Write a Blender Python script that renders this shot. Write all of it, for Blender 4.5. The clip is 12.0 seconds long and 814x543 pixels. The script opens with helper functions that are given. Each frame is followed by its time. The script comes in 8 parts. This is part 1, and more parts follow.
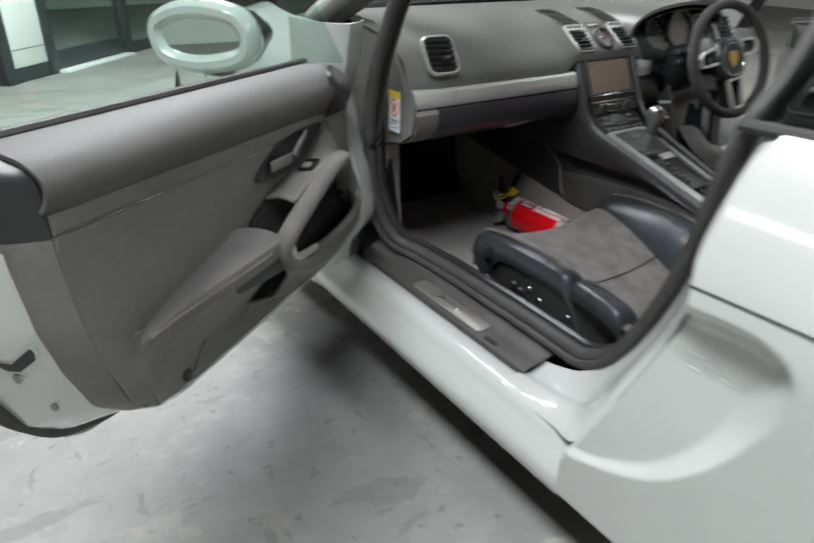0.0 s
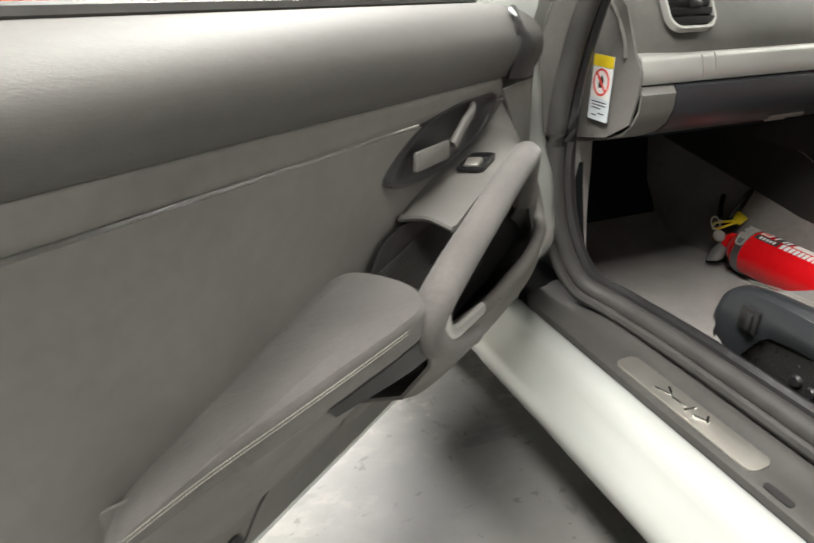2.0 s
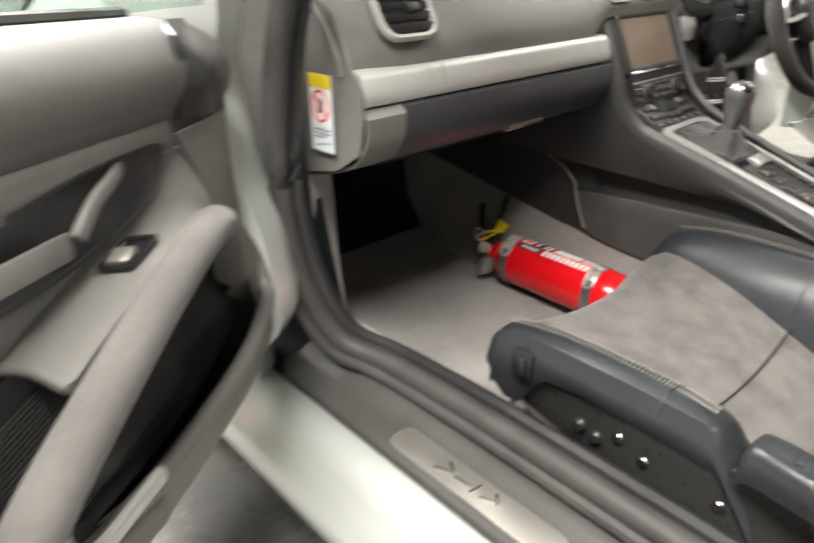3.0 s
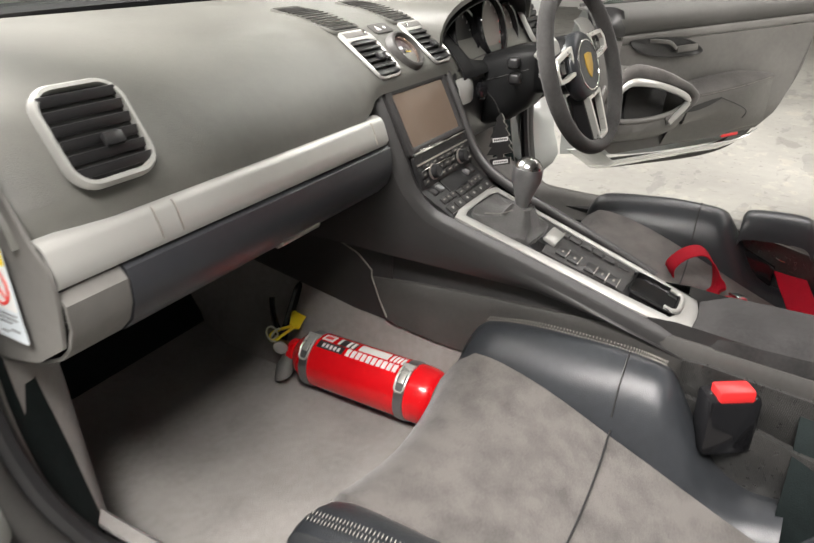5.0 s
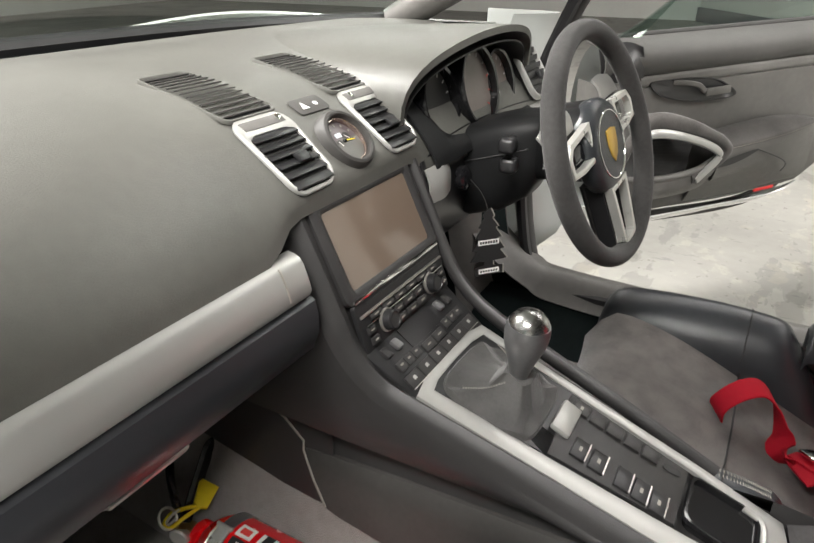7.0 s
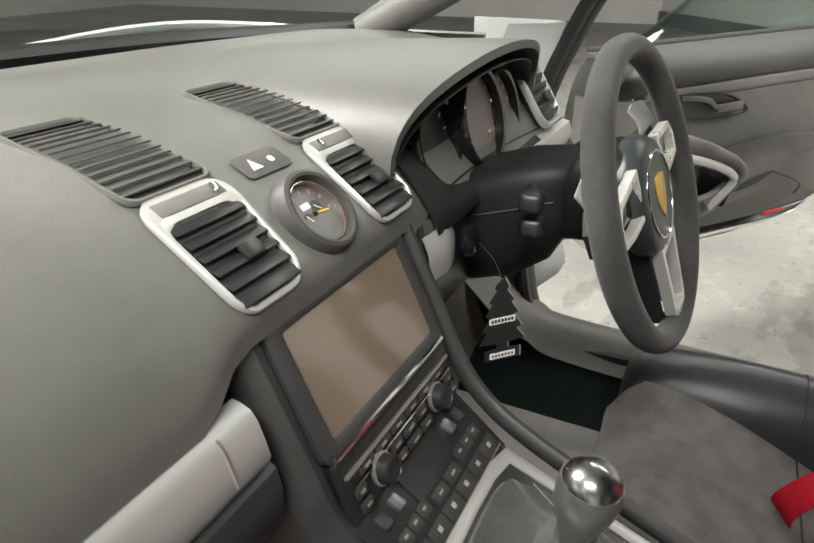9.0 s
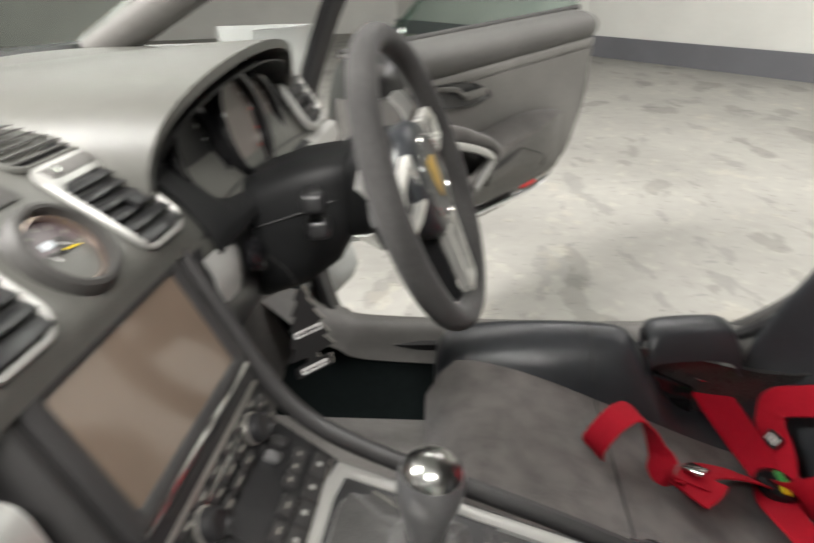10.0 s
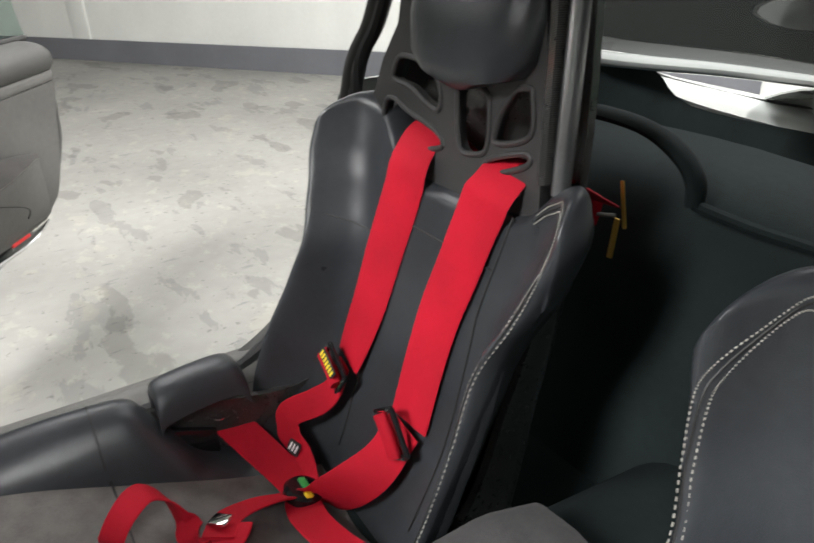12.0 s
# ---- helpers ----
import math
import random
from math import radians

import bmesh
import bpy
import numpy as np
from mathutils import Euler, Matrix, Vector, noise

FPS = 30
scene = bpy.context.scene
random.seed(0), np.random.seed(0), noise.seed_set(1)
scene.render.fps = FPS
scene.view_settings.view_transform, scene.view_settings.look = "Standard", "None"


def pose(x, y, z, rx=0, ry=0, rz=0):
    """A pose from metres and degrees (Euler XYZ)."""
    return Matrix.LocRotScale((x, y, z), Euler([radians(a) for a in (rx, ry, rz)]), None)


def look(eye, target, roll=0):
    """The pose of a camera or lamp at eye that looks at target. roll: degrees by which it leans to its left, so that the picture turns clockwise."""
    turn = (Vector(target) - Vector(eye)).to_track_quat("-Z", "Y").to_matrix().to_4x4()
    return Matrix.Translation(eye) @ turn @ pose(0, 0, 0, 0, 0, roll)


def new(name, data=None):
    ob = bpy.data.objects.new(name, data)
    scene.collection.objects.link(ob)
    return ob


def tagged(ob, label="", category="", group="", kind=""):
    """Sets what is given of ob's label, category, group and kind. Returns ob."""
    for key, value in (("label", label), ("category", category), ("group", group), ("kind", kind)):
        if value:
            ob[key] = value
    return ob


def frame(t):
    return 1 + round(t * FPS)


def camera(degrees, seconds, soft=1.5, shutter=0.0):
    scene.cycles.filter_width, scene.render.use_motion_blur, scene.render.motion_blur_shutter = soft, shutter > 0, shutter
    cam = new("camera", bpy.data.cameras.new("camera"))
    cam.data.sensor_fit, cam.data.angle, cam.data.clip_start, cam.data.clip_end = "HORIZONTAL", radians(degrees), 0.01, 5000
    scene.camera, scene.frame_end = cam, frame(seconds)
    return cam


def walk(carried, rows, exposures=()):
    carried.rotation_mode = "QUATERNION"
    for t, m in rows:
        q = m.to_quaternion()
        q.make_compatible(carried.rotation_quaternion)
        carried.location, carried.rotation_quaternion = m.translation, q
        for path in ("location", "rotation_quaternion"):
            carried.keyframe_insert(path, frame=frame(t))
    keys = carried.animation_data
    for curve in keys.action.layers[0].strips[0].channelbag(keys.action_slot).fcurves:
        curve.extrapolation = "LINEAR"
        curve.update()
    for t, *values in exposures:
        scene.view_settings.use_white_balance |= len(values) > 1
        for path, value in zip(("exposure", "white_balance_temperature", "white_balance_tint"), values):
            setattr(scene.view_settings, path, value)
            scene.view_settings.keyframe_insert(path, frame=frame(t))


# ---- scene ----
cam = camera(64.7, 12.0, shutter=0.5)
PATH = [
    (0, (-1.591, -1.265, 1.053), (-0.598, 0.208, 0.135), 1.0),
    (0.5, (-1.576, -1.072, 0.969), (-0.731, 0.494, 0.055), 0.5),
    (1, (-1.544, -0.949, 0.921), (-0.833, 0.685, 0.012), 0.2),
    (1.5, (-1.489, -0.819, 0.891), (-0.831, 0.838, -0.015), -0.0),
    (2, (-1.41, -0.752, 0.866), (-0.726, 0.901, -0.028), -0.2),
    (2.5, (-1.314, -0.687, 0.856), (-0.448, 0.883, -0.031), -0.6),
    (3, (-1.205, -0.606, 0.857), (-0.007, 0.725, -0.033), -0.6),
    (3.5, (-1.127, -0.565, 0.881), (0.31, 0.516, 0.005), -0.6),
    (3.7, (-1.11, -0.561, 0.903), (0.375, 0.46, 0.035), -0.5),
    (5.3, (-0.906, -0.482, 0.951), (0.640, 0.420, 0.059), -0.4),
    (5.5, (-0.850, -0.486, 0.952), (0.696, 0.420, 0.062), -0.4),
    (6, (-0.749, -0.491, 0.973), (0.806, 0.396, 0.082), -0.2),
    (6.5, (-0.655, -0.418, 0.998), (0.907, 0.459, 0.109), -0.0),
    (7, (-0.581, -0.331, 0.988), (0.976, 0.561, 0.106), -0.0),
    (7.5, (-0.51, -0.327, 0.979), (1.031, 0.6, 0.103), -0.2),
    (7.7, (-0.473, -0.346, 0.973), (1.062, 0.591, 0.099), -0.2),
    (9.3, (-0.375, -0.15, 0.98), (1.286, 0.55, 0.113), -0.2),
    (9.5, (-0.366, -0.137, 0.966), (1.337, 0.4645, 0.1065), -0.6),
    (10, (-0.356, -0.1805, 0.956), (1.446, 0.0247, 0.114), -2.7),
    (10.5, (-0.327, -0.244, 1.004), (1.449, -0.501, 0.121), -2.7),
    (11, (-0.314, -0.298, 1.026), (1.357, -0.922, 0.122), -2.2),
    (11.5, (-0.328, -0.34, 1.029), (1.252, -1.167, 0.124), -1.8),
    (12, (-0.334, -0.373, 1.034), (1.179, -1.32, 0.131), -1.6),
]
walk(cam, [(t, look(eye, target, roll)) for t, eye, target, roll in PATH],
     exposures=[(0.0, -0.81, 6000, 11), (0.5, -0.62, 6350, 13), (1.0, -0.45, 6550, 12), (1.5, -0.25, 6650, 11), (2.0, -0.06, 6600, 11), (2.5, 0.1, 6700, 12), (3.0, 0.3, 6650, 12), (3.5, 0.33, 6650, 13), (5.5, 0.14, 6550, 14), (7.5, -0.02, 6500, 12), (9.5, -0.14, 6500, 10), (10.5, 0.12, 6450, 15), (11.0, 0.10, 6300, 14), (12.0, 0.06, 6250, 12)])
scene.view_settings.exposure = 0.0

# ---- light: showroom ceiling panels and a bright front ----
world = bpy.data.worlds.new("showroom_air")
scene.world = world
world.use_nodes = True
world.node_tree.nodes["Background"].inputs[0].default_value = (0.80, 0.85, 0.80, 1)
world.node_tree.nodes["Background"].inputs[1].default_value = 0.35


def area_lamp(name, loc, target, sx, sy, watts, colour=(1.0, 0.98, 0.93)):
    lamp = bpy.data.lights.new(name, "AREA")
    lamp.shape, lamp.size, lamp.size_y, lamp.energy, lamp.color = "RECTANGLE", sx, sy, watts, colour
    ob = new(name, lamp)
    ob.matrix_world = look(loc, target)
    return ob


for lx, ly, w, length in ((-2.05, -0.78, 300, 2.4), (2.8, -0.8, 76, 2.6), (-0.4, 2.9, 480, 2.6), (0.9, -3.4, 140, 2.6), (-4.8, 2.2, 45, 2.6), (4.8, 3.0, 85, 2.6)):
    area_lamp("ceiling_lamp", (lx, ly, 3.2), (lx, ly, 0), 0.7, length, w)
# fill added from the west, where a plain wall stands without a window
area_lamp("west_fill_light", (-6.8, -0.6, 1.7), (0, -0.6, 1.0), 5.0, 2.2, 8, (0.93, 0.98, 1.0))

# ---- materials ----


def material(name, base, rough=0.5, metal=0.0, vary=0.15, scale=8.0, bump=0.0, bscale=200.0, coat=0.0, spec=0.5, sheen=0.0, blotch=0.0, tint=None):
    """A surface with colour variation at two scales, wear in the gloss and fine relief."""
    m = bpy.data.materials.new(name)
    m.use_nodes = True
    nt = m.node_tree
    b = nt.nodes["Principled BSDF"]
    b.inputs["Roughness"].default_value, b.inputs["Metallic"].default_value = rough, metal
    b.inputs["Coat Weight"].default_value, b.inputs["Specular IOR Level"].default_value = coat, spec
    b.inputs["Coat Roughness"].default_value = 0.04
    b.inputs["Sheen Weight"].default_value = sheen
    b.inputs["Sheen Roughness"].default_value = 0.5
    tc = nt.nodes.new("ShaderNodeTexCoord")
    n1, n2 = nt.nodes.new("ShaderNodeTexNoise"), nt.nodes.new("ShaderNodeTexNoise")
    n1.inputs["Scale"].default_value, n1.inputs["Detail"].default_value = scale, 5
    n2.inputs["Scale"].default_value, n2.inputs["Detail"].default_value = scale * 14, 3
    for n in (n1, n2):
        nt.links.new(tc.outputs["Object"], n.inputs["Vector"])
    mixn = nt.nodes.new("ShaderNodeMath")
    mixn.operation = "MULTIPLY_ADD"
    nt.links.new(n2.outputs[0], mixn.inputs[0])
    mixn.inputs[1].default_value = 0.35
    nt.links.new(n1.outputs[0], mixn.inputs[2])
    ramp = nt.nodes.new("ShaderNodeValToRGB")
    lo = [c * (1 - vary) for c in base]
    hi = [min(1, c * (1 + vary)) for c in (tint or base)]
    ramp.color_ramp.elements[0].color, ramp.color_ramp.elements[1].color = (*lo, 1), (*hi, 1)
    ramp.color_ramp.elements[0].position, ramp.color_ramp.elements[1].position = 0.45 - 0.0 * blotch, 0.9 - blotch
    nt.links.new(mixn.outputs[0], ramp.inputs[0])
    nt.links.new(ramp.outputs[0], b.inputs["Base Color"])
    rr = nt.nodes.new("ShaderNodeMapRange")
    rr.inputs["To Min"].default_value, rr.inputs["To Max"].default_value = max(0.02, rough - 0.06 * (rough > 0.1)), min(1, rough + 0.08 * (rough > 0.1))
    nt.links.new(n1.outputs[0], rr.inputs["Value"])
    nt.links.new(rr.outputs[0], b.inputs["Roughness"])
    if bump:
        nb = nt.nodes.new("ShaderNodeTexNoise")
        nb.inputs["Scale"].default_value, nb.inputs["Detail"].default_value = bscale, 3
        nt.links.new(tc.outputs["Object"], nb.inputs["Vector"])
        bp = nt.nodes.new("ShaderNodeBump")
        bp.inputs["Strength"].default_value, bp.inputs["Distance"].default_value = bump, 0.002
        nt.links.new(nb.outputs[0], bp.inputs["Height"])
        nt.links.new(bp.outputs[0], b.inputs["Normal"])
    return m


def concrete():
    """Trowelled concrete: cloudy tone, sharp-edged damp patches, specks and dark smears beside the car that also paint
    the door's shade.
    """
    m = material("stained_concrete", (0.315, 0.310, 0.285), 0.58, vary=0.16, scale=1.1, bump=0.12, bscale=60)
    nt = m.node_tree
    b = nt.nodes["Principled BSDF"]
    tc = nt.nodes.new("ShaderNodeTexCoord")

    def noise(scale, detail, rough, stretch, turn, off=(0, 0, 0)):
        mp = nt.nodes.new("ShaderNodeMapping")
        mp.inputs["Location"].default_value = off
        mp.inputs["Rotation"].default_value, mp.inputs["Scale"].default_value = (0, 0, turn), (*stretch, 1)
        nt.links.new(tc.outputs["Object"], mp.inputs["Vector"])
        n = nt.nodes.new("ShaderNodeTexNoise")
        n.inputs["Scale"].default_value, n.inputs["Detail"].default_value, n.inputs["Roughness"].default_value = scale, detail, rough
        nt.links.new(mp.outputs[0], n.inputs["Vector"])
        return n.outputs[0]

    def step(value, lo, hi, gain):
        r = nt.nodes.new("ShaderNodeMapRange")
        r.inputs["From Min"].default_value, r.inputs["From Max"].default_value, r.inputs["To Max"].default_value = lo, hi, gain
        nt.links.new(value, r.inputs["Value"])
        return r.outputs[0]

    def over(fac, colour):
        mx = nt.nodes.new("ShaderNodeMixRGB")
        mx.blend_type = "MULTIPLY"
        nt.links.new(fac, mx.inputs[0])
        nt.links.new(b.inputs["Base Color"].links[0].from_socket, mx.inputs[1])
        mx.inputs[2].default_value = (*colour, 1)
        nt.links.new(mx.outputs[0], b.inputs["Base Color"])

    def smear_shade_mask(centre, turn, lx, ly):
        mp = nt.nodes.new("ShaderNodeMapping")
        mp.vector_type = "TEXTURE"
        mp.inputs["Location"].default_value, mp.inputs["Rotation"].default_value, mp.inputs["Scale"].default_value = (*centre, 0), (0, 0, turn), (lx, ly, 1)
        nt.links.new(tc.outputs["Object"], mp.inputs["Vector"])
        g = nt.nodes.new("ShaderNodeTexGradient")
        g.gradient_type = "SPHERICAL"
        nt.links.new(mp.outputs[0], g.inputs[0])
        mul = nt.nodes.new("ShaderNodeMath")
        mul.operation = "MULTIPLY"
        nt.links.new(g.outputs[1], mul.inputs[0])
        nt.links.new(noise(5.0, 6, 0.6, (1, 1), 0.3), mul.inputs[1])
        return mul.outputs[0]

    over(step(noise(1.6, 6, 0.52, (1.0, 2.2), 0.5), 0.60, 0.618, 0.62), (0.62, 0.62, 0.61))
    over(step(noise(2.0, 8, 0.58, (1.0, 3.0), 0.55, (3, 1, 0)), 0.585, 0.60, 0.5), (0.62, 0.63, 0.64))
    over(step(noise(3.0, 7, 0.6, (1.0, 1.2), 0.2, (7, 4, 0)), 0.62, 0.64, 0.5), (1.25, 1.20, 1.12))
    over(step(noise(26, 4, 0.6, (1, 1), 0), 0.64, 0.67, 0.6), (0.5, 0.5, 0.5))
    over(step(smear_shade_mask((-1.35, -0.35), 0.3, 1.6, 1.3), 0.20, 0.215, 0.7), (0.60, 0.61, 0.65))
    over(step(noise(7.0, 10, 0.68, (1.0, 1.5), 0.8, (2, 9, 0)), 0.56, 0.62, 0.55), (1.28, 1.26, 1.20))
    over(step(noise(9.0, 8, 0.62, (2.6, 0.8), 0.3, (5, 2, 0)), 0.62, 0.66, 0.6), (0.62, 0.64, 0.68))
    over(step(smear_shade_mask((-1.20, -0.20), 1.1, 1.4, 1.0), 0.255, 0.27, 0.5), (1.18, 1.17, 1.15))
    over(step(smear_shade_mask((-1.02, 0.06), 0.66, 0.62, 0.24), 0.08, 0.34, 0.55), (0.42, 0.44, 0.48))
    # this broad patch also paints the open door's shade onto the floor
    over(step(smear_shade_mask((-0.95, -0.05), 0.5, 1.3, 0.75), 0.02, 0.30, 0.42), (0.55, 0.56, 0.60))
    return m


def glass_material(name, colour=(0.9, 0.97, 0.93)):
    m = bpy.data.materials.new(name)
    m.use_nodes = True
    nt = m.node_tree
    nt.nodes.remove(nt.nodes["Principled BSDF"])
    tr, gl, mx, lw, pw, ma = (nt.nodes.new(t) for t in ("ShaderNodeBsdfTransparent", "ShaderNodeBsdfGlossy", "ShaderNodeMixShader", "ShaderNodeLayerWeight", "ShaderNodeMath", "ShaderNodeMath"))
    tr.inputs[0].default_value = (*colour, 1)
    gl.inputs["Roughness"].default_value = 0.0
    pw.operation, ma.operation = "POWER", "MULTIPLY_ADD"
    lw.inputs["Blend"].default_value = 0.5
    pw.inputs[1].default_value, ma.inputs[1].default_value, ma.inputs[2].default_value = 5.0, 0.55, 0.035
    nt.links.new(lw.outputs["Facing"], pw.inputs[0])
    nt.links.new(pw.outputs[0], ma.inputs[0])
    nt.links.new(ma.outputs[0], mx.inputs[0])
    nt.links.new(tr.outputs[0], mx.inputs[1])
    nt.links.new(gl.outputs[0], mx.inputs[2])
    nt.links.new(mx.outputs[0], nt.nodes["Material Output"].inputs[0])
    return m


def carbon():
    """Lacquered twill weave: two crossed sets of fine threads, lighter where a thread lies on top."""
    m = material("carbon_weave", (0.024, 0.024, 0.024), 0.28, vary=0.2, scale=120, coat=0.6)
    nt = m.node_tree
    b = nt.nodes["Principled BSDF"]
    tc = nt.nodes.new("ShaderNodeTexCoord")
    fac = []
    for turn in (0.75, -0.75):
        mp, wv = nt.nodes.new("ShaderNodeMapping"), nt.nodes.new("ShaderNodeTexWave")
        mp.inputs["Rotation"].default_value = (turn, turn, turn)
        wv.inputs["Scale"].default_value, wv.inputs["Distortion"].default_value = 150, 0.3
        nt.links.new(tc.outputs["Object"], mp.inputs["Vector"])
        nt.links.new(mp.outputs[0], wv.inputs["Vector"])
        fac.append(wv.outputs["Fac"])
    mul = nt.nodes.new("ShaderNodeMath")
    mul.operation = "MULTIPLY"
    nt.links.new(fac[0], mul.inputs[0])
    nt.links.new(fac[1], mul.inputs[1])
    mx = nt.nodes.new("ShaderNodeMixRGB")
    mx.inputs[1].default_value, mx.inputs[2].default_value = (0.012, 0.012, 0.012, 1), (0.11, 0.11, 0.105, 1)
    nt.links.new(mul.outputs[0], mx.inputs[0])
    nt.links.new(mx.outputs[0], b.inputs["Base Color"])
    return m


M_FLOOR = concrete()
M_WALL = material("white_wall_paint", (0.78, 0.79, 0.75), 0.6, vary=0.05, scale=2, bump=0.05)
M_SKIRT = material("grey_skirting_paint", (0.16, 0.165, 0.18), 0.45, vary=0.08, scale=3)
# unseen ceiling, kept dark grey to cut bounced light
M_CEIL = material("ceiling_dimmed_paint", (0.30, 0.30, 0.29), 0.8, vary=0.05, scale=2)
M_FRAME = material("dark_window_frame", (0.045, 0.052, 0.055), 0.4, vary=0.2)
M_PAINT = material("white_car_paint", (0.46, 0.48, 0.46), 0.20, vary=0.03, scale=3, coat=1.0)
M_PLASTIC = material("charcoal_soft_plastic", (0.132, 0.128, 0.120), 0.50, vary=0.2, scale=5, bump=0.22, bscale=900)
M_DASH = material("grained_dash_leather", (0.108, 0.108, 0.097), 0.40, vary=0.15, scale=5, bump=0.22, bscale=700, spec=0.6)
M_CAP = material("padded_door_leather", (0.074, 0.072, 0.068), 0.60, vary=0.15, scale=5, bump=0.25, bscale=700)
M_SATIN = material("satin_knob_metal", (0.42, 0.42, 0.41), 0.24, metal=1.0, vary=0.05, scale=20)
M_KNOB = material("dark_satin_knob", (0.30, 0.30, 0.305), 0.36, metal=0.85, vary=0.1, scale=15)
M_TREAD = material("black_tread_plastic", (0.055, 0.053, 0.050), 0.5, vary=0.2, scale=9, bump=0.2, bscale=900)
M_CONSOLE = material("dark_console_plastic", (0.036, 0.035, 0.035), 0.40, vary=0.2, scale=5, bump=0.2, bscale=900)
M_BLACKSUEDE = material("near_black_suede", (0.026, 0.025, 0.025), 0.95, vary=0.5, scale=14, bump=0.35, bscale=600, sheen=0.06)
M_BLACK = material("black_trim_plastic", (0.019, 0.019, 0.020), 0.36, vary=0.2, scale=9, bump=0.08)
M_GLOSS = material("gloss_black_plastic", (0.010, 0.010, 0.011), 0.10, vary=0.2, scale=9)
M_RUBBER = material("door_seal_rubber", (0.040, 0.039, 0.037), 0.6, vary=0.25, scale=20, bump=0.1)
M_LEATHER = material("black_seat_leather", (0.030, 0.033, 0.037), 0.29, vary=0.25, scale=6, bump=0.22, bscale=600)
M_SUEDE = material("charcoal_suede", (0.100, 0.092, 0.086), 0.95, vary=0.30, scale=24, bump=0.35, bscale=600, sheen=0.25, blotch=0.10)
M_ARMSUEDE = material("door_suede", (0.078, 0.073, 0.069), 0.92, vary=0.3, scale=14, bump=0.3, bscale=700, sheen=0.2)
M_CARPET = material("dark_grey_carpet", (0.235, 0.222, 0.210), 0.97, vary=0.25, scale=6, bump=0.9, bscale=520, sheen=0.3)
# black rear lining; the same colour also paints shade in the footwells
M_LINING_SHADE = material("black_lining_shade", (0.011, 0.016, 0.016), 0.85, spec=0.15, vary=0.3, scale=5, bump=0.3, bscale=500)
M_GLOVE = material("glovebox_plastic", (0.034, 0.036, 0.041), 0.32, vary=0.15, scale=5, bump=0.08, bscale=900)
M_DARKSUEDE = material("black_suede", (0.036, 0.035, 0.034), 0.92, vary=0.4, scale=12, bump=0.35, bscale=600, sheen=0.12)
M_BOOT = material("grey_boot_suede", (0.062, 0.061, 0.059), 0.9, vary=0.35, scale=20, bump=0.3, bscale=600, sheen=0.3)
M_SILVER = material("satin_silver_trim", (0.45, 0.45, 0.43), 0.36, metal=0.40, vary=0.04, scale=4)
M_ALU = material("brushed_aluminium", (0.55, 0.53, 0.49), 0.34, metal=0.85, vary=0.06, scale=30)
M_CHROME = material("polished_chrome", (0.82, 0.82, 0.80), 0.12, metal=1.0, vary=0.03, scale=5)
M_STITCH = material("pale_grey_thread", (0.29, 0.28, 0.25), 0.8, vary=0.1, scale=60)
M_RED = material("red_webbing", (0.44, 0.006, 0.020), 0.75, vary=0.14, scale=12, bump=0.6, bscale=900, spec=0.22)
M_REDPAINT = material("red_enamel", (0.72, 0.008, 0.012), 0.25, vary=0.06, scale=8, coat=0.4)
M_REDPLASTIC = material("red_button_plastic", (0.75, 0.03, 0.03), 0.3, vary=0.05)
M_YELLOW = material("yellow_plastic", (0.80, 0.60, 0.02), 0.45, vary=0.08)
M_LABEL = material("white_label_ink", (0.80, 0.80, 0.78), 0.5, vary=0.05, scale=20)
M_INK = material("black_label_ink", (0.02, 0.02, 0.02), 0.5, vary=0.1, scale=20)
M_REDINK = material("red_label_ink", (0.75, 0.06, 0.05), 0.5, vary=0.05)
M_STICKER = material("pale_sticker_film", (0.66, 0.72, 0.76), 0.4, vary=0.06, scale=20)
# brown base colour paints warm reflections onto the dark screen
M_SCREEN = material("screen_glass_reflection", (0.175, 0.133, 0.102), 0.11, vary=0.05, scale=3, spec=0.8)
M_DIAL = material("warm_dial_face", (0.20, 0.17, 0.155), 0.35, vary=0.1, scale=10)
M_CARBON = carbon()
M_GREEN = material("green_release_plastic", (0.05, 0.35, 0.08), 0.4)
M_GOLD = material("gold_enamel", (0.62, 0.40, 0.07), 0.35, metal=0.3)
M_MIRROR = material("mirror_silvering", (0.85, 0.88, 0.87), 0.02, metal=1.0, vary=0.01)
M_ORANGE = material("orange_car_paint", (0.75, 0.09, 0.02), 0.25, coat=0.8, vary=0.04)
M_TYRE = material("tyre_rubber", (0.02, 0.02, 0.02), 0.8, vary=0.2)
M_STEEL = material("bright_steel_fitting", (0.66, 0.66, 0.62), 0.28, metal=0.55, vary=0.08, scale=40)
M_BRASS = material("worn_brass", (0.46, 0.30, 0.12), 0.32, metal=0.8, vary=0.15, scale=60)
M_ROSE = material("rose_bezel_metal", (0.42, 0.33, 0.29), 0.22, metal=0.8, vary=0.05, scale=20)
M_FACE = material("dusky_clock_face", (0.135, 0.110, 0.115), 0.30, vary=0.25, scale=30)
M_SHROUD = material("matt_black_shroud", (0.012, 0.0125, 0.013), 0.5, vary=0.2, scale=9, spec=0.3, bump=0.1, bscale=700)
M_GLASS = glass_material("clear_car_glass")
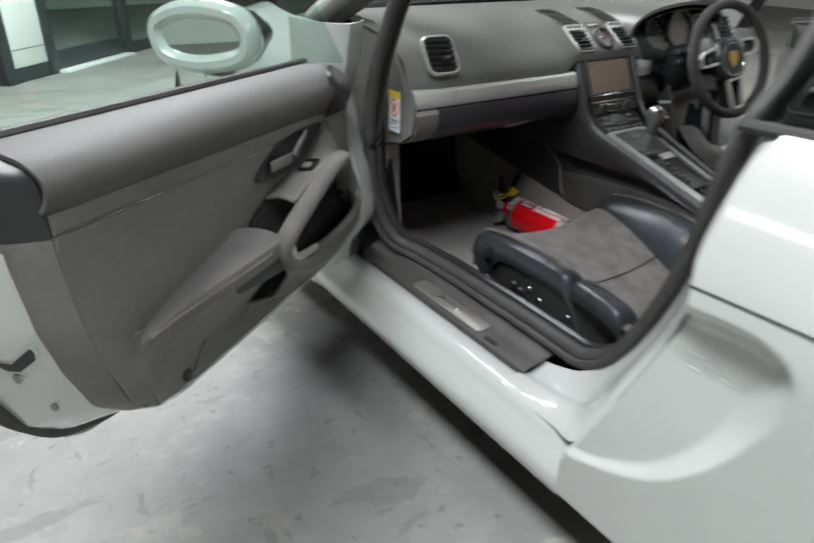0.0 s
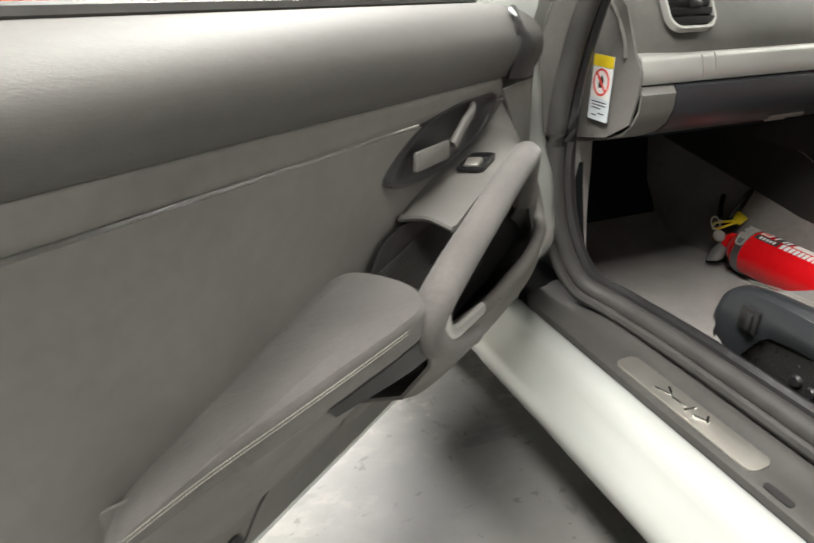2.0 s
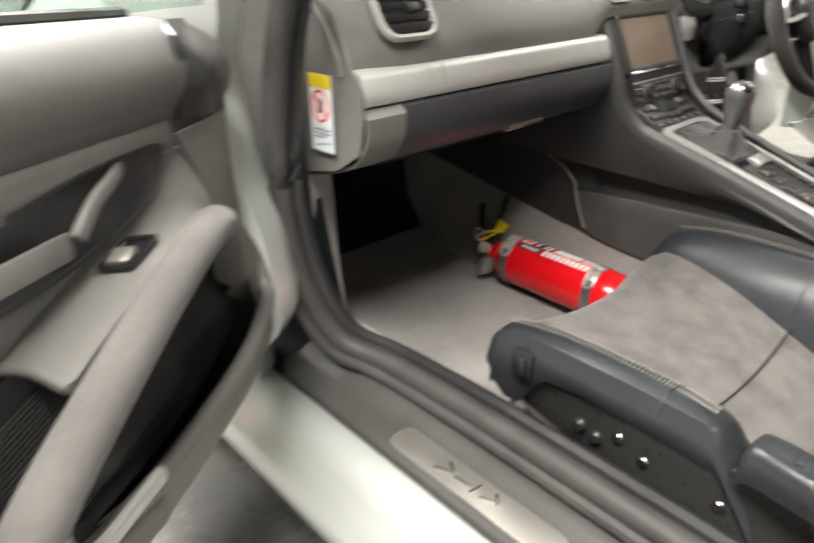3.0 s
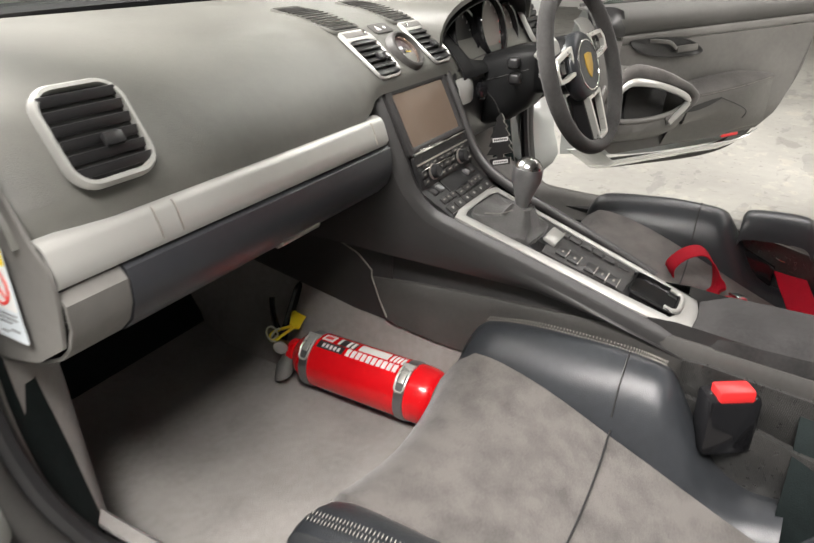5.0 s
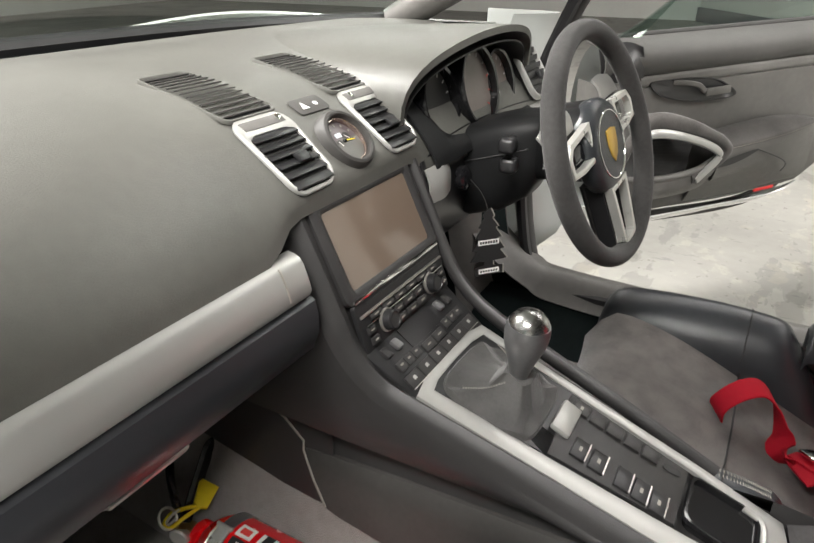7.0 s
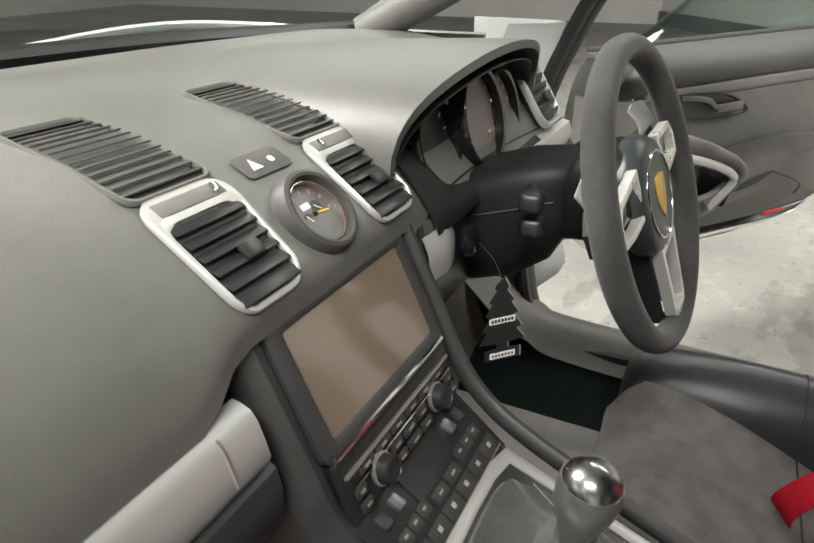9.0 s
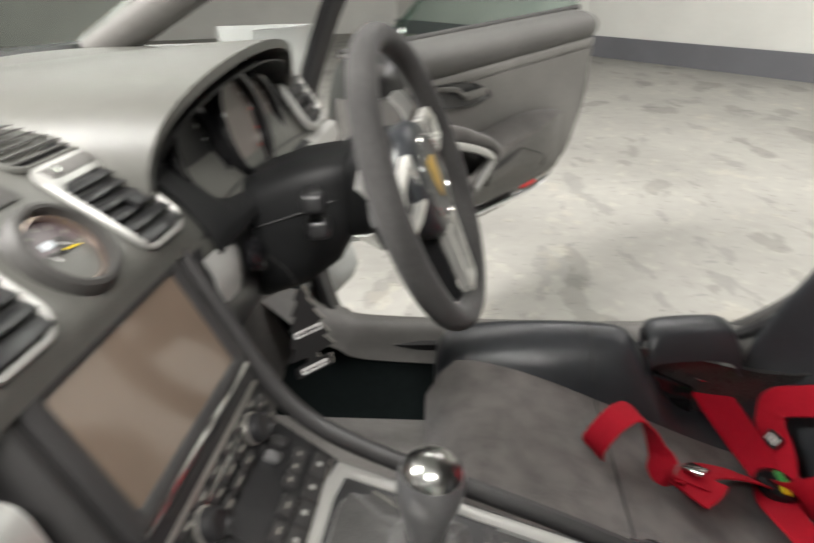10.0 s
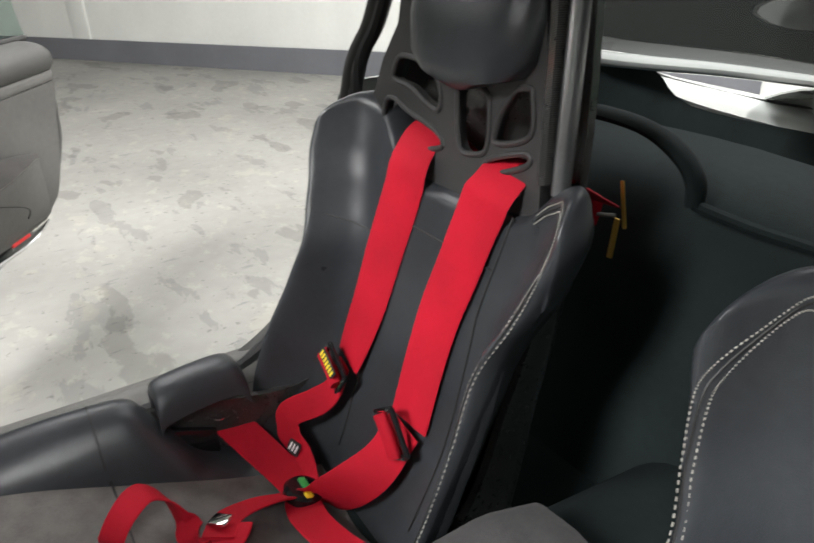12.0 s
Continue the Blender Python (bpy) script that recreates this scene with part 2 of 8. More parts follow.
M_DOORGLASS = glass_material("tinted_door_glass", (0.80, 0.88, 0.85))
M_DARKGLASS = glass_material("tinted_rear_glass", (0.35, 0.38, 0.38))
M_HATCHGLASS = glass_material("black_hatch_glass", (0.03, 0.032, 0.032))

# ---- shape helpers ----
from mathutils.geometry import delaunay_2d_cdt


def V(*p):
    return Vector(p)


def crv(pts, n, closed=False):
    """A smooth line through pts (Catmull-Rom), resampled to n points."""
    pts = [Vector(p) for p in pts]
    k = len(pts)
    if k < 3:
        return [pts[0].lerp(pts[-1], i / (n - 1)) for i in range(n)]
    out, spans = [], k if closed else k - 1
    for i in range(n):
        u = i / n * spans if closed else i / (n - 1) * spans
        a = min(int(u), spans - 1)
        f = u - a
        if closed:
            p0, p1, p2, p3 = (pts[(a + j) % k] for j in (-1, 0, 1, 2))
        else:
            p1, p2 = pts[a], pts[a + 1]
            p0 = pts[a - 1] if a else p1 * 2 - p2
            p3 = pts[a + 2] if a + 2 < k else p2 * 2 - p1
        out.append(0.5 * (2 * p1 + (p2 - p0) * f + (2 * p0 - 5 * p1 + 4 * p2 - p3) * f * f + (3 * p1 - p0 - 3 * p2 + p3) * f**3))
    return out


def crv1(pairs, x):
    """A smooth function through (x, value) pairs in rising order."""
    if x <= pairs[0][0]:
        return pairs[0][1]
    for (a, va), (b, vb) in zip(pairs, pairs[1:]):
        if x <= b:
            t = (x - a) / (b - a)
            t = t * t * (3 - 2 * t)
            return va + (vb - va) * t
    return pairs[-1][1]


def lin1(pairs, x):
    return float(np.interp(x, [p[0] for p in pairs], [p[1] for p in pairs]))


def sheet(rows, closed_u=False, closed_v=False, cap=False):
    """A bmesh skin over rows of points."""
    bm = bmesh.new()
    vs = [[bm.verts.new(p) for p in row] for row in rows]
    nu, nv = len(vs), len(vs[0])
    for i in range(nu if closed_u else nu - 1):
        for j in range(nv if closed_v else nv - 1):
            a, b, c, d = vs[i][j], vs[i][(j + 1) % nv], vs[(i + 1) % nu][(j + 1) % nv], vs[(i + 1) % nu][j]
            if len({a, b, c, d}) == 4:
                bm.faces.new((a, b, c, d))
    if cap and closed_v:
        bm.faces.new(vs[0][::-1])
        bm.faces.new(vs[-1])
    bmesh.ops.recalc_face_normals(bm, faces=bm.faces)
    return bm


def skin(ctrl, nu, nv):
    """A smooth sheet through a grid of control points."""
    rows = [crv(r, nv) for r in ctrl]
    cols = [crv(c, nu) for c in zip(*rows)]
    return sheet([list(r) for r in zip(*cols)])


def thick(bm, t):
    bmesh.ops.solidify(bm, geom=bm.faces[:], thickness=t)
    bmesh.ops.recalc_face_normals(bm, faces=bm.faces)
    return bm


def thick_to(bm, t, toward):
    """Thickens a sheet away from its face, towards the given direction."""
    bm.normal_update()
    mean = sum((f.normal * f.calc_area() for f in bm.faces), Vector((0, 0, 0)))
    if mean.dot(Vector(toward)) > 0:
        bmesh.ops.reverse_faces(bm, faces=bm.faces[:])
    before = sum((v.co for v in bm.verts), Vector((0, 0, 0))) / len(bm.verts)
    bmesh.ops.solidify(bm, geom=bm.faces[:], thickness=t)
    after = sum((v.co for v in bm.verts), Vector((0, 0, 0))) / len(bm.verts)
    if (after - before).dot(Vector(toward)) < 0:
        for v in bm.verts:
            v.co += Vector(toward).normalized() * t
    bmesh.ops.recalc_face_normals(bm, faces=bm.faces)
    return bm


def tube(path, r, seg=10, closed=False, cap=True, flat=1.0, up=(0, 0, 1), r_end=None):
    """A rod along path; flat: height over width, up: the height's direction."""
    path = [Vector(p) for p in path]
    n, rows = len(path), []
    for i, p in enumerate(path):
        t = (path[(i + 1) % n] - path[i - 1]) if closed else (path[min(i + 1, n - 1)] - path[max(i - 1, 0)])
        t.normalize()
        side = t.cross(Vector(up))
        side = side.normalized() if side.length > 1e-4 else t.orthogonal().normalized()
        upv = side.cross(t).normalized()
        rr = r if r_end is None else r + (r_end - r) * i / (n - 1)
        rows.append([p + side * rr * math.cos(a) + upv * rr * flat * math.sin(a) for a in (2 * math.pi * k / seg for k in range(seg))])
    return sheet(rows, closed_u=closed, closed_v=True, cap=cap and not closed)


def ribbon(path, across, width, t=0.0016):
    """A strap along path; across: the width's direction at each point."""
    path = [Vector(p) for p in path]
    rows = []
    for i, p in enumerate(path):
        tg = (path[min(i + 1, len(path) - 1)] - path[max(i - 1, 0)]).normalized()
        a = Vector(across[i] if isinstance(across, list) else across)
        a = (a - tg * a.dot(tg)).normalized()
        nrm = tg.cross(a)
        w = width / 2
        rows.append([p + a * w * c + nrm * t * s for c, s in ((-1, 0), (-0.94, 1), (-0.5, 1), (0, 1), (0.5, 1), (0.94, 1), (1, 0), (0.94, -1), (0, -1), (-0.94, -1))])
    return sheet(rows, closed_v=True, cap=True)


def box(size, m=None, bevel=0.0, seg=2):
    bm = bmesh.new()
    bmesh.ops.create_cube(bm, size=1)
    bmesh.ops.scale(bm, vec=size, verts=bm.verts)
    if bevel:
        bmesh.ops.bevel(bm, geom=bm.edges[:], offset=min(bevel, min(size) * 0.49), segments=seg, profile=0.5, affect="EDGES")
    if m is not None:
        bmesh.ops.transform(bm, matrix=m, verts=bm.verts)
    return bm


def ladder(line, half, r=0.0009):
    """A row of short cross stitches along a line; half: half a stitch, as a direction."""
    half = Vector(half)
    return join(*[tube([p - half + (q - p) * 0.3, p + half], r, 5) for p, q in zip(line[::2], line[1::2])])


def prism(outline, depth, m=None, bevel=0.0):
    """An outline in x, y, drawn out along z by depth."""
    bm = bmesh.new()
    low = [bm.verts.new((x, y, 0)) for x, y in outline]
    high = [bm.verts.new((x, y, depth)) for x, y in outline]
    n = len(outline)
    bm.faces.new(low[::-1])
    top = bm.faces.new(high)
    for i in range(n):
        bm.faces.new((low[i], low[(i + 1) % n], high[(i + 1) % n], high[i]))
    if bevel:
        bmesh.ops.bevel(bm, geom=list(top.edges), offset=bevel, segments=2, profile=0.5, affect="EDGES")
    bmesh.ops.recalc_face_normals(bm, faces=bm.faces)
    if m is not None:
        bmesh.ops.transform(bm, matrix=m, verts=bm.verts)
    return bm


def ring(outer, inner, depth, m=None, lip=0.0):
    """A frame between two outlines of the same count, drawn out along z."""
    n = len(outer)
    rows = [[(x, y, 0) for x, y in outer], [(x, y, depth - lip) for x, y in outer],
            [(x * 0.7 + u * 0.3, y * 0.7 + v * 0.3, depth) for (x, y), (u, v) in zip(outer, inner)],
            [(x * 0.25 + u * 0.75, y * 0.25 + v * 0.75, depth) for (x, y), (u, v) in zip(outer, inner)],
            [(u, v, depth - lip) for u, v in inner], [(u, v, 0) for u, v in inner]]
    bm = sheet(rows, closed_u=True, closed_v=True)
    if m is not None:
        bmesh.ops.transform(bm, matrix=m, verts=bm.verts)
    return bm


def lathe(profile, seg=24, m=None):
    """A turned body from (radius, height) pairs about z."""
    rows = [[(r * math.cos(2 * math.pi * k / seg), r * math.sin(2 * math.pi * k / seg), z) for k in range(seg)] for r, z in profile]
    bm = sheet(rows, closed_v=True, cap=True)
    if m is not None:
        bmesh.ops.transform(bm, matrix=m, verts=bm.verts)
    return bm


def rounded(w, h, r, n=5, cx=0.0, cy=0.0):
    """The outline of a rounded rectangle."""
    out = []
    for qx, qy, a0 in ((1, 1, 0), (-1, 1, 90), (-1, -1, 180), (1, -1, 270)):
        for k in range(n):
            a = radians(a0 + 90 * k / (n - 1))
            out.append((cx + qx * (w / 2 - r) + r * math.cos(a), cy + qy * (h / 2 - r) + r * math.sin(a)))
    return out


def join(*bms):
    """Several closed bodies of one part in one bmesh."""
    out = bmesh.new()
    for b in bms:
        me = bpy.data.meshes.new("tmp")
        b.to_mesh(me)
        b.free()
        out.from_mesh(me)
        bpy.data.meshes.remove(me)
    return out


def axes(o, x, y, z=None):
    """A pose from an origin and two directions."""
    x, y = Vector(x).normalized(), Vector(y)
    z = Vector(z).normalized() if z is not None else x.cross(y).normalized()
    y = z.cross(x).normalized()
    m = Matrix((x, y, z)).transposed().to_4x4()
    m.translation = Vector(o)
    return m


def part(name, bm, mat, parent=None, label="", sharp=40, turned=True):
    """Links a bmesh as one mesh object under a thing or a part; the points are given in the world."""
    me = bpy.data.meshes.new(name)
    bm.to_mesh(me)
    bm.free()
    me.materials.append(mat)
    for p in me.polygons:
        p.use_smooth = True
    me.set_sharp_from_angle(angle=radians(sharp))
    ob = new(name, me)
    if parent is not None:
        ob.parent = parent
        ob.matrix_parent_inverse = Matrix.Translation(-BASE.get(parent.name, Vector((0, 0, 0))))
    if label:
        tagged(ob, label)
    return ob


BASE = {}


def thing(name, loc, label, category, group="", kind=""):
    ob = new(name)
    ob.empty_display_size = 0.1
    ob.location = loc
    BASE[ob.name] = Vector(loc)
    return tagged(ob, label, category, group, kind)

# ---- setting: floor, walls, ceiling ----
floor_bm = bmesh.new()
bmesh.ops.create_grid(floor_bm, x_segments=2, y_segments=2, size=16)
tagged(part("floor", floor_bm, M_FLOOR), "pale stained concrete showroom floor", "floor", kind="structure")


def wall(name, a, b, height, t, mat, label, z0=0.0):
    a, b = Vector((*a, 0)), Vector((*b, 0))
    d = b - a
    m = axes((a + b) / 2 + V(0, 0, z0 + height / 2), d, V(-d.y, d.x, 0))
    return tagged(part(name, box((d.length, t, height), m), mat), label, name.split("_")[0], kind="structure")


wall("wall_east", (12.0, 1.15), (2.2, -5.03), 3.3, 0.12, M_WALL, "plain white painted showroom wall")
wall("wall_south", (2.2, -5.03), (-7.0, -5.6), 3.3, 0.12, M_WALL, "plain white painted showroom wall")
wall("wall_west", (-7.0, -5.6), (-7.6, 9.2), 3.3, 0.12, M_WALL, "plain white painted showroom wall")
wall("wall_north", (-7.6, 9.2), (12.0, 13.5), 3.3, 0.12, M_WALL, "plain white painted showroom wall")
wall("wall_northeast", (12.0, 13.5), (12.0, 1.15), 3.3, 0.12, M_WALL, "plain white painted showroom wall")
wall("skirting_east", (11.9, 1.20), (2.2, -4.92), 0.22, 0.03, M_SKIRT, "grey painted skirting board along the wall")
ceil_bm = bmesh.new()
bmesh.ops.create_grid(ceil_bm, x_segments=1, y_segments=1, size=16)
bmesh.ops.translate(ceil_bm, vec=(0, 0, 3.3), verts=ceil_bm.verts)
tagged(part("ceiling", ceil_bm, M_CEIL), "plain unseen ceiling, darkened to cut bounced light", "ceiling", kind="structure")

# ---- the car ----
car = thing("sports_car", (0, 0, 0), "white two-seat sports car with both doors open", "car")


# a door in its own plan: s along it from the hinge, w towards the cabin, z up
def make_door(hinge, along, inward, side, tall=1.0, rise=0.0):
    hinge, along, inward = V(*hinge, 0), V(*along, 0), V(*inward, 0)

    def P(s, w, z):
        return hinge + along * s + inward * w + V(0, 0, z * tall + rise)

    def mapped(bm):
        for v in bm.verts:
            v.co = P(*v.co)
        bmesh.ops.recalc_face_normals(bm, faces=bm.faces)
        return bm

    door_at = part("car_door", mapped(skin(
        [[(0.02, -0.165, 0.30), (0.03, -0.19, 0.45), (0.03, -0.205, 0.62), (0.03, -0.175, 0.73), (0.04, -0.13, 0.796)],
         [(0.35, -0.175, 0.27), (0.35, -0.205, 0.42), (0.35, -0.215, 0.62), (0.35, -0.18, 0.75), (0.35, -0.13, 0.811)],
         [(0.70, -0.17, 0.29), (0.74, -0.20, 0.42), (0.77, -0.205, 0.62), (0.77, -0.165, 0.77), (0.77, -0.125, 0.830)],
         [(0.80, -0.16, 0.33), (0.885, -0.175, 0.47), (0.925, -0.175, 0.65), (0.925, -0.15, 0.78), (0.92, -0.12, 0.836)]], 30, 24)), M_PAINT, car,
        "open white door with dark grey lining")

    def edge_s(z):  # rear edge of the lining
        return lin1([(0.34, 0.66), (0.36, 0.69), (0.377, 0.73), (0.428, 0.785), (0.521, 0.828), (0.60, 0.852), (0.70, 0.864), (0.862, 0.868)], z)

    def low_z(s):
        return lin1([(0.0, 0.44), (0.08, 0.38), (0.155, 0.324), (0.45, 0.343), (0.65, 0.357), (0.73, 0.377), (0.79, 0.43), (0.87, 0.50)], s)

    def lean(z):  # the lining tucks outwards towards its foot
        return -0.034 * max(0, min(1, (0.58 - z) / 0.22)) ** 1.2

    def cap_z(s):  # seam under the padded cap
        return 0.709 + 0.065 * s

    def lining_rows(z0f, z1f, bulge, n, ns=40, s0=0.0):
        rows = []
        for i in range(ns):
            f = i / (ns - 1)
            row = []
            for j in range(n):
                g = j / (n - 1)
                za, zb = z0f(s0 + f * ((0.866 if s0 else 0.73) - s0)), z1f(s0 + f * (0.866 - s0))
                z = za + (zb - za) * g
                s = s0 + f * (edge_s(z) - s0)
                row.append((s, bulge(s, g) + lean(z), z))
            rows.append(row)
        return rows

    # main lining with a shallow hollow
    part("lower_lining", mapped(thick(sheet(lining_rows(low_z, lambda s: cap_z(s) - 0.030, lambda s, g: -0.014 * math.sin(math.pi * max(0, g * 1.3 - 0.3)) * min(1, s * 6) - 0.004, 22)), 0.006)), M_PLASTIC, door_at)
    part("lining_band", mapped(thick(sheet(lining_rows(lambda s: cap_z(s) - 0.028, lambda s: cap_z(s) - 0.001, lambda s, g: 0.002 - 0.003 * (2 * g - 1) ** 4, 7, s0=0.105)), 0.006)), M_PLASTIC, door_at)

    def top_z(s):
        return 0.798 + 0.047 * s

    cap_prof = crv([V(0.002, 0.0, 0), V(0.010, 0.12, 0), V(0.017, 0.35, 0), V(0.013, 0.62, 0), V(-0.008, 0.84, 0), V(-0.040, 0.955, 0), V(-0.085, 1.0, 0)], 22)
    cap_rows = []
    for i in range(44):
        s = -0.012 + 0.884 * i / 43
        e = max(0, (s - 0.835) / 0.037) ** 2
        cap_rows.append([(s, q.x - 0.008 * e, cap_z(s) + (top_z(s) - cap_z(s)) * q.y) for q in cap_prof])
    part("padded_cap", mapped(thick(sheet(cap_rows), 0.006)), M_CAP, door_at)
    # rear edge: dark plastic wrap, then the white shut face
    wrap, white = [], []
    for i in range(34):
        z = 0.362 + (0.832 - 0.362) * i / 33
        e = edge_s(z)
        up = crv1([(0.722, 0), (0.742, 1)], z)
        w0 = -0.006 + lean(z) - 0.05 * max(0, (z - 0.80) / 0.032) ** 2
        w1, w2 = -0.055 - 0.05 * up + 0.6 * lean(z), -0.172
        wrap.append([(e + 0.001 + 0.046 * math.sin(u * math.pi / 2) * (0.6 + 0.4 * up), w0 + (w1 - w0) * u, z) for u in (k / 9 for k in range(10))])
        if z < 0.745:
            e2 = e + 0.046 * (0.6 + 0.4 * up)
            white.append([(e2 + 0.052 * math.sin(u * math.pi * 0.62) - 0.006, w1 + 0.006 + (w2 - w1) * u, z - 0.035 * u * u) for u in (k / 11 for k in range(12))])
    part("rear_edge_cover", mapped(thick(sheet(wrap[:27]), 0.004)), M_PLASTIC, door_at)
    part("rear_corner_cap", mapped(thick(sheet(wrap[26:]), 0.004)), M_BLACK, door_at)
    part("shut_face", mapped(thick(sheet(white), 0.004)), M_PAINT, door_at, "glossy white door end")
    part("rear_corner_cover", mapped(thick(skin([[(0.915, -0.100, 0.70), (0.917, -0.10, 0.76), (0.912, -0.098, 0.825)], [(0.938, -0.135, 0.685), (0.938, -0.135, 0.76), (0.925, -0.13, 0.828)], [(0.93, -0.175, 0.68), (0.93, -0.172, 0.76), (0.92, -0.15, 0.83)]], 12, 12), 0.004)), M_BLACK, door_at)
    part("bottom_closing_panel", mapped(thick(sheet([[(s, w, low_z(s) + 0.004 - (0.045 if side < 0 else 0.095) * math.sin(math.pi * min(1, -w / 0.17) * 0.5)) for w in (-0.036, -0.06, -0.10, -0.168)] for s in (0.05 + 0.70 * k / 20 for k in range(21))]), 0.004)), M_PAINT, door_at)
    def shut(z, u, out=0.0):
        e2 = edge_s(z) + 0.0276
        w1 = -0.055 + 0.6 * lean(z)
        return V(e2 + 0.052 * math.sin(u * math.pi * 0.62) - 0.006 + out * 0.9, w1 + 0.006 + (-0.172 - w1) * u + out * 0.3, z - 0.035 * u * u)

    hook = [(0.578, 0.53), (0.562, 0.37), (0.580, 0.165), (0.573, 0.150), (0.560, 0.17), (0.546, 0.335), (0.553, 0.42)]
    for name, grow, out, mt in (("latch_rim", 1.18, 0.0012, M_PAINT), ("latch_opening", 1.0, 0.0026, M_INK)):
        mid = V(sum(z for z, u in hook) / 7, sum(u for z, u in hook) / 7, 0)
        bm = bmesh.new()
        bm.faces.new([bm.verts.new(shut(mid.x + (z - mid.x) * grow, mid.y + (u - mid.y) * grow, out)) for z, u in hook])
        bmesh.ops.triangulate(bm, faces=bm.faces)
        part(name, mapped(thick(bm, 0.002)), mt, door_at)
    for z, u in ((0.618, 0.64), (0.612, 0.52), (0.534, 0.40), (0.456, 0.34)):
        part("end_screw", mapped(lathe([(0.0075, 0), (0.0075, 0.0025), (0.005, 0.004), (0.004, 0.003), (0.001, 0.003)], 14, axes(shut(z, u, 0.002), (0, 1, 0), V(0, 0, 1), V(0.9, 0.35, 0)))), M_KNOB, door_at)
    part("lower_seal", mapped(tube(crv([(s, w, z - (0.040 * lin1([(0.35, 1), (0.60, 0)], z) if side > 0 else 0)) for s, w, z in ((0.938, -0.155, 0.60), (0.908, -0.160, 0.50), (0.850, -0.165, 0.405), (0.77, -0.165, 0.338), (0.60, -0.165, 0.298), (0.2, -0.16, 0.29))], 40), 0.0125, 10, flat=1.5)), M_RUBBER, door_at)
    # window glass and its channel
    part("belt_seal", mapped(tube([(0.0 + 0.91 * k / 12, -0.092, top_z(0.0 + 0.91 * k / 12) + 0.002) for k in range(13)], 0.008, 8)), M_RUBBER, door_at)
    pane = part("door_glass", mapped(thick(sheet([[(s - 0.10 * g * lin1([(0.06, 0), (0.92, 1)], s), -0.100 + 0.13 * g * g, top_z(s) - 0.004 + lin1([(0.06, 0.02), (0.30, 0.22), (0.55, 0.34), (0.80, 0.37), (0.92, 0.33)], s) * g) for g in (k / 8 for k in range(9))] for s in (0.06 + 0.86 * k / 24 for k in range(25))]), 0.004)), M_DOORGLASS, door_at, "raised green-tinted door glass")
    pane.visible_shadow = False
    def warp(s, w, z):
        """Where a fitting drawn for the passenger door sits on this door."""
        if side < 0:
            return s, w, z
        return lin1([(-0.2, -0.13), (0.0, 0.0), (0.20, 0.125), (0.487, 0.335), (0.61, 0.51), (0.785, 0.735), (0.9, 0.88)], s), w, z - 0.032 * lin1([(0.36, 0), (0.46, 1), (0.62, 1), (0.70, 0)], z)

    def inner(bm):
        for v in bm.verts:
            v.co = warp(*v.co)
        return mapped(bm)

    # armrest
    outline = crv([V(x, y, 0) for x, y in ((0.785, 0.026), (0.772, 0.004), (0.745, -0.014), (0.69, -0.018), (0.58, -0.016), (0.49, -0.012), (0.468, 0.010), (0.470, 0.060), (0.495, 0.088), (0.53, 0.086), (0.572, 0.076), (0.646, 0.058), (0.718, 0.040), (0.765, 0.031))], 80, closed=True)
    c = V(0.60, 0.028, 0)

    def arm_z(s):
        return 0.588 - 0.028 * (s - 0.50) / 0.28

    if side < 0:
        rows = []
        for inset, dzz in ((0.985, -0.028), (1.0, -0.020), (1.0, -0.008), (0.985, -0.002), (0.95, 0.000)):
            rows.append([(c.x + (p.x - c.x) * inset, c.y + (p.y - c.y) * inset, arm_z(p.x) + dzz * lin1([(0.68, 1), (0.785, 0.45)], p.x) - 0.034 * max(0, (p.x - 0.56) / 0.22) * max(0, min(1, 1 - (p.y + 0.018) / 0.06))) for p in outline])
        part("armrest", inner(sheet(rows, closed_v=True, cap=True)), M_ARMSUEDE, door_at, "suede-covered armrest with pale stitching")
        under = []
        for i in range(34):
            s = 0.40 + 0.385 * i / 33
            edge = lin1([(0.40, 0.070), (0.47, 0.080), (0.495, 0.084), (0.53, 0.082), (0.572, 0.072), (0.646, 0.054), (0.718, 0.034), (0.755, 0.020), (0.785, -0.016)], s)
            zt = arm_z(max(s, 0.47)) - 0.026
            foot = max(low_z(min(s, 0.73)) + 0.003, 0.334)
            tail = max(0, (s - 0.68) / 0.105)
            under.append([(s - 0.055 * tail * f2, w * (1 - tail) - 0.022 * tail, z) for w, z, f2 in ((edge, zt, 0), (edge - 0.002, zt - 0.018, 0), (0.78 * edge - 0.004, zt - 0.045, 0.2), (0.45 * edge - 0.008, zt - 0.085, 0.45), (0.16 * edge - 0.014, 0.44, 0.65), (-0.024, 0.40, 0.85), (-0.036, foot, 1))])
        part("armrest_side", inner(thick(skin(under, 34, 18), 0.003)), M_PLASTIC, door_at)
        edge_line = crv([V(0.779, 0.0295, 0), V(0.718, 0.0405, 0), V(0.646, 0.0585, 0), V(0.572, 0.0765, 0), V(0.525, 0.0868, 0)], 221)
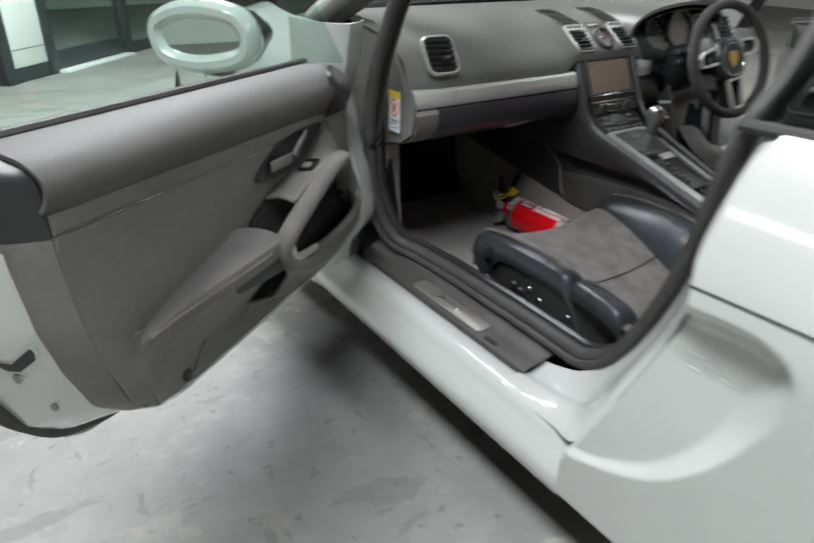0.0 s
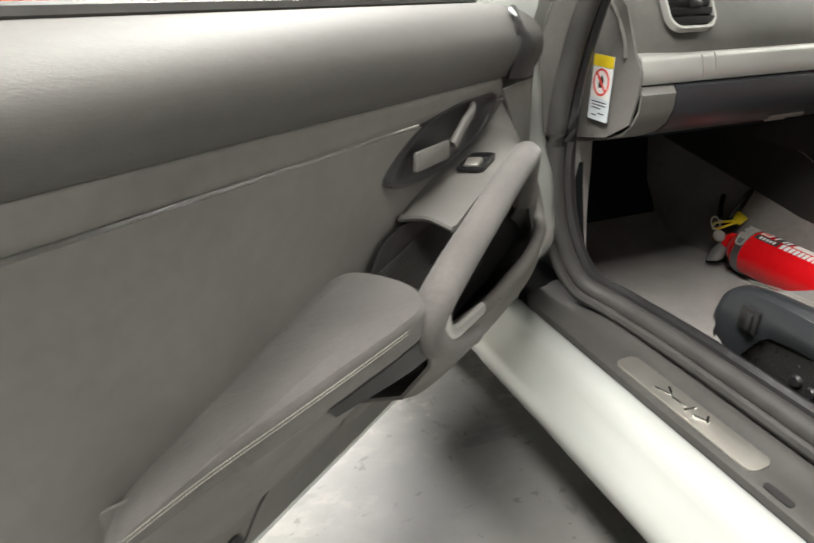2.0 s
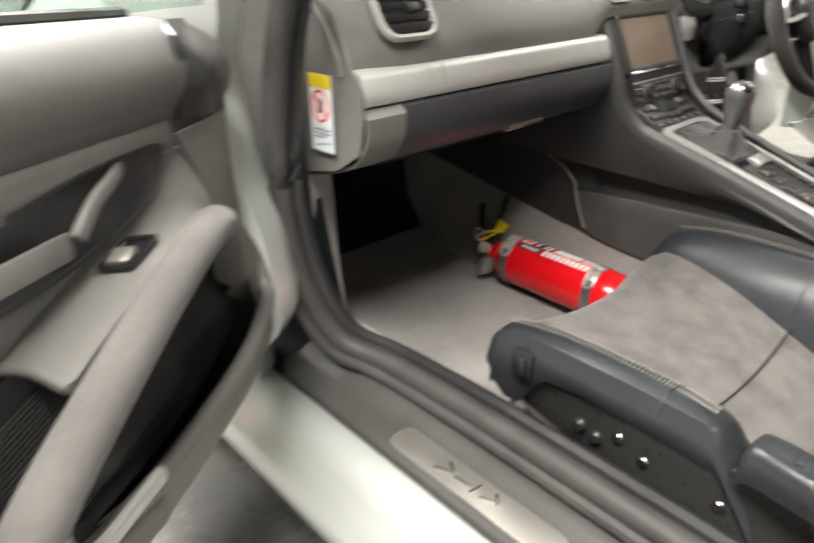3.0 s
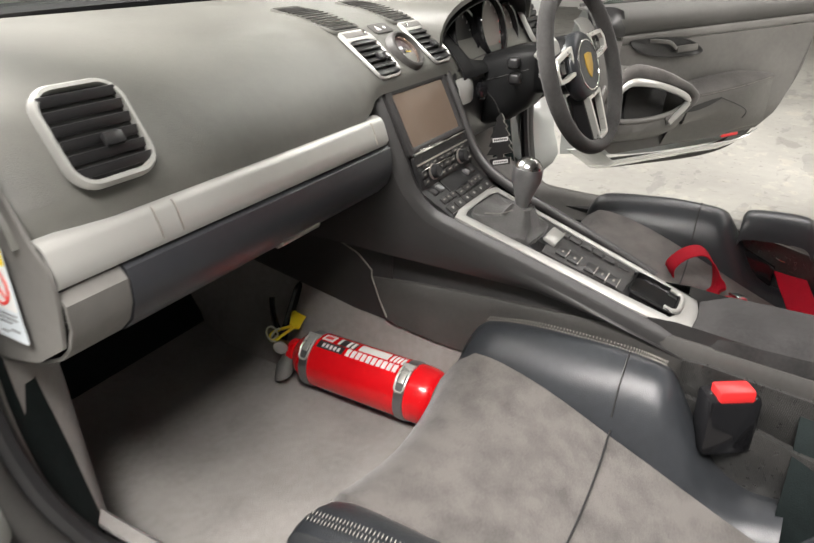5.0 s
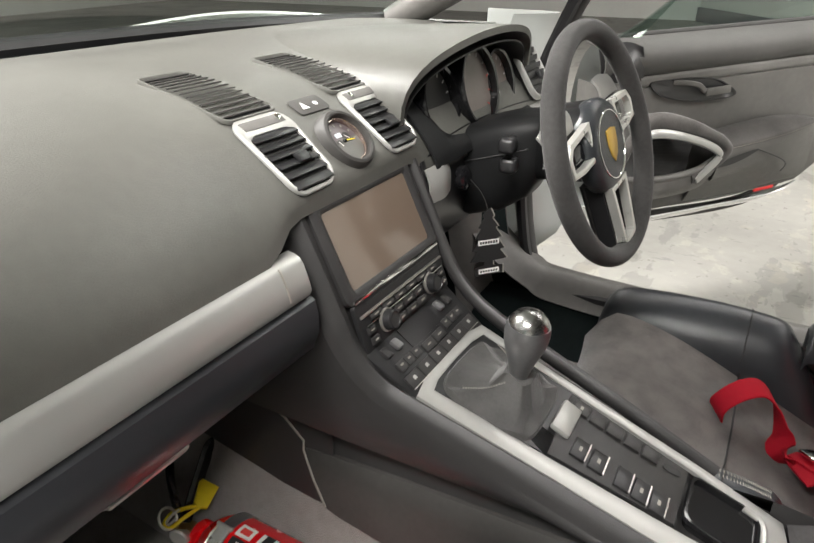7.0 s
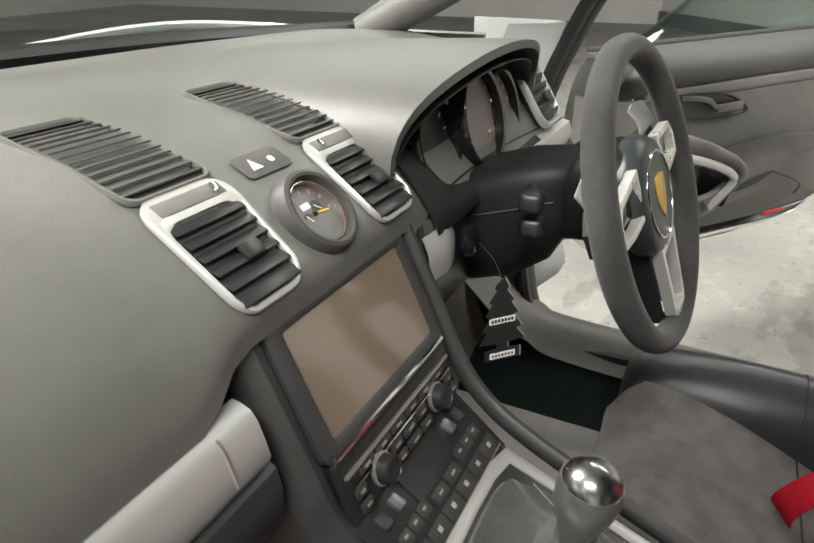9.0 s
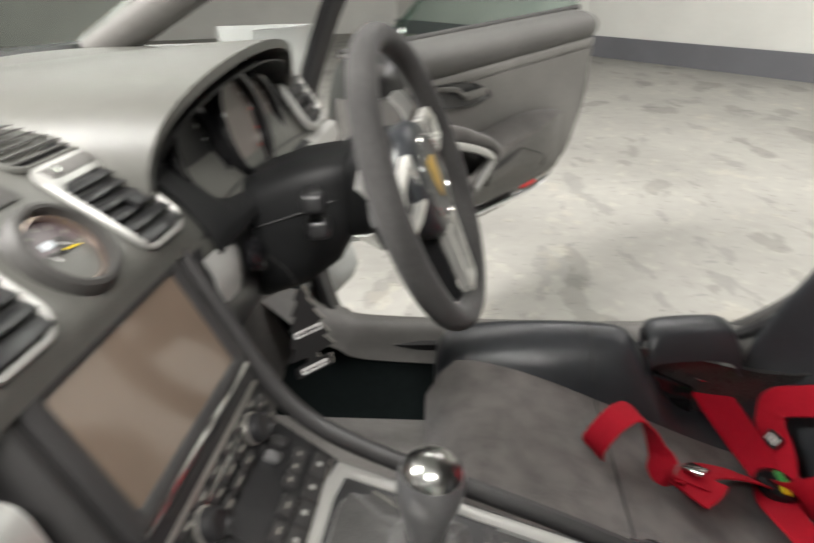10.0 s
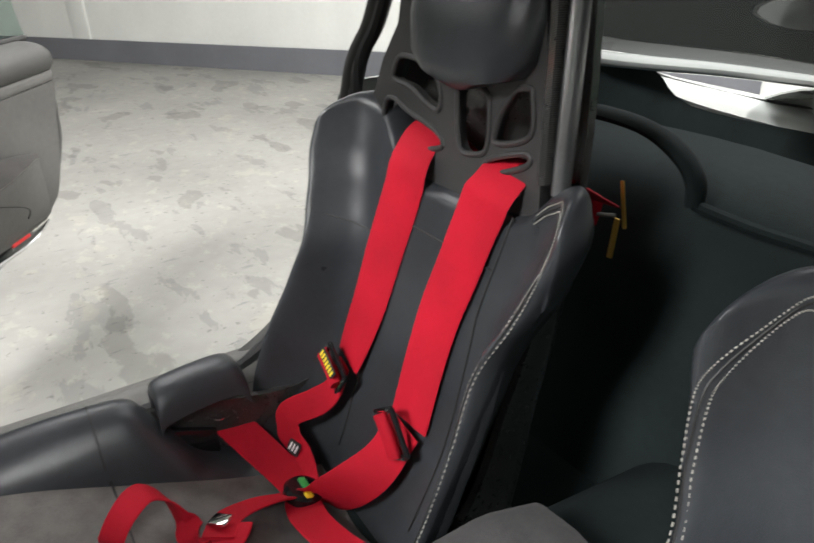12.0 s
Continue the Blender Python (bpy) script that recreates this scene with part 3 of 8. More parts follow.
        for off, up_ in ((0.0005, -0.0085), (0.0005, -0.0115)):
            part("stitching", inner(join(*[tube([(edge_line[i].x, edge_line[i].y + off, arm_z(edge_line[i].x) + up_), (edge_line[i + 1].x, edge_line[i + 1].y + off, arm_z(edge_line[i + 1].x) + up_)], 0.0006, 5) for i in range(0, 219, 2)])), M_STITCH, door_at)
        # pocket slot and lid under the armrest
        part("pocket_slot", inner(skin([[(0.615, 0.0650, 0.546), (0.606, 0.0655, 0.534)], [(0.52, 0.0865, 0.555), (0.505, 0.0860, 0.528)], [(0.44, 0.0830, 0.552), (0.40, 0.0760, 0.510)]], 10, 6)), M_INK, door_at)
        part("lid_seam", inner(tube(crv([(0.605, 0.050, 0.533), (0.612, 0.036, 0.505), (0.622, 0.016, 0.470), (0.632, -0.004, 0.43), (0.645, -0.016, 0.39)], 14), 0.0013, 6)), M_RUBBER, door_at)
        part("screw_cap", inner(lathe([(0.012, 0), (0.012, 0.003), (0.010, 0.004)], 20, pose(0.651, -0.026, 0.383, -90, 0, 0))), M_BLACK, door_at)
    else:
        # the driver door's armrest rises towards its tail, over a slot and a bulging pocket
        stations = [(0.335, 0.556, 0.529, 0.076, 0.490), (0.40, 0.567, 0.535, 0.071, 0.505), (0.46, 0.577, 0.541, 0.066, 0.519), (0.56, 0.588, 0.552, 0.054, 0.531), (0.65, 0.584, 0.563, 0.034, 0.543), (0.725, 0.570, 0.567, 0.006, 0.556)]
        part("armrest", mapped(thick(skin([[(s, -0.004, zu), (s, 0.35 * w, zu + 0.2 * (zl - zu)), (s, 0.85 * w, zl + 0.2 * (zu - zl)), (s, w, zl), (s, w + 0.002, zl - 0.008)] for s, zu, zl, w, zf in stations], 30, 14), 0.003)), M_ARMSUEDE, door_at, "suede-covered armrest with pale stitching")
        part("armrest_side", mapped(thick(skin([[(s, w, zl - 0.006), (s, w + 0.001, zf), (s, w - 0.002, zf - 0.020), (s, 0.80 * w, zf - 0.055), (s, 0.45 * w, 0.435), (s, 0.10 * w - 0.010, 0.395), (s - 0.06 * (s > 0.6), -0.034, max(low_z(min(s, 0.73)) + 0.003, 0.340))] for s, zu, zl, w, zf in stations], 30, 20), 0.003)), M_PLASTIC, door_at)
        part("stitching", mapped(join(*[tube([(s, w + 0.0035, z), (s + 0.0026, w + 0.0035 - 0.0002, z + 0.0003)], 0.0008, 5) for s, w, z in ((s, lin1([(q[0], q[3]) for q in stations], s), lin1([(q[0], q[2]) for q in stations], s) - 0.004) for s in (0.35 + 0.005 * k for k in range(72)))])), M_STITCH, door_at)
        part("pocket_slot", mapped(skin([[(0.322, 0.083, 0.486), (0.320, 0.083, 0.479)], [(0.36, 0.0805, 0.500), (0.37, 0.0800, 0.483)], [(0.42, 0.0755, 0.513), (0.42, 0.0755, 0.496)], [(0.466, 0.0705, 0.519), (0.468, 0.0700, 0.515)]], 12, 6)), M_INK, door_at)
        part("lid_seam", mapped(tube(crv([(0.466, 0.0690, 0.516), (0.53, 0.060, 0.493), (0.585, 0.049, 0.470), (0.605, 0.042, 0.452), (0.600, 0.034, 0.432)], 20), 0.0016, 6)), M_INK, door_at)
    # pull grip: a thick loop with a pocket behind
    grip = [(0.095, 0.036, 0.545), (0.115, 0.046, 0.590), (0.150, 0.058, 0.628), (0.20, 0.070, 0.640), (0.28, 0.078, 0.633), (0.37, 0.085, 0.616), (0.455, 0.088, 0.591), (0.487, 0.086, 0.566), (0.475, 0.084, 0.538), (0.43, 0.080, 0.512), (0.37, 0.077, 0.488)]
    part("pull_grip", inner(tube(crv(grip, 60), 0.0165, 14, flat=1.1, up=(0.1, 1, 0.2))), M_ARMSUEDE, door_at, "suede-wrapped pull grip")
    if side > 0:
        part("grip_trim", inner(tube(crv([(0.12, 0.064, 0.585), (0.17, 0.080, 0.615), (0.26, 0.092, 0.613), (0.35, 0.098, 0.596), (0.42, 0.101, 0.575), (0.455, 0.101, 0.556), (0.448, 0.099, 0.538), (0.42, 0.096, 0.515), (0.38, 0.092, 0.485)], 50), 0.0085, 8, flat=1.3)), M_SILVER, door_at, "satin silver grip trim")
    else:
        part("grip_trim", inner(tube(crv([(0.468, 0.092, 0.570), (0.463, 0.094, 0.548), (0.445, 0.094, 0.534), (0.40, 0.090, 0.523), (0.36, 0.088, 0.516)], 24), 0.0055, 8, flat=1.4)), M_SILVER, door_at)
    lip = [(0.47, 0.080, 0.538), (0.425, 0.082, 0.519), (0.34, 0.082, 0.503), (0.25, 0.080, 0.496), (0.165, 0.078, 0.496), (0.085, 0.066, 0.498), (0.040, 0.050, 0.50), (0.035, 0.038, 0.54), (0.075, 0.032, 0.60)]
    part("pocket_lip", inner(tube(crv(lip, 40), 0.009, 10)), M_PLASTIC, door_at)
    low = []
    for p in crv(lip, 30):
        low.append([(p.x, p.y + 0.004, p.z), (p.x, p.y * 0.95 + 0.006, p.z - 0.035), (p.x, p.y * 0.62, max(0.40, p.z - 0.085)), (p.x + 0.004, -0.010, max(0.365, p.z - 0.11)), (p.x + 0.006, -0.038, min(0.36, p.z - 0.12))])
    part("pocket_front", inner(thick(sheet(low), 0.004)), M_PLASTIC, door_at)
    part("pocket_back", inner(skin([[(0.06, 0.004, 0.62), (0.05, 0.006, 0.55), (0.07, 0.03, 0.48)], [(0.22, 0.000, 0.625), (0.22, 0.004, 0.54), (0.24, 0.03, 0.46)], [(0.415, -0.002, 0.60), (0.42, 0.004, 0.54), (0.40, 0.03, 0.47)]], 14, 12)), M_BLACK, door_at)
    part("speaker_plate", inner(thick(skin([[(0.445, 0.002, 0.575), (0.425, 0.012, 0.545), (0.405, 0.03, 0.505)], [(0.40, 0.002, 0.602), (0.36, 0.010, 0.555), (0.33, 0.03, 0.485)], [(0.24, 0.004, 0.60), (0.22, 0.012, 0.54), (0.21, 0.03, 0.475)]], 10, 10), 0.002)), M_INK, door_at)
    part("speaker_grille", inner(join(*[tube([(0.44 - 0.0016 * i, 0.0075 + 0.0008 * i, 0.575 - 0.0034 * i), (0.235 - 0.001 * i, 0.0085 + 0.0008 * i, 0.592 - 0.0038 * i)], 0.0008, 5) for i in range(27)])), M_RUBBER, door_at)
    # switch panel above the grip
    part("switch_panel", inner(thick(skin([[(0.372, -0.010, 0.606), (0.374, 0.000, 0.612), (0.386, 0.035, 0.623), (0.398, 0.070, 0.622)], [(0.28, -0.012, 0.632), (0.28, 0.000, 0.633), (0.285, 0.035, 0.640), (0.29, 0.066, 0.641)], [(0.165, -0.008, 0.652), (0.17, 0.000, 0.648), (0.175, 0.03, 0.650), (0.18, 0.056, 0.648)], [(0.118, -0.004, 0.704), (0.10, 0.006, 0.675), (0.10, 0.026, 0.640), (0.11, 0.045, 0.610)]], 20, 14), 0.004)), M_PLASTIC, door_at)
    part("panel_front_lip", inner(tube(crv([(0.373, -0.004, 0.609), (0.386, 0.035, 0.621), (0.398, 0.070, 0.620)], 12), 0.0045, 8)), M_PLASTIC, door_at)
    sw = axes(P(*warp(0.262, 0.034, 0.6455)), P(0.386, 0.035, 0.623) - P(0.175, 0.03, 0.650), P(0.29, 0.066, 0.641) - P(0.28, 0.0, 0.633))
    part("window_switch", join(ring(rounded(0.050, 0.032, 0.006), rounded(0.040, 0.022, 0.004), 0.004, sw, 0.001), prism(rounded(0.040, 0.022, 0.004), 0.0015, sw)), M_GLOSS, door_at)
    part("switch_key", box((0.017, 0.019, 0.007), sw @ pose(0.008, 0, 0.003, 0, 12, 0), 0.002), M_ALU, door_at)
    # release lever in an almond-shaped recess
    almond = [(0.405, 0.657), (0.35, 0.695), (0.27, 0.706), (0.19, 0.704), (0.138, 0.697), (0.165, 0.668), (0.22, 0.652), (0.31, 0.644)]
    al = crv([V(x, 0, z) for x, z in almond], 40, closed=True)
    ac = V(0.26, 0, 0.677)
    part("lever_recess", mapped(sheet([[(ac.x + (p.x - ac.x) * k, w, ac.z + (p.z - ac.z) * k) for p in al] for k, w in ((1.04, -0.004), (1.03, 0.006), (0.97, 0.006), (0.93, 0.0035), (0.5, 0.003), (0.05, 0.003))], closed_v=True, cap=True)), M_BLACK, door_at)
    part("release_lever", mapped(join(tube(crv([(0.205, 0.002, 0.696), (0.235, 0.014, 0.696), (0.27, 0.02, 0.690), (0.295, 0.019, 0.672)], 14), 0.0045, 8, flat=1.6), box((0.078, 0.006, 0.021), pose(0.340, 0.016, 0.672, 0, -4, 0), 0.0025))), M_PLASTIC, door_at)
    # front end of the door
    part("mirror_corner_cover", mapped(thick(skin([[(-0.012, 0.006, 0.702), (-0.02, 0.004, 0.75), (-0.012, -0.03, 0.796)], [(0.05, 0.016, 0.708), (0.05, 0.022, 0.75), (0.06, -0.01, 0.800)], [(0.105, 0.010, 0.714), (0.10, 0.016, 0.745), (0.09, 0.012, 0.79)]], 12, 12), 0.004)), M_BLACK, door_at)
    part("front_edge_cover", mapped(thick(skin([[(-0.012, -0.10, 0.46), (-0.016, -0.10, 0.58), (-0.016, -0.10, 0.70)], [(0.02, 0.0, 0.47), (-0.004, 0.004, 0.58), (-0.012, 0.004, 0.702)], [(0.06, 0.05, 0.49), (0.075, 0.030, 0.60), (0.105, 0.004, 0.70)]], 14, 12), 0.004)), M_PLASTIC, door_at)
    return door_at, P, mapped


left_door, PL, mapL = make_door((-0.877, 0.075), (-0.7785, -0.6276), (0.6276, -0.7785), -1)
right_door, PR, mapR = make_door((1.059, 0.052), (0.701, -0.668), (-0.668, -0.701), 1, 0.968, 0.026)
part("door_reflector", mapR(box((0.07, 0.008, 0.012), pose(0.625, -0.034, 0.356, 0, -6, 0), 0.003)), M_REDPLASTIC, right_door, "red reflector strip")

# exterior mirror on the left door
mirror = part("wing_mirror", mapL(tube(crv([(0.04, -0.212, 0.815), (0.04, -0.33, 0.785), (0.04, -0.425, 0.805), (0.04, -0.44, 0.870), (0.04, -0.35, 0.905), (0.04, -0.225, 0.890)], 40, closed=True), 0.024, 10, closed=True, flat=1.4, up=(1, 0, 0))), M_PAINT, left_door, "white door mirror housing")
part("mirror_shell", mapL(skin([[(0.02, -0.20, 0.795), (0.02, -0.33, 0.765), (0.02, -0.45, 0.795)], [(-0.06, -0.20, 0.85), (-0.09, -0.33, 0.84), (-0.05, -0.45, 0.85)], [(0.02, -0.20, 0.905), (0.02, -0.33, 0.925), (0.02, -0.45, 0.895)]], 14, 14)), M_PAINT, mirror)
part("mirror_glass", mapL(box((0.004, 0.20, 0.10), pose(0.048, -0.325, 0.845, 0, 0, 4), 0.0)), M_MIRROR, mirror)
part("mirror_stalk", mapL(join(tube(crv([(0.03, -0.16, 0.775), (0.03, -0.24, 0.752), (0.02, -0.33, 0.765)], 12), 0.016, 8), tube(crv([(0.07, -0.17, 0.755), (0.065, -0.24, 0.735), (0.05, -0.32, 0.762)], 12), 0.012, 8))), M_PAINT, mirror)


# ---- sills and the left body side ----
def make_sill(sx):
    prof = [(0.800, 0.268), (0.812, 0.2735), (0.838, 0.272), (0.850, 0.266), (0.858, 0.250), (0.866, 0.236), (0.884, 0.215), (0.893, 0.190), (0.890, 0.168), (0.880, 0.157), (0.86, 0.152)]
    rows = []
    for k in range(40):
        y = 0.36 - (1.075 if sx < 0 else 1.62) * k / 39
        rows.append([(sx * (x + crv1([(-1.3, 0.0), (-0.5, 0.0)], y)), y, z) for x, z in prof])
    sill = part("sill", thick(sheet(rows), 0.004), M_PAINT, car, "glossy white door sill")
    part("sill_core", sheet([[(sx * x, y, z) for x, z in ((0.86, 0.153), (0.66, 0.150), (0.655, 0.26), (0.70, 0.268), (0.80, 0.268))] for y in (0.36, -0.72)]), M_BLACK, sill)
    tp = [(0.800, 0.270), (0.799, 0.281), (0.790, 0.285), (0.765, 0.287), (0.745, 0.2885), (0.735, 0.293), (0.715, 0.297), (0.705, 0.296), (0.700, 0.285)]
    ends = []
    for k in range(30):
        y = 0.155 - 0.675 * k / 29
        e = min(1, (0.155 - y) / 0.03, (y + 0.525) / 0.012)
        ends.append([(sx * (0.748 + (x - 0.748) * (0.72 + 0.28 * math.sqrt(max(0, e))) if y > 0 else x), y, z) for x, z in tp])
    tread = part("tread_plate", sheet(ends), M_TREAD, sill, "black plastic sill tread with a metal insert")
    badge = prism(rounded(0.040, 0.262, 0.014), 0.0035, pose(sx * 0.770, -0.232, 0.2865, 0, sx * 3, 0), 0.001)
    part("metal_insert", badge, M_ALU, sill, "brushed metal insert with raised badge bars")
    for i, (dx, dy, w, l, a) in enumerate(((0.006, 0.040, 0.004, 0.026, 20), (-0.004, 0.034, 0.004, 0.022, -30), (0.003, 0.010, 0.004, 0.026, 5), (0.0, -0.008, 0.004, 0.020, 80), (0.002, -0.030, 0.004, 0.024, 25), (-0.004, -0.036, 0.004, 0.018, -50))):
        part("badge_bar", box((w, l, 0.002), pose(sx * (0.770 + dx), -0.232 + dy, 0.2908, 0, sx * 3, a), 0.0008), M_CHROME, sill)
    part("drain_slot", prism(rounded(0.012, 0.040, 0.005), 0.002, pose(sx * 0.787, -0.40, 0.2845)), M_INK, sill)
    # rubber seal round the opening
    path = [(0.70, -0.30, 1.20), (0.745, -0.02, 1.00), (0.762, 0.085, 0.83), (0.770, 0.128, 0.68), (0.770, 0.135, 0.55), (0.758, 0.115, 0.42), (0.730, 0.075, 0.335), (0.700, 0.00, 0.315), (0.695, -0.15, 0.318), (0.695, -0.40, 0.318), (0.700, -0.52, 0.320), (0.715, -0.60, 0.335), (0.735, -0.68, 0.40), (0.748, -0.745, 0.52), (0.758, -0.79, 0.66), (0.764, -0.815, 0.80), (0.752, -0.828, 0.86), (0.715, -0.842, 0.92), (0.665, -0.845, 1.03), (0.60, -0.80, 1.17)]
    sp = crv([(sx * x, y - (0.13 * max(0, min(1, (-y - 0.5) / 0.25)) if sx > 0 else 0), z) for x, y, z in path], 110)
    part("door_seal", tube(sp, 0.017, 10), M_RUBBER, sill, "black rubber door seal")
    part("inner_seal_lip", tube([p + V(-sx * 0.026, 0, 0.006) for p in sp], 0.013, 8), M_BLACK, sill)
    part("outer_seal_lip", tube([p + V(sx * 0.020, 0, -0.010) for p in sp[28:]], 0.009, 8), M_RUBBER, sill)
    return sill


make_sill(-1)
make_sill(1)

# hinge posts, white
for sx in (-1, 1):
    rows = []
    for k in range(26):
        z = 0.16 + 0.72 * k / 25
        yo = crv1([(0.16, 0.17), (0.30, 0.14), (0.42, 0.055), (0.50, 0.075), (0.62, 0.13), (0.72, 0.155), (0.80, 0.125), (0.9, 0.10)], z)
        rows.append([(sx * x, y, z) for x, y in ((0.90, 0.30), (0.885, yo + 0.06), (0.862, yo + 0.018), (0.835, yo), (0.80, yo + 0.022), (0.775, yo + 0.045), (0.755, yo + 0.08))])
    part("hinge_post", thick(sheet(rows), 0.004), M_PAINT, car, "white painted hinge post")
    part("front_fender", thick(skin([[(sx * 0.90, 0.28, 0.16), (sx * 0.905, 0.28, 0.45), (sx * 0.90, 0.28, 0.68), (sx * 0.80, 0.24, 0.86)], [(sx * 0.90, 0.55, 0.20), (sx * 0.915, 0.55, 0.45), (sx * 0.90, 0.55, 0.72), (sx * 0.78, 0.55, 0.86)], [(sx * 0.90, 0.95, 0.55), (sx * 0.93, 0.95, 0.68), (sx * 0.88, 0.95, 0.80), (sx * 0.70, 0.95, 0.86)], [(sx * 0.88, 1.45, 0.50), (sx * 0.88, 1.45, 0.62), (sx * 0.80, 1.45, 0.72), (sx * 0.60, 1.45, 0.78)]], 30, 16), 0.006), M_PAINT, car)
    # A pillar and roof rail
    part("windscreen_pillar", tube(crv([(sx * 0.74, 0.46, 0.86), (sx * 0.70, 0.16, 1.02), (sx * 0.64, -0.12, 1.15), (sx * 0.58, -0.34, 1.23), (sx * 0.56, -0.80, 1.25), (sx * 0.60, -1.25, 1.17)], 40), 0.040, 12, flat=0.7), M_PAINT, car, "white windscreen pillar and roof rail")
    part("pillar_lining", tube(crv([(sx * 0.71, 0.44, 0.86), (sx * 0.665, 0.15, 1.0), (sx * 0.605, -0.12, 1.125), (sx * 0.545, -0.34, 1.205), (sx * 0.525, -0.80, 1.22), (sx * 0.565, -1.25, 1.14)], 40), 0.032, 10), M_PLASTIC, car)

# left rear quarter with the side air scoop
SCOOP = [(-0.872, 0.640), (-0.926, 0.645), (-0.979, 0.643), (-1.018, 0.623), (-1.027, 0.587), (-1.006, 0.522), (-0.959, 0.433), (-0.887, 0.352), (-0.798, 0.301), (-0.715, 0.272), (-0.60, 0.255), (-0.50, 0.45), (-0.70, 0.66)]
SCOOP = [(p.x, p.y) for p in crv([V(a, b, 0) for a, b in SCOOP[:10]], 70)] + SCOOP[10:]


def scoop_depth(y, z):
    """How deep the side scoop lies at y, z: full inside its outline, nothing outside."""
    inside, near, n = False, 1.0, len(SCOOP)
    for a in range(n):
        (y0, z0), (y1, z1) = SCOOP[a], SCOOP[(a + 1) % n]
        if (z0 > z) != (z1 > z) and y < (y1 - y0) * (z - z0) / (z1 - z0) + y0:
            inside = not inside
        u = max(0, min(1, ((y - y0) * (y1 - y0) + (z - z0) * (z1 - z0)) / ((y1 - y0) ** 2 + (z1 - z0) ** 2)))
        near = min(near, math.hypot(y - y0 - u * (y1 - y0), z - z0 - u * (z1 - z0)))
    high = max(0, min(1, (z - 0.30) / 0.24))
    f = max(0, min(1, near / (0.010 + 0.042 * high))) if inside else 0
    return (0.014 + 0.028 * high) * (0.5 * f * f * (3 - 2 * f) + 0.5 * math.sin(f * math.pi / 2))


def line_y(z):  # the panel's front edge
    return lin1([(0.155, -0.705), (0.25, -0.708), (0.285, -0.722), (0.45, -0.792), (0.60, -0.852), (0.645, -0.868), (0.70, -0.858), (0.78, -0.866), (0.86, -0.880)], z)


def skin_x(y, z):
    x = 0.895 + 0.03 * crv1([(-1.6, 1), (-0.8, 0)], y) - 0.10 * max(0, (z - 0.60) / 0.255) ** 2
    return x - 0.03 * max(0, 1 - (z - 0.155) / 0.03) ** 2 - scoop_depth(y, z)


rows = []
for j in range(150):
    z = 0.155 + 0.70 * j / 149
    y0 = line_y(z)
    cut = [y0 - (1.10 + y0) * i / 80 for i in range(80)] + [-1.10 - 0.75 * i / 12 for i in range(13)]
    rows.append([(-skin_x(min(y, y0 - 0.01), z) + 0.012 * max(0, 1 - i / 2), y, z) for i, y in enumerate(cut)])
# the jamb sweeps from the sill's top up along the seal
jamb_in = crv([V(-0.735, -0.510, 0.280), V(-0.742, -0.56, 0.298), V(-0.747, -0.62, 0.326), V(-0.749, -0.675, 0.385), V(-0.751, -0.735, 0.485), V(-0.753, -0.785, 0.615), V(-0.754, -0.808, 0.70), V(-0.753, -0.82, 0.78), V(-0.746, -0.83, 0.86)], 90)
jamb_out = crv([V(-0.849, -0.510, 0.267), V(-0.851, -0.585, 0.266), V(-0.855, -0.655, 0.268)] + [V(-(skin_x(line_y(z) - 0.01, z) - 0.012), line_y(z), z) for z in (0.288, 0.40, 0.52, 0.63, 0.70, 0.78, 0.855)], 90)
jamb = []
for a, c in zip(jamb_out, jamb_in):
    jamb.append([a.lerp(c, u) + V(-0.5, 0.5, 0.6) * s for u, s in ((0, 0), (0.06, 0.003), (0.2, 0.005), (0.40, 0.004), (0.47, 0.001), (0.53, -0.006), (0.60, -0.008), (0.8, -0.006), (1, 0))])
quarter = part("rear_quarter", thick(sheet(rows), 0.004), M_PAINT, car, "white rear quarter panel with a side air scoop")
part("door_jamb", thick(sheet(jamb), 0.003), M_PAINT, quarter, "stepped white door jamb")
part("shut_line", tube([(-skin_x(-0.86 - 0.7 * k / 20, 0.668) - 0.0015, -0.866 - 0.7 * k / 20, 0.668 + 0.03 * k / 20) for k in range(21)], 0.0013, 6), M_RUBBER, quarter)
for by, bz, l, a in ((-0.872, 0.545, 0.024, 80), (-0.884, 0.555, 0.020, 0), (-0.884, 0.533, 0.020, 5), (-0.905, 0.548, 0.022, 0), (-0.906, 0.540, 0.028, 75), (-0.930, 0.552, 0.022, 60), (-0.936, 0.540, 0.026, 5), (-0.944, 0.548, 0.024, 80)):
    part("badge_bar", box((0.003, l, 0.0035), pose(-skin_x(by, bz) + 0.0005, by, bz, a, 0, 0), 0.0012), M_PAINT, quarter)
# the same panel on the right, plain and lower, and the tail that closes the body
right_rows = []
for j in range(40):
    z = 0.155 + 0.645 * j / 39
    y0 = line_y(z) - 0.10
    right_rows.append([(skin_x(y, z), y, z) for y in (y0 - (1.78 + y0) * i / 40 for i in range(41))])
part("rear_quarter", thick(sheet(right_rows), 0.004), M_PAINT, car, "white rear quarter panel with a side air scoop")
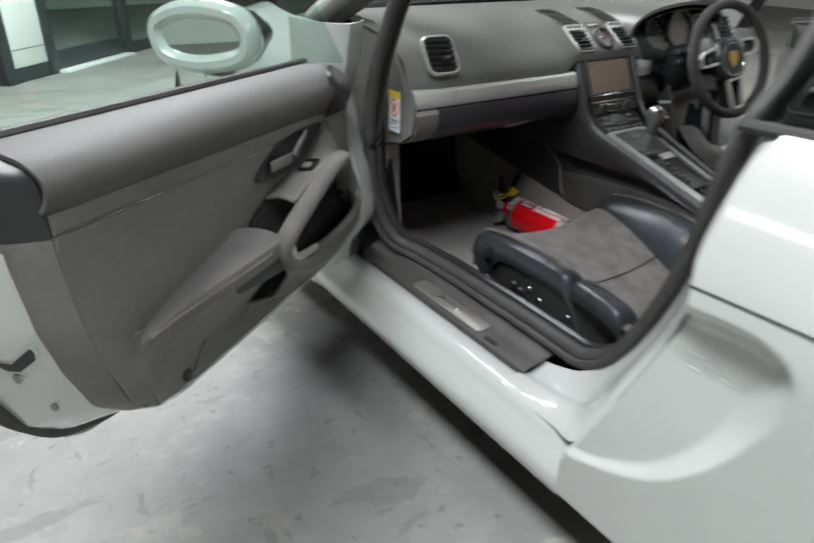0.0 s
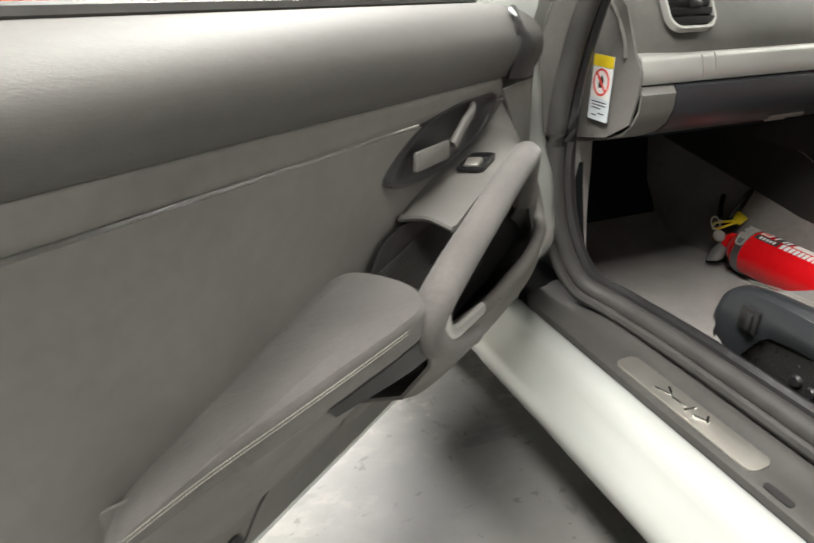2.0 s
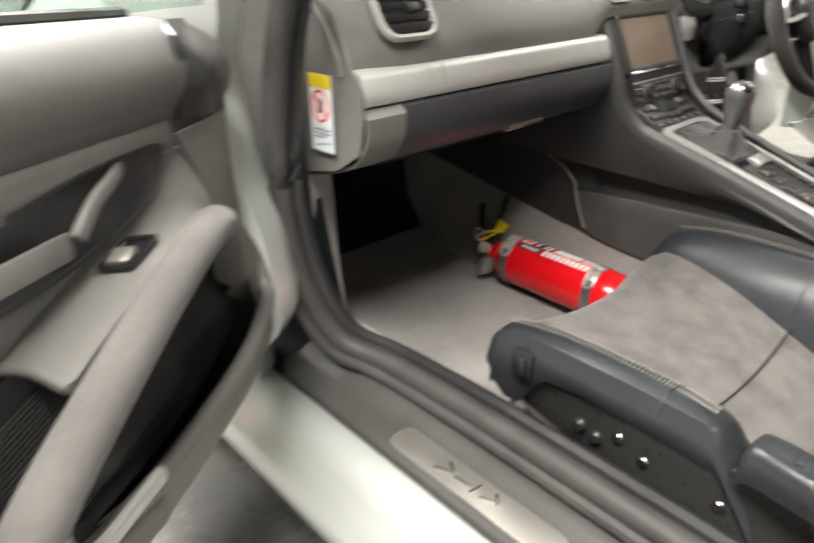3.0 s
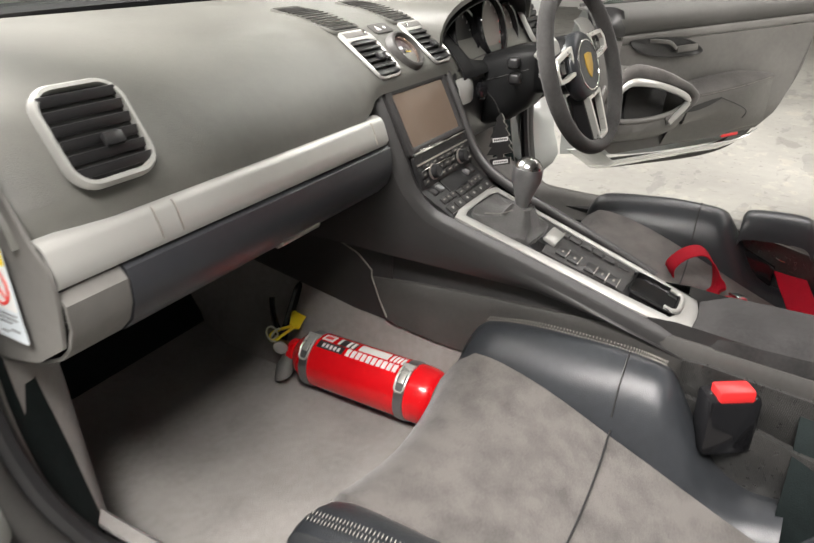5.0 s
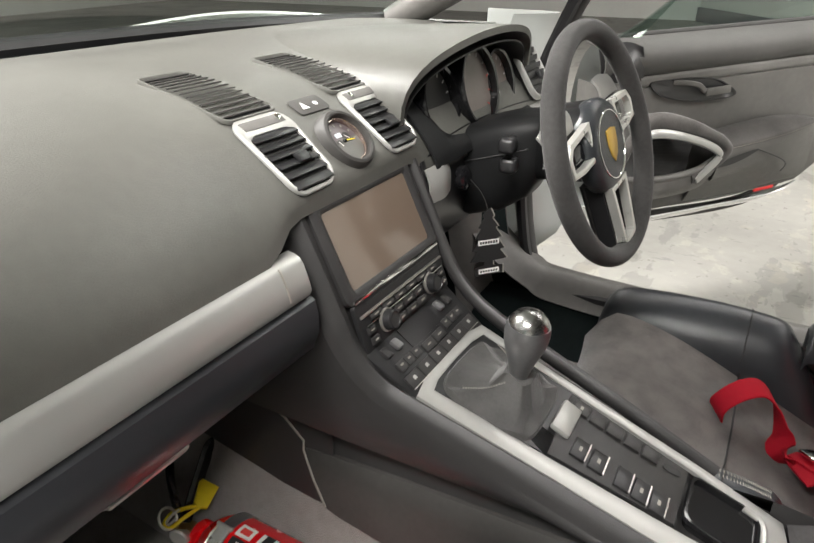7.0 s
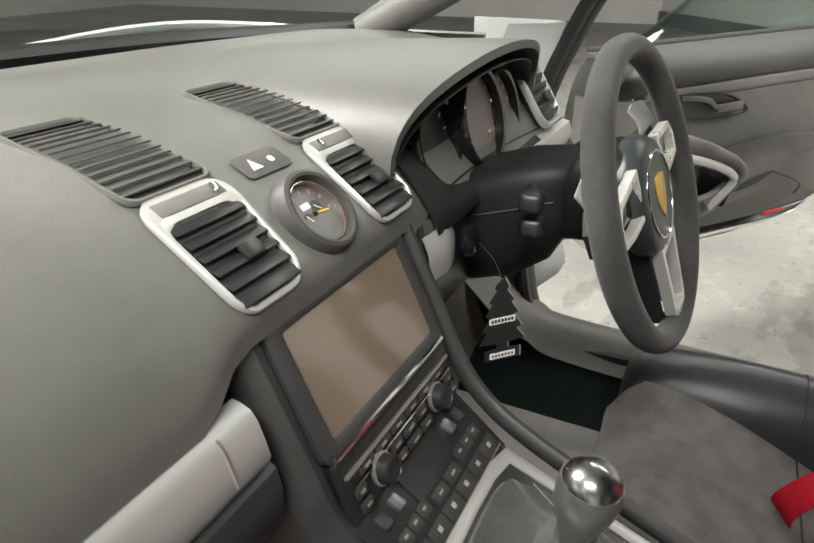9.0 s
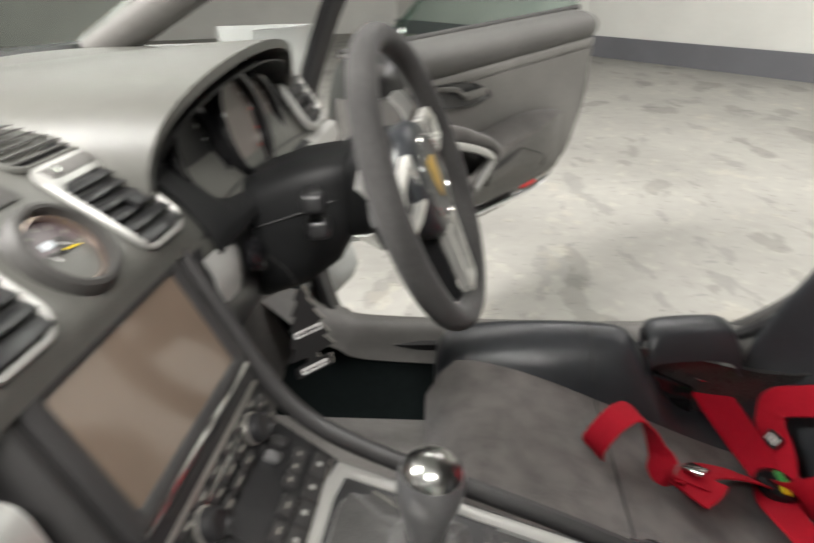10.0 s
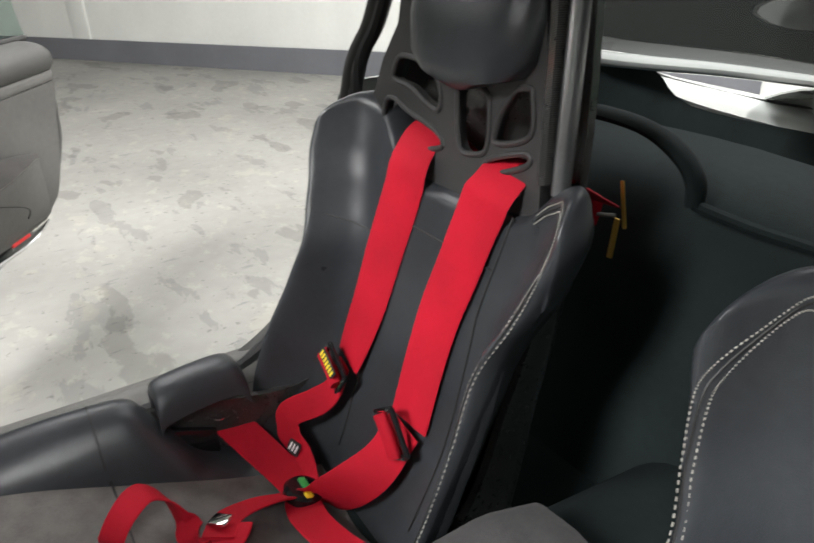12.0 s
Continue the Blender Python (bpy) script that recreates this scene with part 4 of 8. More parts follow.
part("rear_flank", thick(skin([[(-0.705, -1.80, 0.72), (-0.78, -1.80, 0.80), (-0.90, -1.80, 0.66), (-0.915, -1.80, 0.2)], [(-0.705, -2.1, 0.62), (-0.80, -2.1, 0.70), (-0.92, -2.1, 0.58), (-0.92, -2.1, 0.2)], [(-0.70, -2.7, 0.42), (-0.80, -2.7, 0.52), (-0.88, -2.7, 0.45), (-0.86, -2.7, 0.2)]], 16, 16), 0.006), M_PAINT, car, "white rear flank")
part("tail_panel", thick(skin([[(x, y, z - dz) for y, z in ((-2.38, 0.655), (-2.58, 0.615), (-2.70, 0.565), (-2.76, 0.42), (-2.73, 0.20))] for x, dz in ((-0.87, 0.12), (-0.60, 0.01), (0.0, 0.0), (0.60, 0.01), (0.87, 0.12))], 20, 18), 0.006), M_PAINT, car, "white tail panel")
part("window_ledge_rubber", tube(crv([(-0.790, -0.826, 0.852), (-0.785, -1.1, 0.86), (-0.76, -1.5, 0.87)], 16), 0.009, 8), M_RUBBER, quarter)
part("quarter_glass", skin([[(-0.775, -0.84, 0.856), (-0.705, -0.86, 0.98), (-0.625, -0.86, 1.15)], [(-0.78, -1.15, 0.868), (-0.71, -1.15, 0.98), (-0.62, -1.12, 1.13)], [(-0.75, -1.5, 0.88), (-0.70, -1.45, 0.95), (-0.64, -1.40, 1.02)]], 10, 10), M_DARKGLASS, quarter)
part("pillar_cover", tube(crv([(-0.720, -0.80, 0.30), (-0.715, -0.88, 0.55), (-0.70, -0.93, 0.80), (-0.66, -0.94, 0.95), (-0.60, -0.92, 1.14)], 24), 0.045, 10, flat=1.0), M_PLASTIC, car)
part("roof", thick(skin([[(-0.58, -0.34, 1.25), (0, -0.36, 1.285), (0.58, -0.34, 1.25)], [(-0.57, -0.80, 1.27), (0, -0.8, 1.31), (0.57, -0.80, 1.27)], [(-0.60, -1.25, 1.19), (0, -1.3, 1.23), (0.60, -1.25, 1.19)]], 14, 14), 0.02), M_PAINT, car)
part("headlining", thick(skin([[(-0.56, -0.34, 1.225), (0, -0.36, 1.26), (0.56, -0.34, 1.225)], [(-0.55, -0.80, 1.245), (0, -0.8, 1.285), (0.55, -0.80, 1.245)], [(-0.58, -1.25, 1.165), (0, -1.3, 1.205), (0.58, -1.25, 1.165)]], 14, 14), 0.01), M_PLASTIC, car)
wind = part("windscreen", skin([[(-0.72, 0.46, 0.865), (-0.4, 0.60, 0.868), (0, 0.64, 0.87), (0.4, 0.60, 0.868), (0.72, 0.46, 0.865)], [(-0.66, 0.08, 1.06), (-0.35, 0.16, 1.08), (0, 0.19, 1.085), (0.35, 0.16, 1.08), (0.66, 0.08, 1.06)], [(-0.58, -0.34, 1.24), (-0.3, -0.34, 1.265), (0, -0.34, 1.275), (0.3, -0.34, 1.265), (0.58, -0.34, 1.24)]], 16, 20), M_GLASS, car)
wind.visible_shadow = False
part("cowl_seal", tube(crv([(-0.73, 0.455, 0.864), (-0.4, 0.598, 0.868), (0, 0.635, 0.870), (0.4, 0.598, 0.868), (0.73, 0.455, 0.864)], 30), 0.014, 8), M_BLACK, car)
part("bonnet", thick(skin([[(-0.80, 0.55, 0.84), (-0.4, 0.70, 0.855), (0, 0.74, 0.865), (0.4, 0.70, 0.855), (0.80, 0.55, 0.84)], [(-0.72, 1.1, 0.76), (-0.4, 1.15, 0.80), (0, 1.15, 0.81), (0.4, 1.15, 0.80), (0.72, 1.1, 0.76)], [(-0.62, 1.75, 0.58), (-0.35, 1.85, 0.60), (0, 1.9, 0.61), (0.35, 1.85, 0.60), (0.62, 1.75, 0.58)]], 14, 20), 0.01), M_PAINT, car)
# ---- cabin floor, tunnel and rear bulkhead ----
cabin = part("cabin_floor", thick(sheet([[(x, y, z + (0.0 if -0.62 < x < 0.62 else 0.012)) for x in (-0.66, -0.62, -0.45, -0.3, -0.15, 0.0, 0.15, 0.3, 0.45, 0.62, 0.66)] for y, z in ((-1.08, 0.20), (-0.9, 0.172), (-0.3, 0.172), (0.1, 0.174), (0.30, 0.179), (0.46, 0.187), (0.53, 0.215))]), 0.004), M_CARPET, car, "dark grey carpeted footwell")
# near-black colour paints the deep shade under the dash over grey carpet
part("toe_board", thick(sheet([[(x, y, z) for x in (-0.66, -0.3, 0.0, 0.3, 0.66)] for y, z in ((0.53, 0.205), (0.60, 0.28), (0.66, 0.40), (0.72, 0.62), (0.72, 0.80))]), 0.004), M_LINING_SHADE, car, "toe board coloured near-black for footwell shade")
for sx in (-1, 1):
    # side panel carries the same painted footwell shade
    part("kick_panel", thick(skin([[(sx * 0.712, 0.095, 0.30), (sx * 0.712, 0.14, 0.40), (sx * 0.715, 0.165, 0.52), (sx * 0.70, 0.19, 0.75)], [(sx * 0.650, 0.17, 0.30), (sx * 0.640, 0.205, 0.40), (sx * 0.632, 0.225, 0.52), (sx * 0.64, 0.24, 0.75)], [(sx * 0.625, 0.26, 0.17), (sx * 0.615, 0.29, 0.40), (sx * 0.61, 0.30, 0.52), (sx * 0.62, 0.30, 0.75)], [(sx * 0.61, 0.72, 0.17), (sx * 0.60, 0.72, 0.40), (sx * 0.60, 0.72, 0.52), (sx * 0.60, 0.72, 0.75)]], 18, 16), 0.004), M_LINING_SHADE, car, "footwell side coloured near-black for shade")
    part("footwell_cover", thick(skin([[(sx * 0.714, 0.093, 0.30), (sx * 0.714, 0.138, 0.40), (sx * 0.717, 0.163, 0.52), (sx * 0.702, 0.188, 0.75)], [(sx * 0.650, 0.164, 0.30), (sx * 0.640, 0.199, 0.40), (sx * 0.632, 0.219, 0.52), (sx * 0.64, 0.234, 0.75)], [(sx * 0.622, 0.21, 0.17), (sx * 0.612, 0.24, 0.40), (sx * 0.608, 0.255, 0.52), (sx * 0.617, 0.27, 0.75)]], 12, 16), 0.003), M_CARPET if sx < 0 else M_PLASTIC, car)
    part("inner_sill_carpet", thick(sheet([[(sx * x, y, z) for x, z in ((0.672, 0.318), (0.655, 0.316), (0.640, 0.29), (0.632, 0.23), (0.625, 0.16))] for y in (0.20, 0.0, -0.3, -0.6, -0.95)]), 0.004), M_CARPET if sx < 0 else M_LINING_SHADE, car)
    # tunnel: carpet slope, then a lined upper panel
    # driver-side copies turn near-black to paint that footwell's shade
    part("tunnel_carpet", thick(sheet([[(sx * x, y, z + (0.10 * max(0, (y - 0.1) / 0.6)) * f) for x, z, f in ((0.158, 0.165, 0), (0.126, 0.19, 0.5), (0.103, 0.25, 1), (0.074, 0.335, 1))] for y in (-0.64, -0.5, -0.1, 0.1, 0.3, 0.5, 0.72)]), 0.004), M_CARPET if sx < 0 else M_LINING_SHADE, car)
    part("tunnel_panel", thick(sheet([[(sx * x, y - 0.038 * (1 - g) * (y > 0.05), z0 + (z1 - z0) * g) for x, g in ((0.090, 0.0), (0.087, 0.3), (0.083, 0.7), (0.079, 0.92), (0.074, 0.99), (0.066, 1.0))] for y, z0, z1 in ((-0.64, 0.302, 0.418), (-0.42, 0.303, 0.434), (-0.28, 0.304, 0.429), (-0.16, 0.306, 0.423), (-0.03, 0.310, 0.416), (0.06, 0.318, 0.409), (0.088, 0.322, 0.406), (0.116, 0.330, 0.403))]), 0.003), M_TREAD if sx < 0 else M_LINING_SHADE, car, "lower tunnel panel, shade painted near-black on the driver side")
    part("tunnel_recess", thick(sheet([[(sx * 0.070, y, z0), (sx * 0.066, y, z0 + 0.03), (sx * 0.064, y, z1)] for y, z0, z1 in ((-0.64, 0.405, 0.42), (-0.42, 0.425, 0.44), (-0.2, 0.415, 0.50), (0.0, 0.405, 0.54), (0.116, 0.395, 0.60))]), 0.003), M_CONSOLE, car)
    part("footwell_side_panel", thick(sheet([[(sx * x, y, z0 + (z1 - z0) * g) for x, g in ((0.080, 0.0), (0.072, 0.4), (0.074, 1.0))] for y, z0, z1 in ((0.070, 0.320, 0.50), (0.2, 0.33, 0.60), (0.4, 0.36, 0.66), (0.71, 0.41, 0.72))]), 0.003), M_CONSOLE, car)
    # pale thread colour paints the light caught on the bevelled seam
    part("seam_highlight", tube([(sx * 0.0915, 0.074, 0.333), (sx * 0.0895, 0.092, 0.370), (sx * 0.0835, 0.110, 0.408), (sx * 0.078, 0.113, 0.418), (sx * 0.078, 0.143, 0.446), (sx * 0.078, 0.187, 0.465), (sx * 0.080, 0.25, 0.478)], 0.0016, 8), M_STITCH, car, "thin bevelled tunnel lining edge, its caught light painted pale")
part("rear_floor_lining", thick(sheet([[(x, y, z) for x in (-0.64, -0.3, 0.0, 0.3, 0.64)] for y, z in ((-0.56, 0.186), (-0.90, 0.190), (-1.06, 0.215))]), 0.003), M_LINING_SHADE, car)
part("rear_tunnel", thick(sheet([[(0.170 * math.cos(a) * (1 - 0.15 * f), -0.60 - 0.52 * f, 0.17 + (0.235 - 0.06 * f) * max(0.0, math.sin(a)) ** 0.6) for a in (math.pi * k / 16 for k in range(17))] for f in (0, 0.2, 0.5, 0.8, 1.0)]), 0.004), M_LINING_SHADE, car, "black lined tunnel behind the armrest")
part("rear_bulkhead", thick(skin([[(-0.70, -1.02, 0.16), (-0.70, -1.06, 0.45), (-0.70, -1.12, 0.66), (-0.70, -1.30, 0.74)], [(-0.25, -1.05, 0.16), (-0.25, -1.10, 0.45), (-0.25, -1.16, 0.66), (-0.25, -1.36, 0.70)], [(0.25, -1.05, 0.16), (0.25, -1.10, 0.45), (0.25, -1.16, 0.70), (0.25, -1.36, 0.74)], [(0.70, -1.02, 0.16), (0.70, -1.06, 0.45), (0.70, -1.12, 0.66), (0.70, -1.30, 0.74)]], 20, 20), 0.01), M_LINING_SHADE, car, "black carpeted bulkhead behind the seats")
part("rear_shelf", thick(skin([[(-0.70, -1.28, 0.70), (-0.70, -1.7, 0.60), (-0.7, -2.3, 0.45)], [(0, -1.34, 0.70), (0, -1.75, 0.62), (0, -2.3, 0.5)], [(0.72, -1.28, 0.70), (0.72, -1.7, 0.55), (0.72, -2.3, 0.35)]], 14, 14), 0.01), M_LINING_SHADE, car)

# right rear: side lining, white hatch frame and flank
part("rear_side_lining", thick(skin([[(0.735, -0.86, 0.30), (0.745, -0.90, 0.55), (0.72, -0.98, 0.80), (0.66, -1.02, 0.95)], [(0.70, -1.06, 0.30), (0.70, -1.10, 0.55), (0.66, -1.15, 0.76), (0.62, -1.28, 0.84)], [(0.68, -1.40, 0.50), (0.68, -1.45, 0.62), (0.67, -1.5, 0.70), (0.66, -1.66, 0.775)], [(0.70, -1.95, 0.40), (0.70, -1.95, 0.50), (0.70, -1.95, 0.58), (0.70, -1.93, 0.635)], [(0.70, -2.7, 0.25), (0.70, -2.7, 0.32), (0.70, -2.7, 0.38), (0.70, -2.7, 0.43)]], 20, 18), 0.008), M_LINING_SHADE, car, "black rear side lining")
part("bulkhead_fold", tube(crv([(0.42, -1.135, 0.80), (0.384, -1.135, 0.803), (0.306, -1.135, 0.805), (0.231, -1.135, 0.797), (0.176, -1.135, 0.772), (0.15, -1.135, 0.743), (0.146, -1.135, 0.712)], 30), 0.018, 10, flat=0.6), M_LINING_SHADE, car)
part("bulkhead_fold", tube(crv([(0.146, -1.135, 0.712), (0.066, -1.14, 0.704), (-0.012, -1.15, 0.70), (-0.2, -1.15, 0.70)], 20), 0.008, 8), M_LINING_SHADE, car)
part("hatch_frame", tube(crv([(0.655, -0.98, 1.06), (0.66, -1.20, 0.90), (0.645, -1.42, 0.825), (0.61, -1.9, 0.745), (0.56, -2.4, 0.655)], 40), 0.028, 12, flat=0.6), M_PAINT, car, "white painted hatch frame")
hatch_glass = part("hatch_glass", skin([[(s * x, y, z + dz) for s, dz in ((1, 0), (0.55, 0.10), (0, 0.13), (-0.55, 0.10), (-1, 0))] for x, y, z in ((0.655, -1.00, 1.075), (0.655, -1.20, 0.918), (0.64, -1.42, 0.842), (0.605, -1.9, 0.76), (0.555, -2.4, 0.67))], 20, 20), M_HATCHGLASS, car, "dark tinted hatch glass")
hatch_glass.visible_shadow = False
part("rear_flank", thick(skin([[(0.705, -1.72, 0.735), (0.78, -1.72, 0.76), (0.92, -1.72, 0.62), (0.91, -1.72, 0.2)], [(0.705, -1.95, 0.64), (0.80, -1.95, 0.70), (0.93, -1.95, 0.58), (0.92, -1.95, 0.2)], [(0.70, -2.7, 0.42), (0.80, -2.7, 0.52), (0.88, -2.7, 0.45), (0.86, -2.7, 0.2)]], 16, 16), 0.006), M_PAINT, car, "white rear flank")
part("flank_shut_line", tube(crv([(0.755, -1.80, 0.735), (0.765, -1.95, 0.690), (0.77, -2.3, 0.60), (0.76, -2.7, 0.51)], 20), 0.004, 6), M_INK, car)

part("sill_cover", thick(skin([[(0.742, 0.235, 0.500), (0.69, 0.225, 0.495), (0.640, 0.240, 0.470)], [(0.742, 0.135, 0.405), (0.69, 0.125, 0.400), (0.640, 0.135, 0.372)], [(0.742, 0.070, 0.366), (0.69, 0.060, 0.364), (0.645, 0.070, 0.330)], [(0.735, 0.010, 0.353), (0.69, -0.010, 0.353), (0.640, 0.0, 0.310)], [(0.730, -0.3, 0.347), (0.69, -0.3, 0.349), (0.640, -0.3, 0.30)], [(0.730, -0.72, 0.347), (0.69, -0.72, 0.349), (0.640, -0.72, 0.30)]], 34, 14), 0.004), M_PLASTIC, car, "dark grey plastic inner sill cover")
# unseen boxes added behind and under the dash to stop light leaking in
part("dash_light_baffle", box((1.36, 0.26, 0.265), pose(0, 0.585, 0.705), 0.02), M_LINING_SHADE, car)
part("underdash_baffle", box((0.52, 0.46, 0.02), pose(-0.37, 0.33, 0.585), 0.005), M_LINING_SHADE, car)
part("underdash_baffle", box((0.52, 0.36, 0.02), pose(0.40, 0.38, 0.60), 0.005), M_LINING_SHADE, car)

# ---- centre console ----
spine = [(0.090, 0.79), (0.066, 0.745), (0.024, 0.65), (0.008, 0.608), (-0.018, 0.575), (-0.055, 0.556), (-0.19, 0.513), (-0.32, 0.468), (-0.445, 0.424)]
sp = crv([V(0, y, z) for y, z in spine], 46)
rows, side_rows = [], []
for i, p in enumerate(sp):
    f = i / 45
    w = lin1([(0, 0.118), (0.3, 0.112), (0.5, 0.102), (0.62, 0.098), (1, 0.072)], f)
    tgt = (sp[min(i + 1, 45)] - sp[max(i - 1, 0)]).normalized()
    nrm = V(0, -tgt.z, tgt.y) * -1
    nrm = nrm if nrm.z > 0 else -nrm
    rows.append([(x, (p + nrm * h).y, (p + nrm * h).z) for x, h in ((-w - 0.006, -0.02), (-w - 0.003, -0.010), (-w, -0.004), (-w + 0.008, 0.003), (-w + 0.018, 0.0), (-w + 0.02, -0.006), (0, -0.006), (w - 0.02, -0.006), (w - 0.018, 0.0), (w - 0.008, 0.003), (w, -0.004), (w + 0.003, -0.010), (w + 0.006, -0.02))])
    foot = V(lin1([(0, 0.108), (0.5, 0.100), (1, 0.076)], f), lin1([(0, 0.30), (0.3, 0.19), (0.45, 0.11), (0.6, -0.02), (1, -0.445)], f), 0)
    foot.z = lin1([(-0.445, 0.402), (-0.32, 0.437), (-0.21, 0.461), (0.0, 0.468), (0.3, 0.478)], foot.y)
    side_rows.append((V(w + 0.006, (p + nrm * -0.02).y, (p + nrm * -0.02).z), foot))
console = part("centre_console", thick(sheet(rows), 0.003), M_CONSOLE, car, "dark grey centre console with silver trim")


for sx in (-1, 1):
    # the driver-side wall is darkened in colour for shade
    part("console_side", thick(sheet([[(sx * (a.x + (c.x - a.x) * g + 0.006 * math.sin(math.pi * g)), a.y + (c.y - a.y) * g, a.z + (c.z - a.z) * g) for g in (0, 0.08, 0.2, 0.4, 0.6, 0.8, 0.93, 1.0)] + [(sx * (c.x - 0.012), c.y, c.z + 0.002)] for a, c in side_rows]), 0.003), M_CONSOLE if sx < 0 else M_LINING_SHADE, console)


plane_c = axes((0, -0.248, 0.4925), (1, 0, 0), V(0, 1, 0.338))
out_l = [(-0.086, 0.200), (-0.060, 0.206), (0.0, 0.207), (0.060, 0.206), (0.086, 0.200), (0.078, 0.05), (0.070, -0.10), (0.060, -0.195), (0.03, -0.202), (0.0, -0.203), (-0.03, -0.202), (-0.060, -0.195), (-0.070, -0.10), (-0.078, 0.05)]
in_l = [(-0.064, 0.190), (-0.045, 0.195), (0.0, 0.196), (0.045, 0.195), (0.072, 0.190), (0.064, 0.05), (0.056, -0.09), (0.048, -0.165), (0.028, -0.172), (0.008, -0.173), (-0.018, -0.172), (-0.034, -0.165), (-0.042, -0.09), (-0.054, 0.05)]
part("console_surround", ring(out_l, in_l, 0.006, plane_c, 0.0015), M_SILVER, console, "satin silver console surround")
part("console_deck", prism([(x, y) for x, y in in_l if y > -0.08] + [(-0.036, -0.088), (0.052, -0.088)][::-1], 0.003, plane_c), M_BLACK, console)
part("button_panel", prism([(-0.050, 0.054), (0.060, 0.062), (0.050, -0.088), (-0.037, -0.086)], 0.0055, plane_c, 0.001), M_CONSOLE, console)
part("park_brake_button", box((0.052, 0.024, 0.008), plane_c @ pose(0.010, 0.054, 0.009, 8, 0, 0), 0.003), M_SILVER, console, "pale silver park brake button")
for by, lit in ((0.026, 1), (0.004, 1), (-0.026, 0), (-0.046, 1), (-0.066, 1)):
    part("console_button", box((0.030, 0.018, 0.004), plane_c @ pose(-0.021 + 0.06 * by, by, 0.0068), 0.0012), M_BLACK, console)
    part("button_rim", box((0.030, 0.0014, 0.0008), plane_c @ pose(-0.021 + 0.06 * by, by - 0.0085, 0.0088)), M_ALU, console)
    if lit:
        part("button_mark", box((0.007, 0.0035, 0.0005), plane_c @ pose(-0.021 + 0.06 * by, by, 0.0090)), M_STITCH, console)
for by in (0.044, 0.022, 0.000, -0.022, -0.044):
    part("console_button", box((0.020, 0.019, 0.004), plane_c @ pose(0.040 + 0.05 * by, by, 0.0068), 0.0012), M_CONSOLE, console)
part("button_mark", box((0.006, 0.0035, 0.0005), plane_c @ pose(0.042, 0.044, 0.0090)), M_STITCH, console)
part("slider_groove", prism(rounded(0.010, 0.020, 0.004), 0.001, plane_c @ pose(0.036, -0.070, 0.0055, 0, 0, 4)), M_INK, console)


def set_in(bm, m):
    bmesh.ops.transform(bm, matrix=m, verts=bm.verts)
    return bm


part("coin_tray", set_in(sheet([[(*p, z) for p in rounded(0.066 * k, 0.072 * k, 0.010)] for k, z in ((1.10, 0.004), (1.08, 0.0085), (1.0, 0.0088), (0.97, 0.004), (0.92, -0.012), (0.86, -0.020), (0.05, -0.021))], closed_v=True, cap=True), plane_c @ pose(0.009, -0.130, 0.002)), M_GLOSS, console, "black storage tray")
part("tray_lip", set_in(tube(crv([(-0.032, -0.020, 0), (-0.030, -0.036, 0), (-0.016, -0.043, 0), (0.016, -0.043, 0), (0.030, -0.036, 0), (0.033, -0.020, 0)], 24), 0.0042, 8), plane_c @ pose(0.009, -0.130, 0.009)), M_SILVER, console)
# gear lever with boot
boot = []
for k, (w, l, z, yo) in enumerate(((0.058, 0.060, 0.003, 0.132), (0.056, 0.058, 0.008, 0.132), (0.050, 0.052, 0.009, 0.130), (0.038, 0.040, 0.010, 0.124), (0.026, 0.028, 0.018, 0.119), (0.0165, 0.0165, 0.040, 0.122))):
    boot.append([((w * 1.05) * math.copysign(abs(math.cos(a)) ** 0.45, math.cos(a)) + 0.003 * math.sin(5 * a) * (k > 2), yo + l * math.copysign(abs(math.sin(a)) ** 0.45, math.sin(a)), z + 0.003 * math.cos(7 * a) * (0 < k < 4)) for a in (2 * math.pi * j / 36 for j in range(36))])
bb = sheet(boot, closed_v=True, cap=True)
bmesh.ops.transform(bb, matrix=plane_c, verts=bb.verts)
part("gear_boot", bb, M_BOOT, console, "grey suede gear lever boot")
for sxx in (-1, 1):
    pts = [plane_c @ V(sxx * 0.050, 0.165, 0.018), plane_c @ V(sxx * 0.036, 0.145, 0.023), plane_c @ V(sxx * 0.020, 0.128, 0.034)]
    cc = crv(pts, 36)
    part("boot_stitching", join(*[tube([cc[i], cc[i + 1]], 0.0009, 5) for i in range(0, 34, 2)]), M_STITCH, console)
lever_m = axes((-0.003, -0.142, 0.556), (1, 0, 0.05), V(0, 1, 0.12)) @ Matrix.Diagonal((0.96, 0.96, 1.24, 1))
part("gear_lever", lathe([(0.0095, -0.01), (0.0115, 0.0), (0.0120, 0.004), (0.0110, 0.006), (0.0122, 0.014), (0.0152, 0.024), (0.0202, 0.036), (0.0244, 0.047), (0.0258, 0.056), (0.0252, 0.063), (0.0238, 0.067)], 28, lever_m), M_KNOB, console, "black and polished metal gear knob")
part("knob_cap", lathe([(0.0245, 0.0635), (0.0225, 0.069), (0.0165, 0.075), (0.008, 0.0785), (0.001, 0.0790)], 28, lever_m), M_SATIN, console)
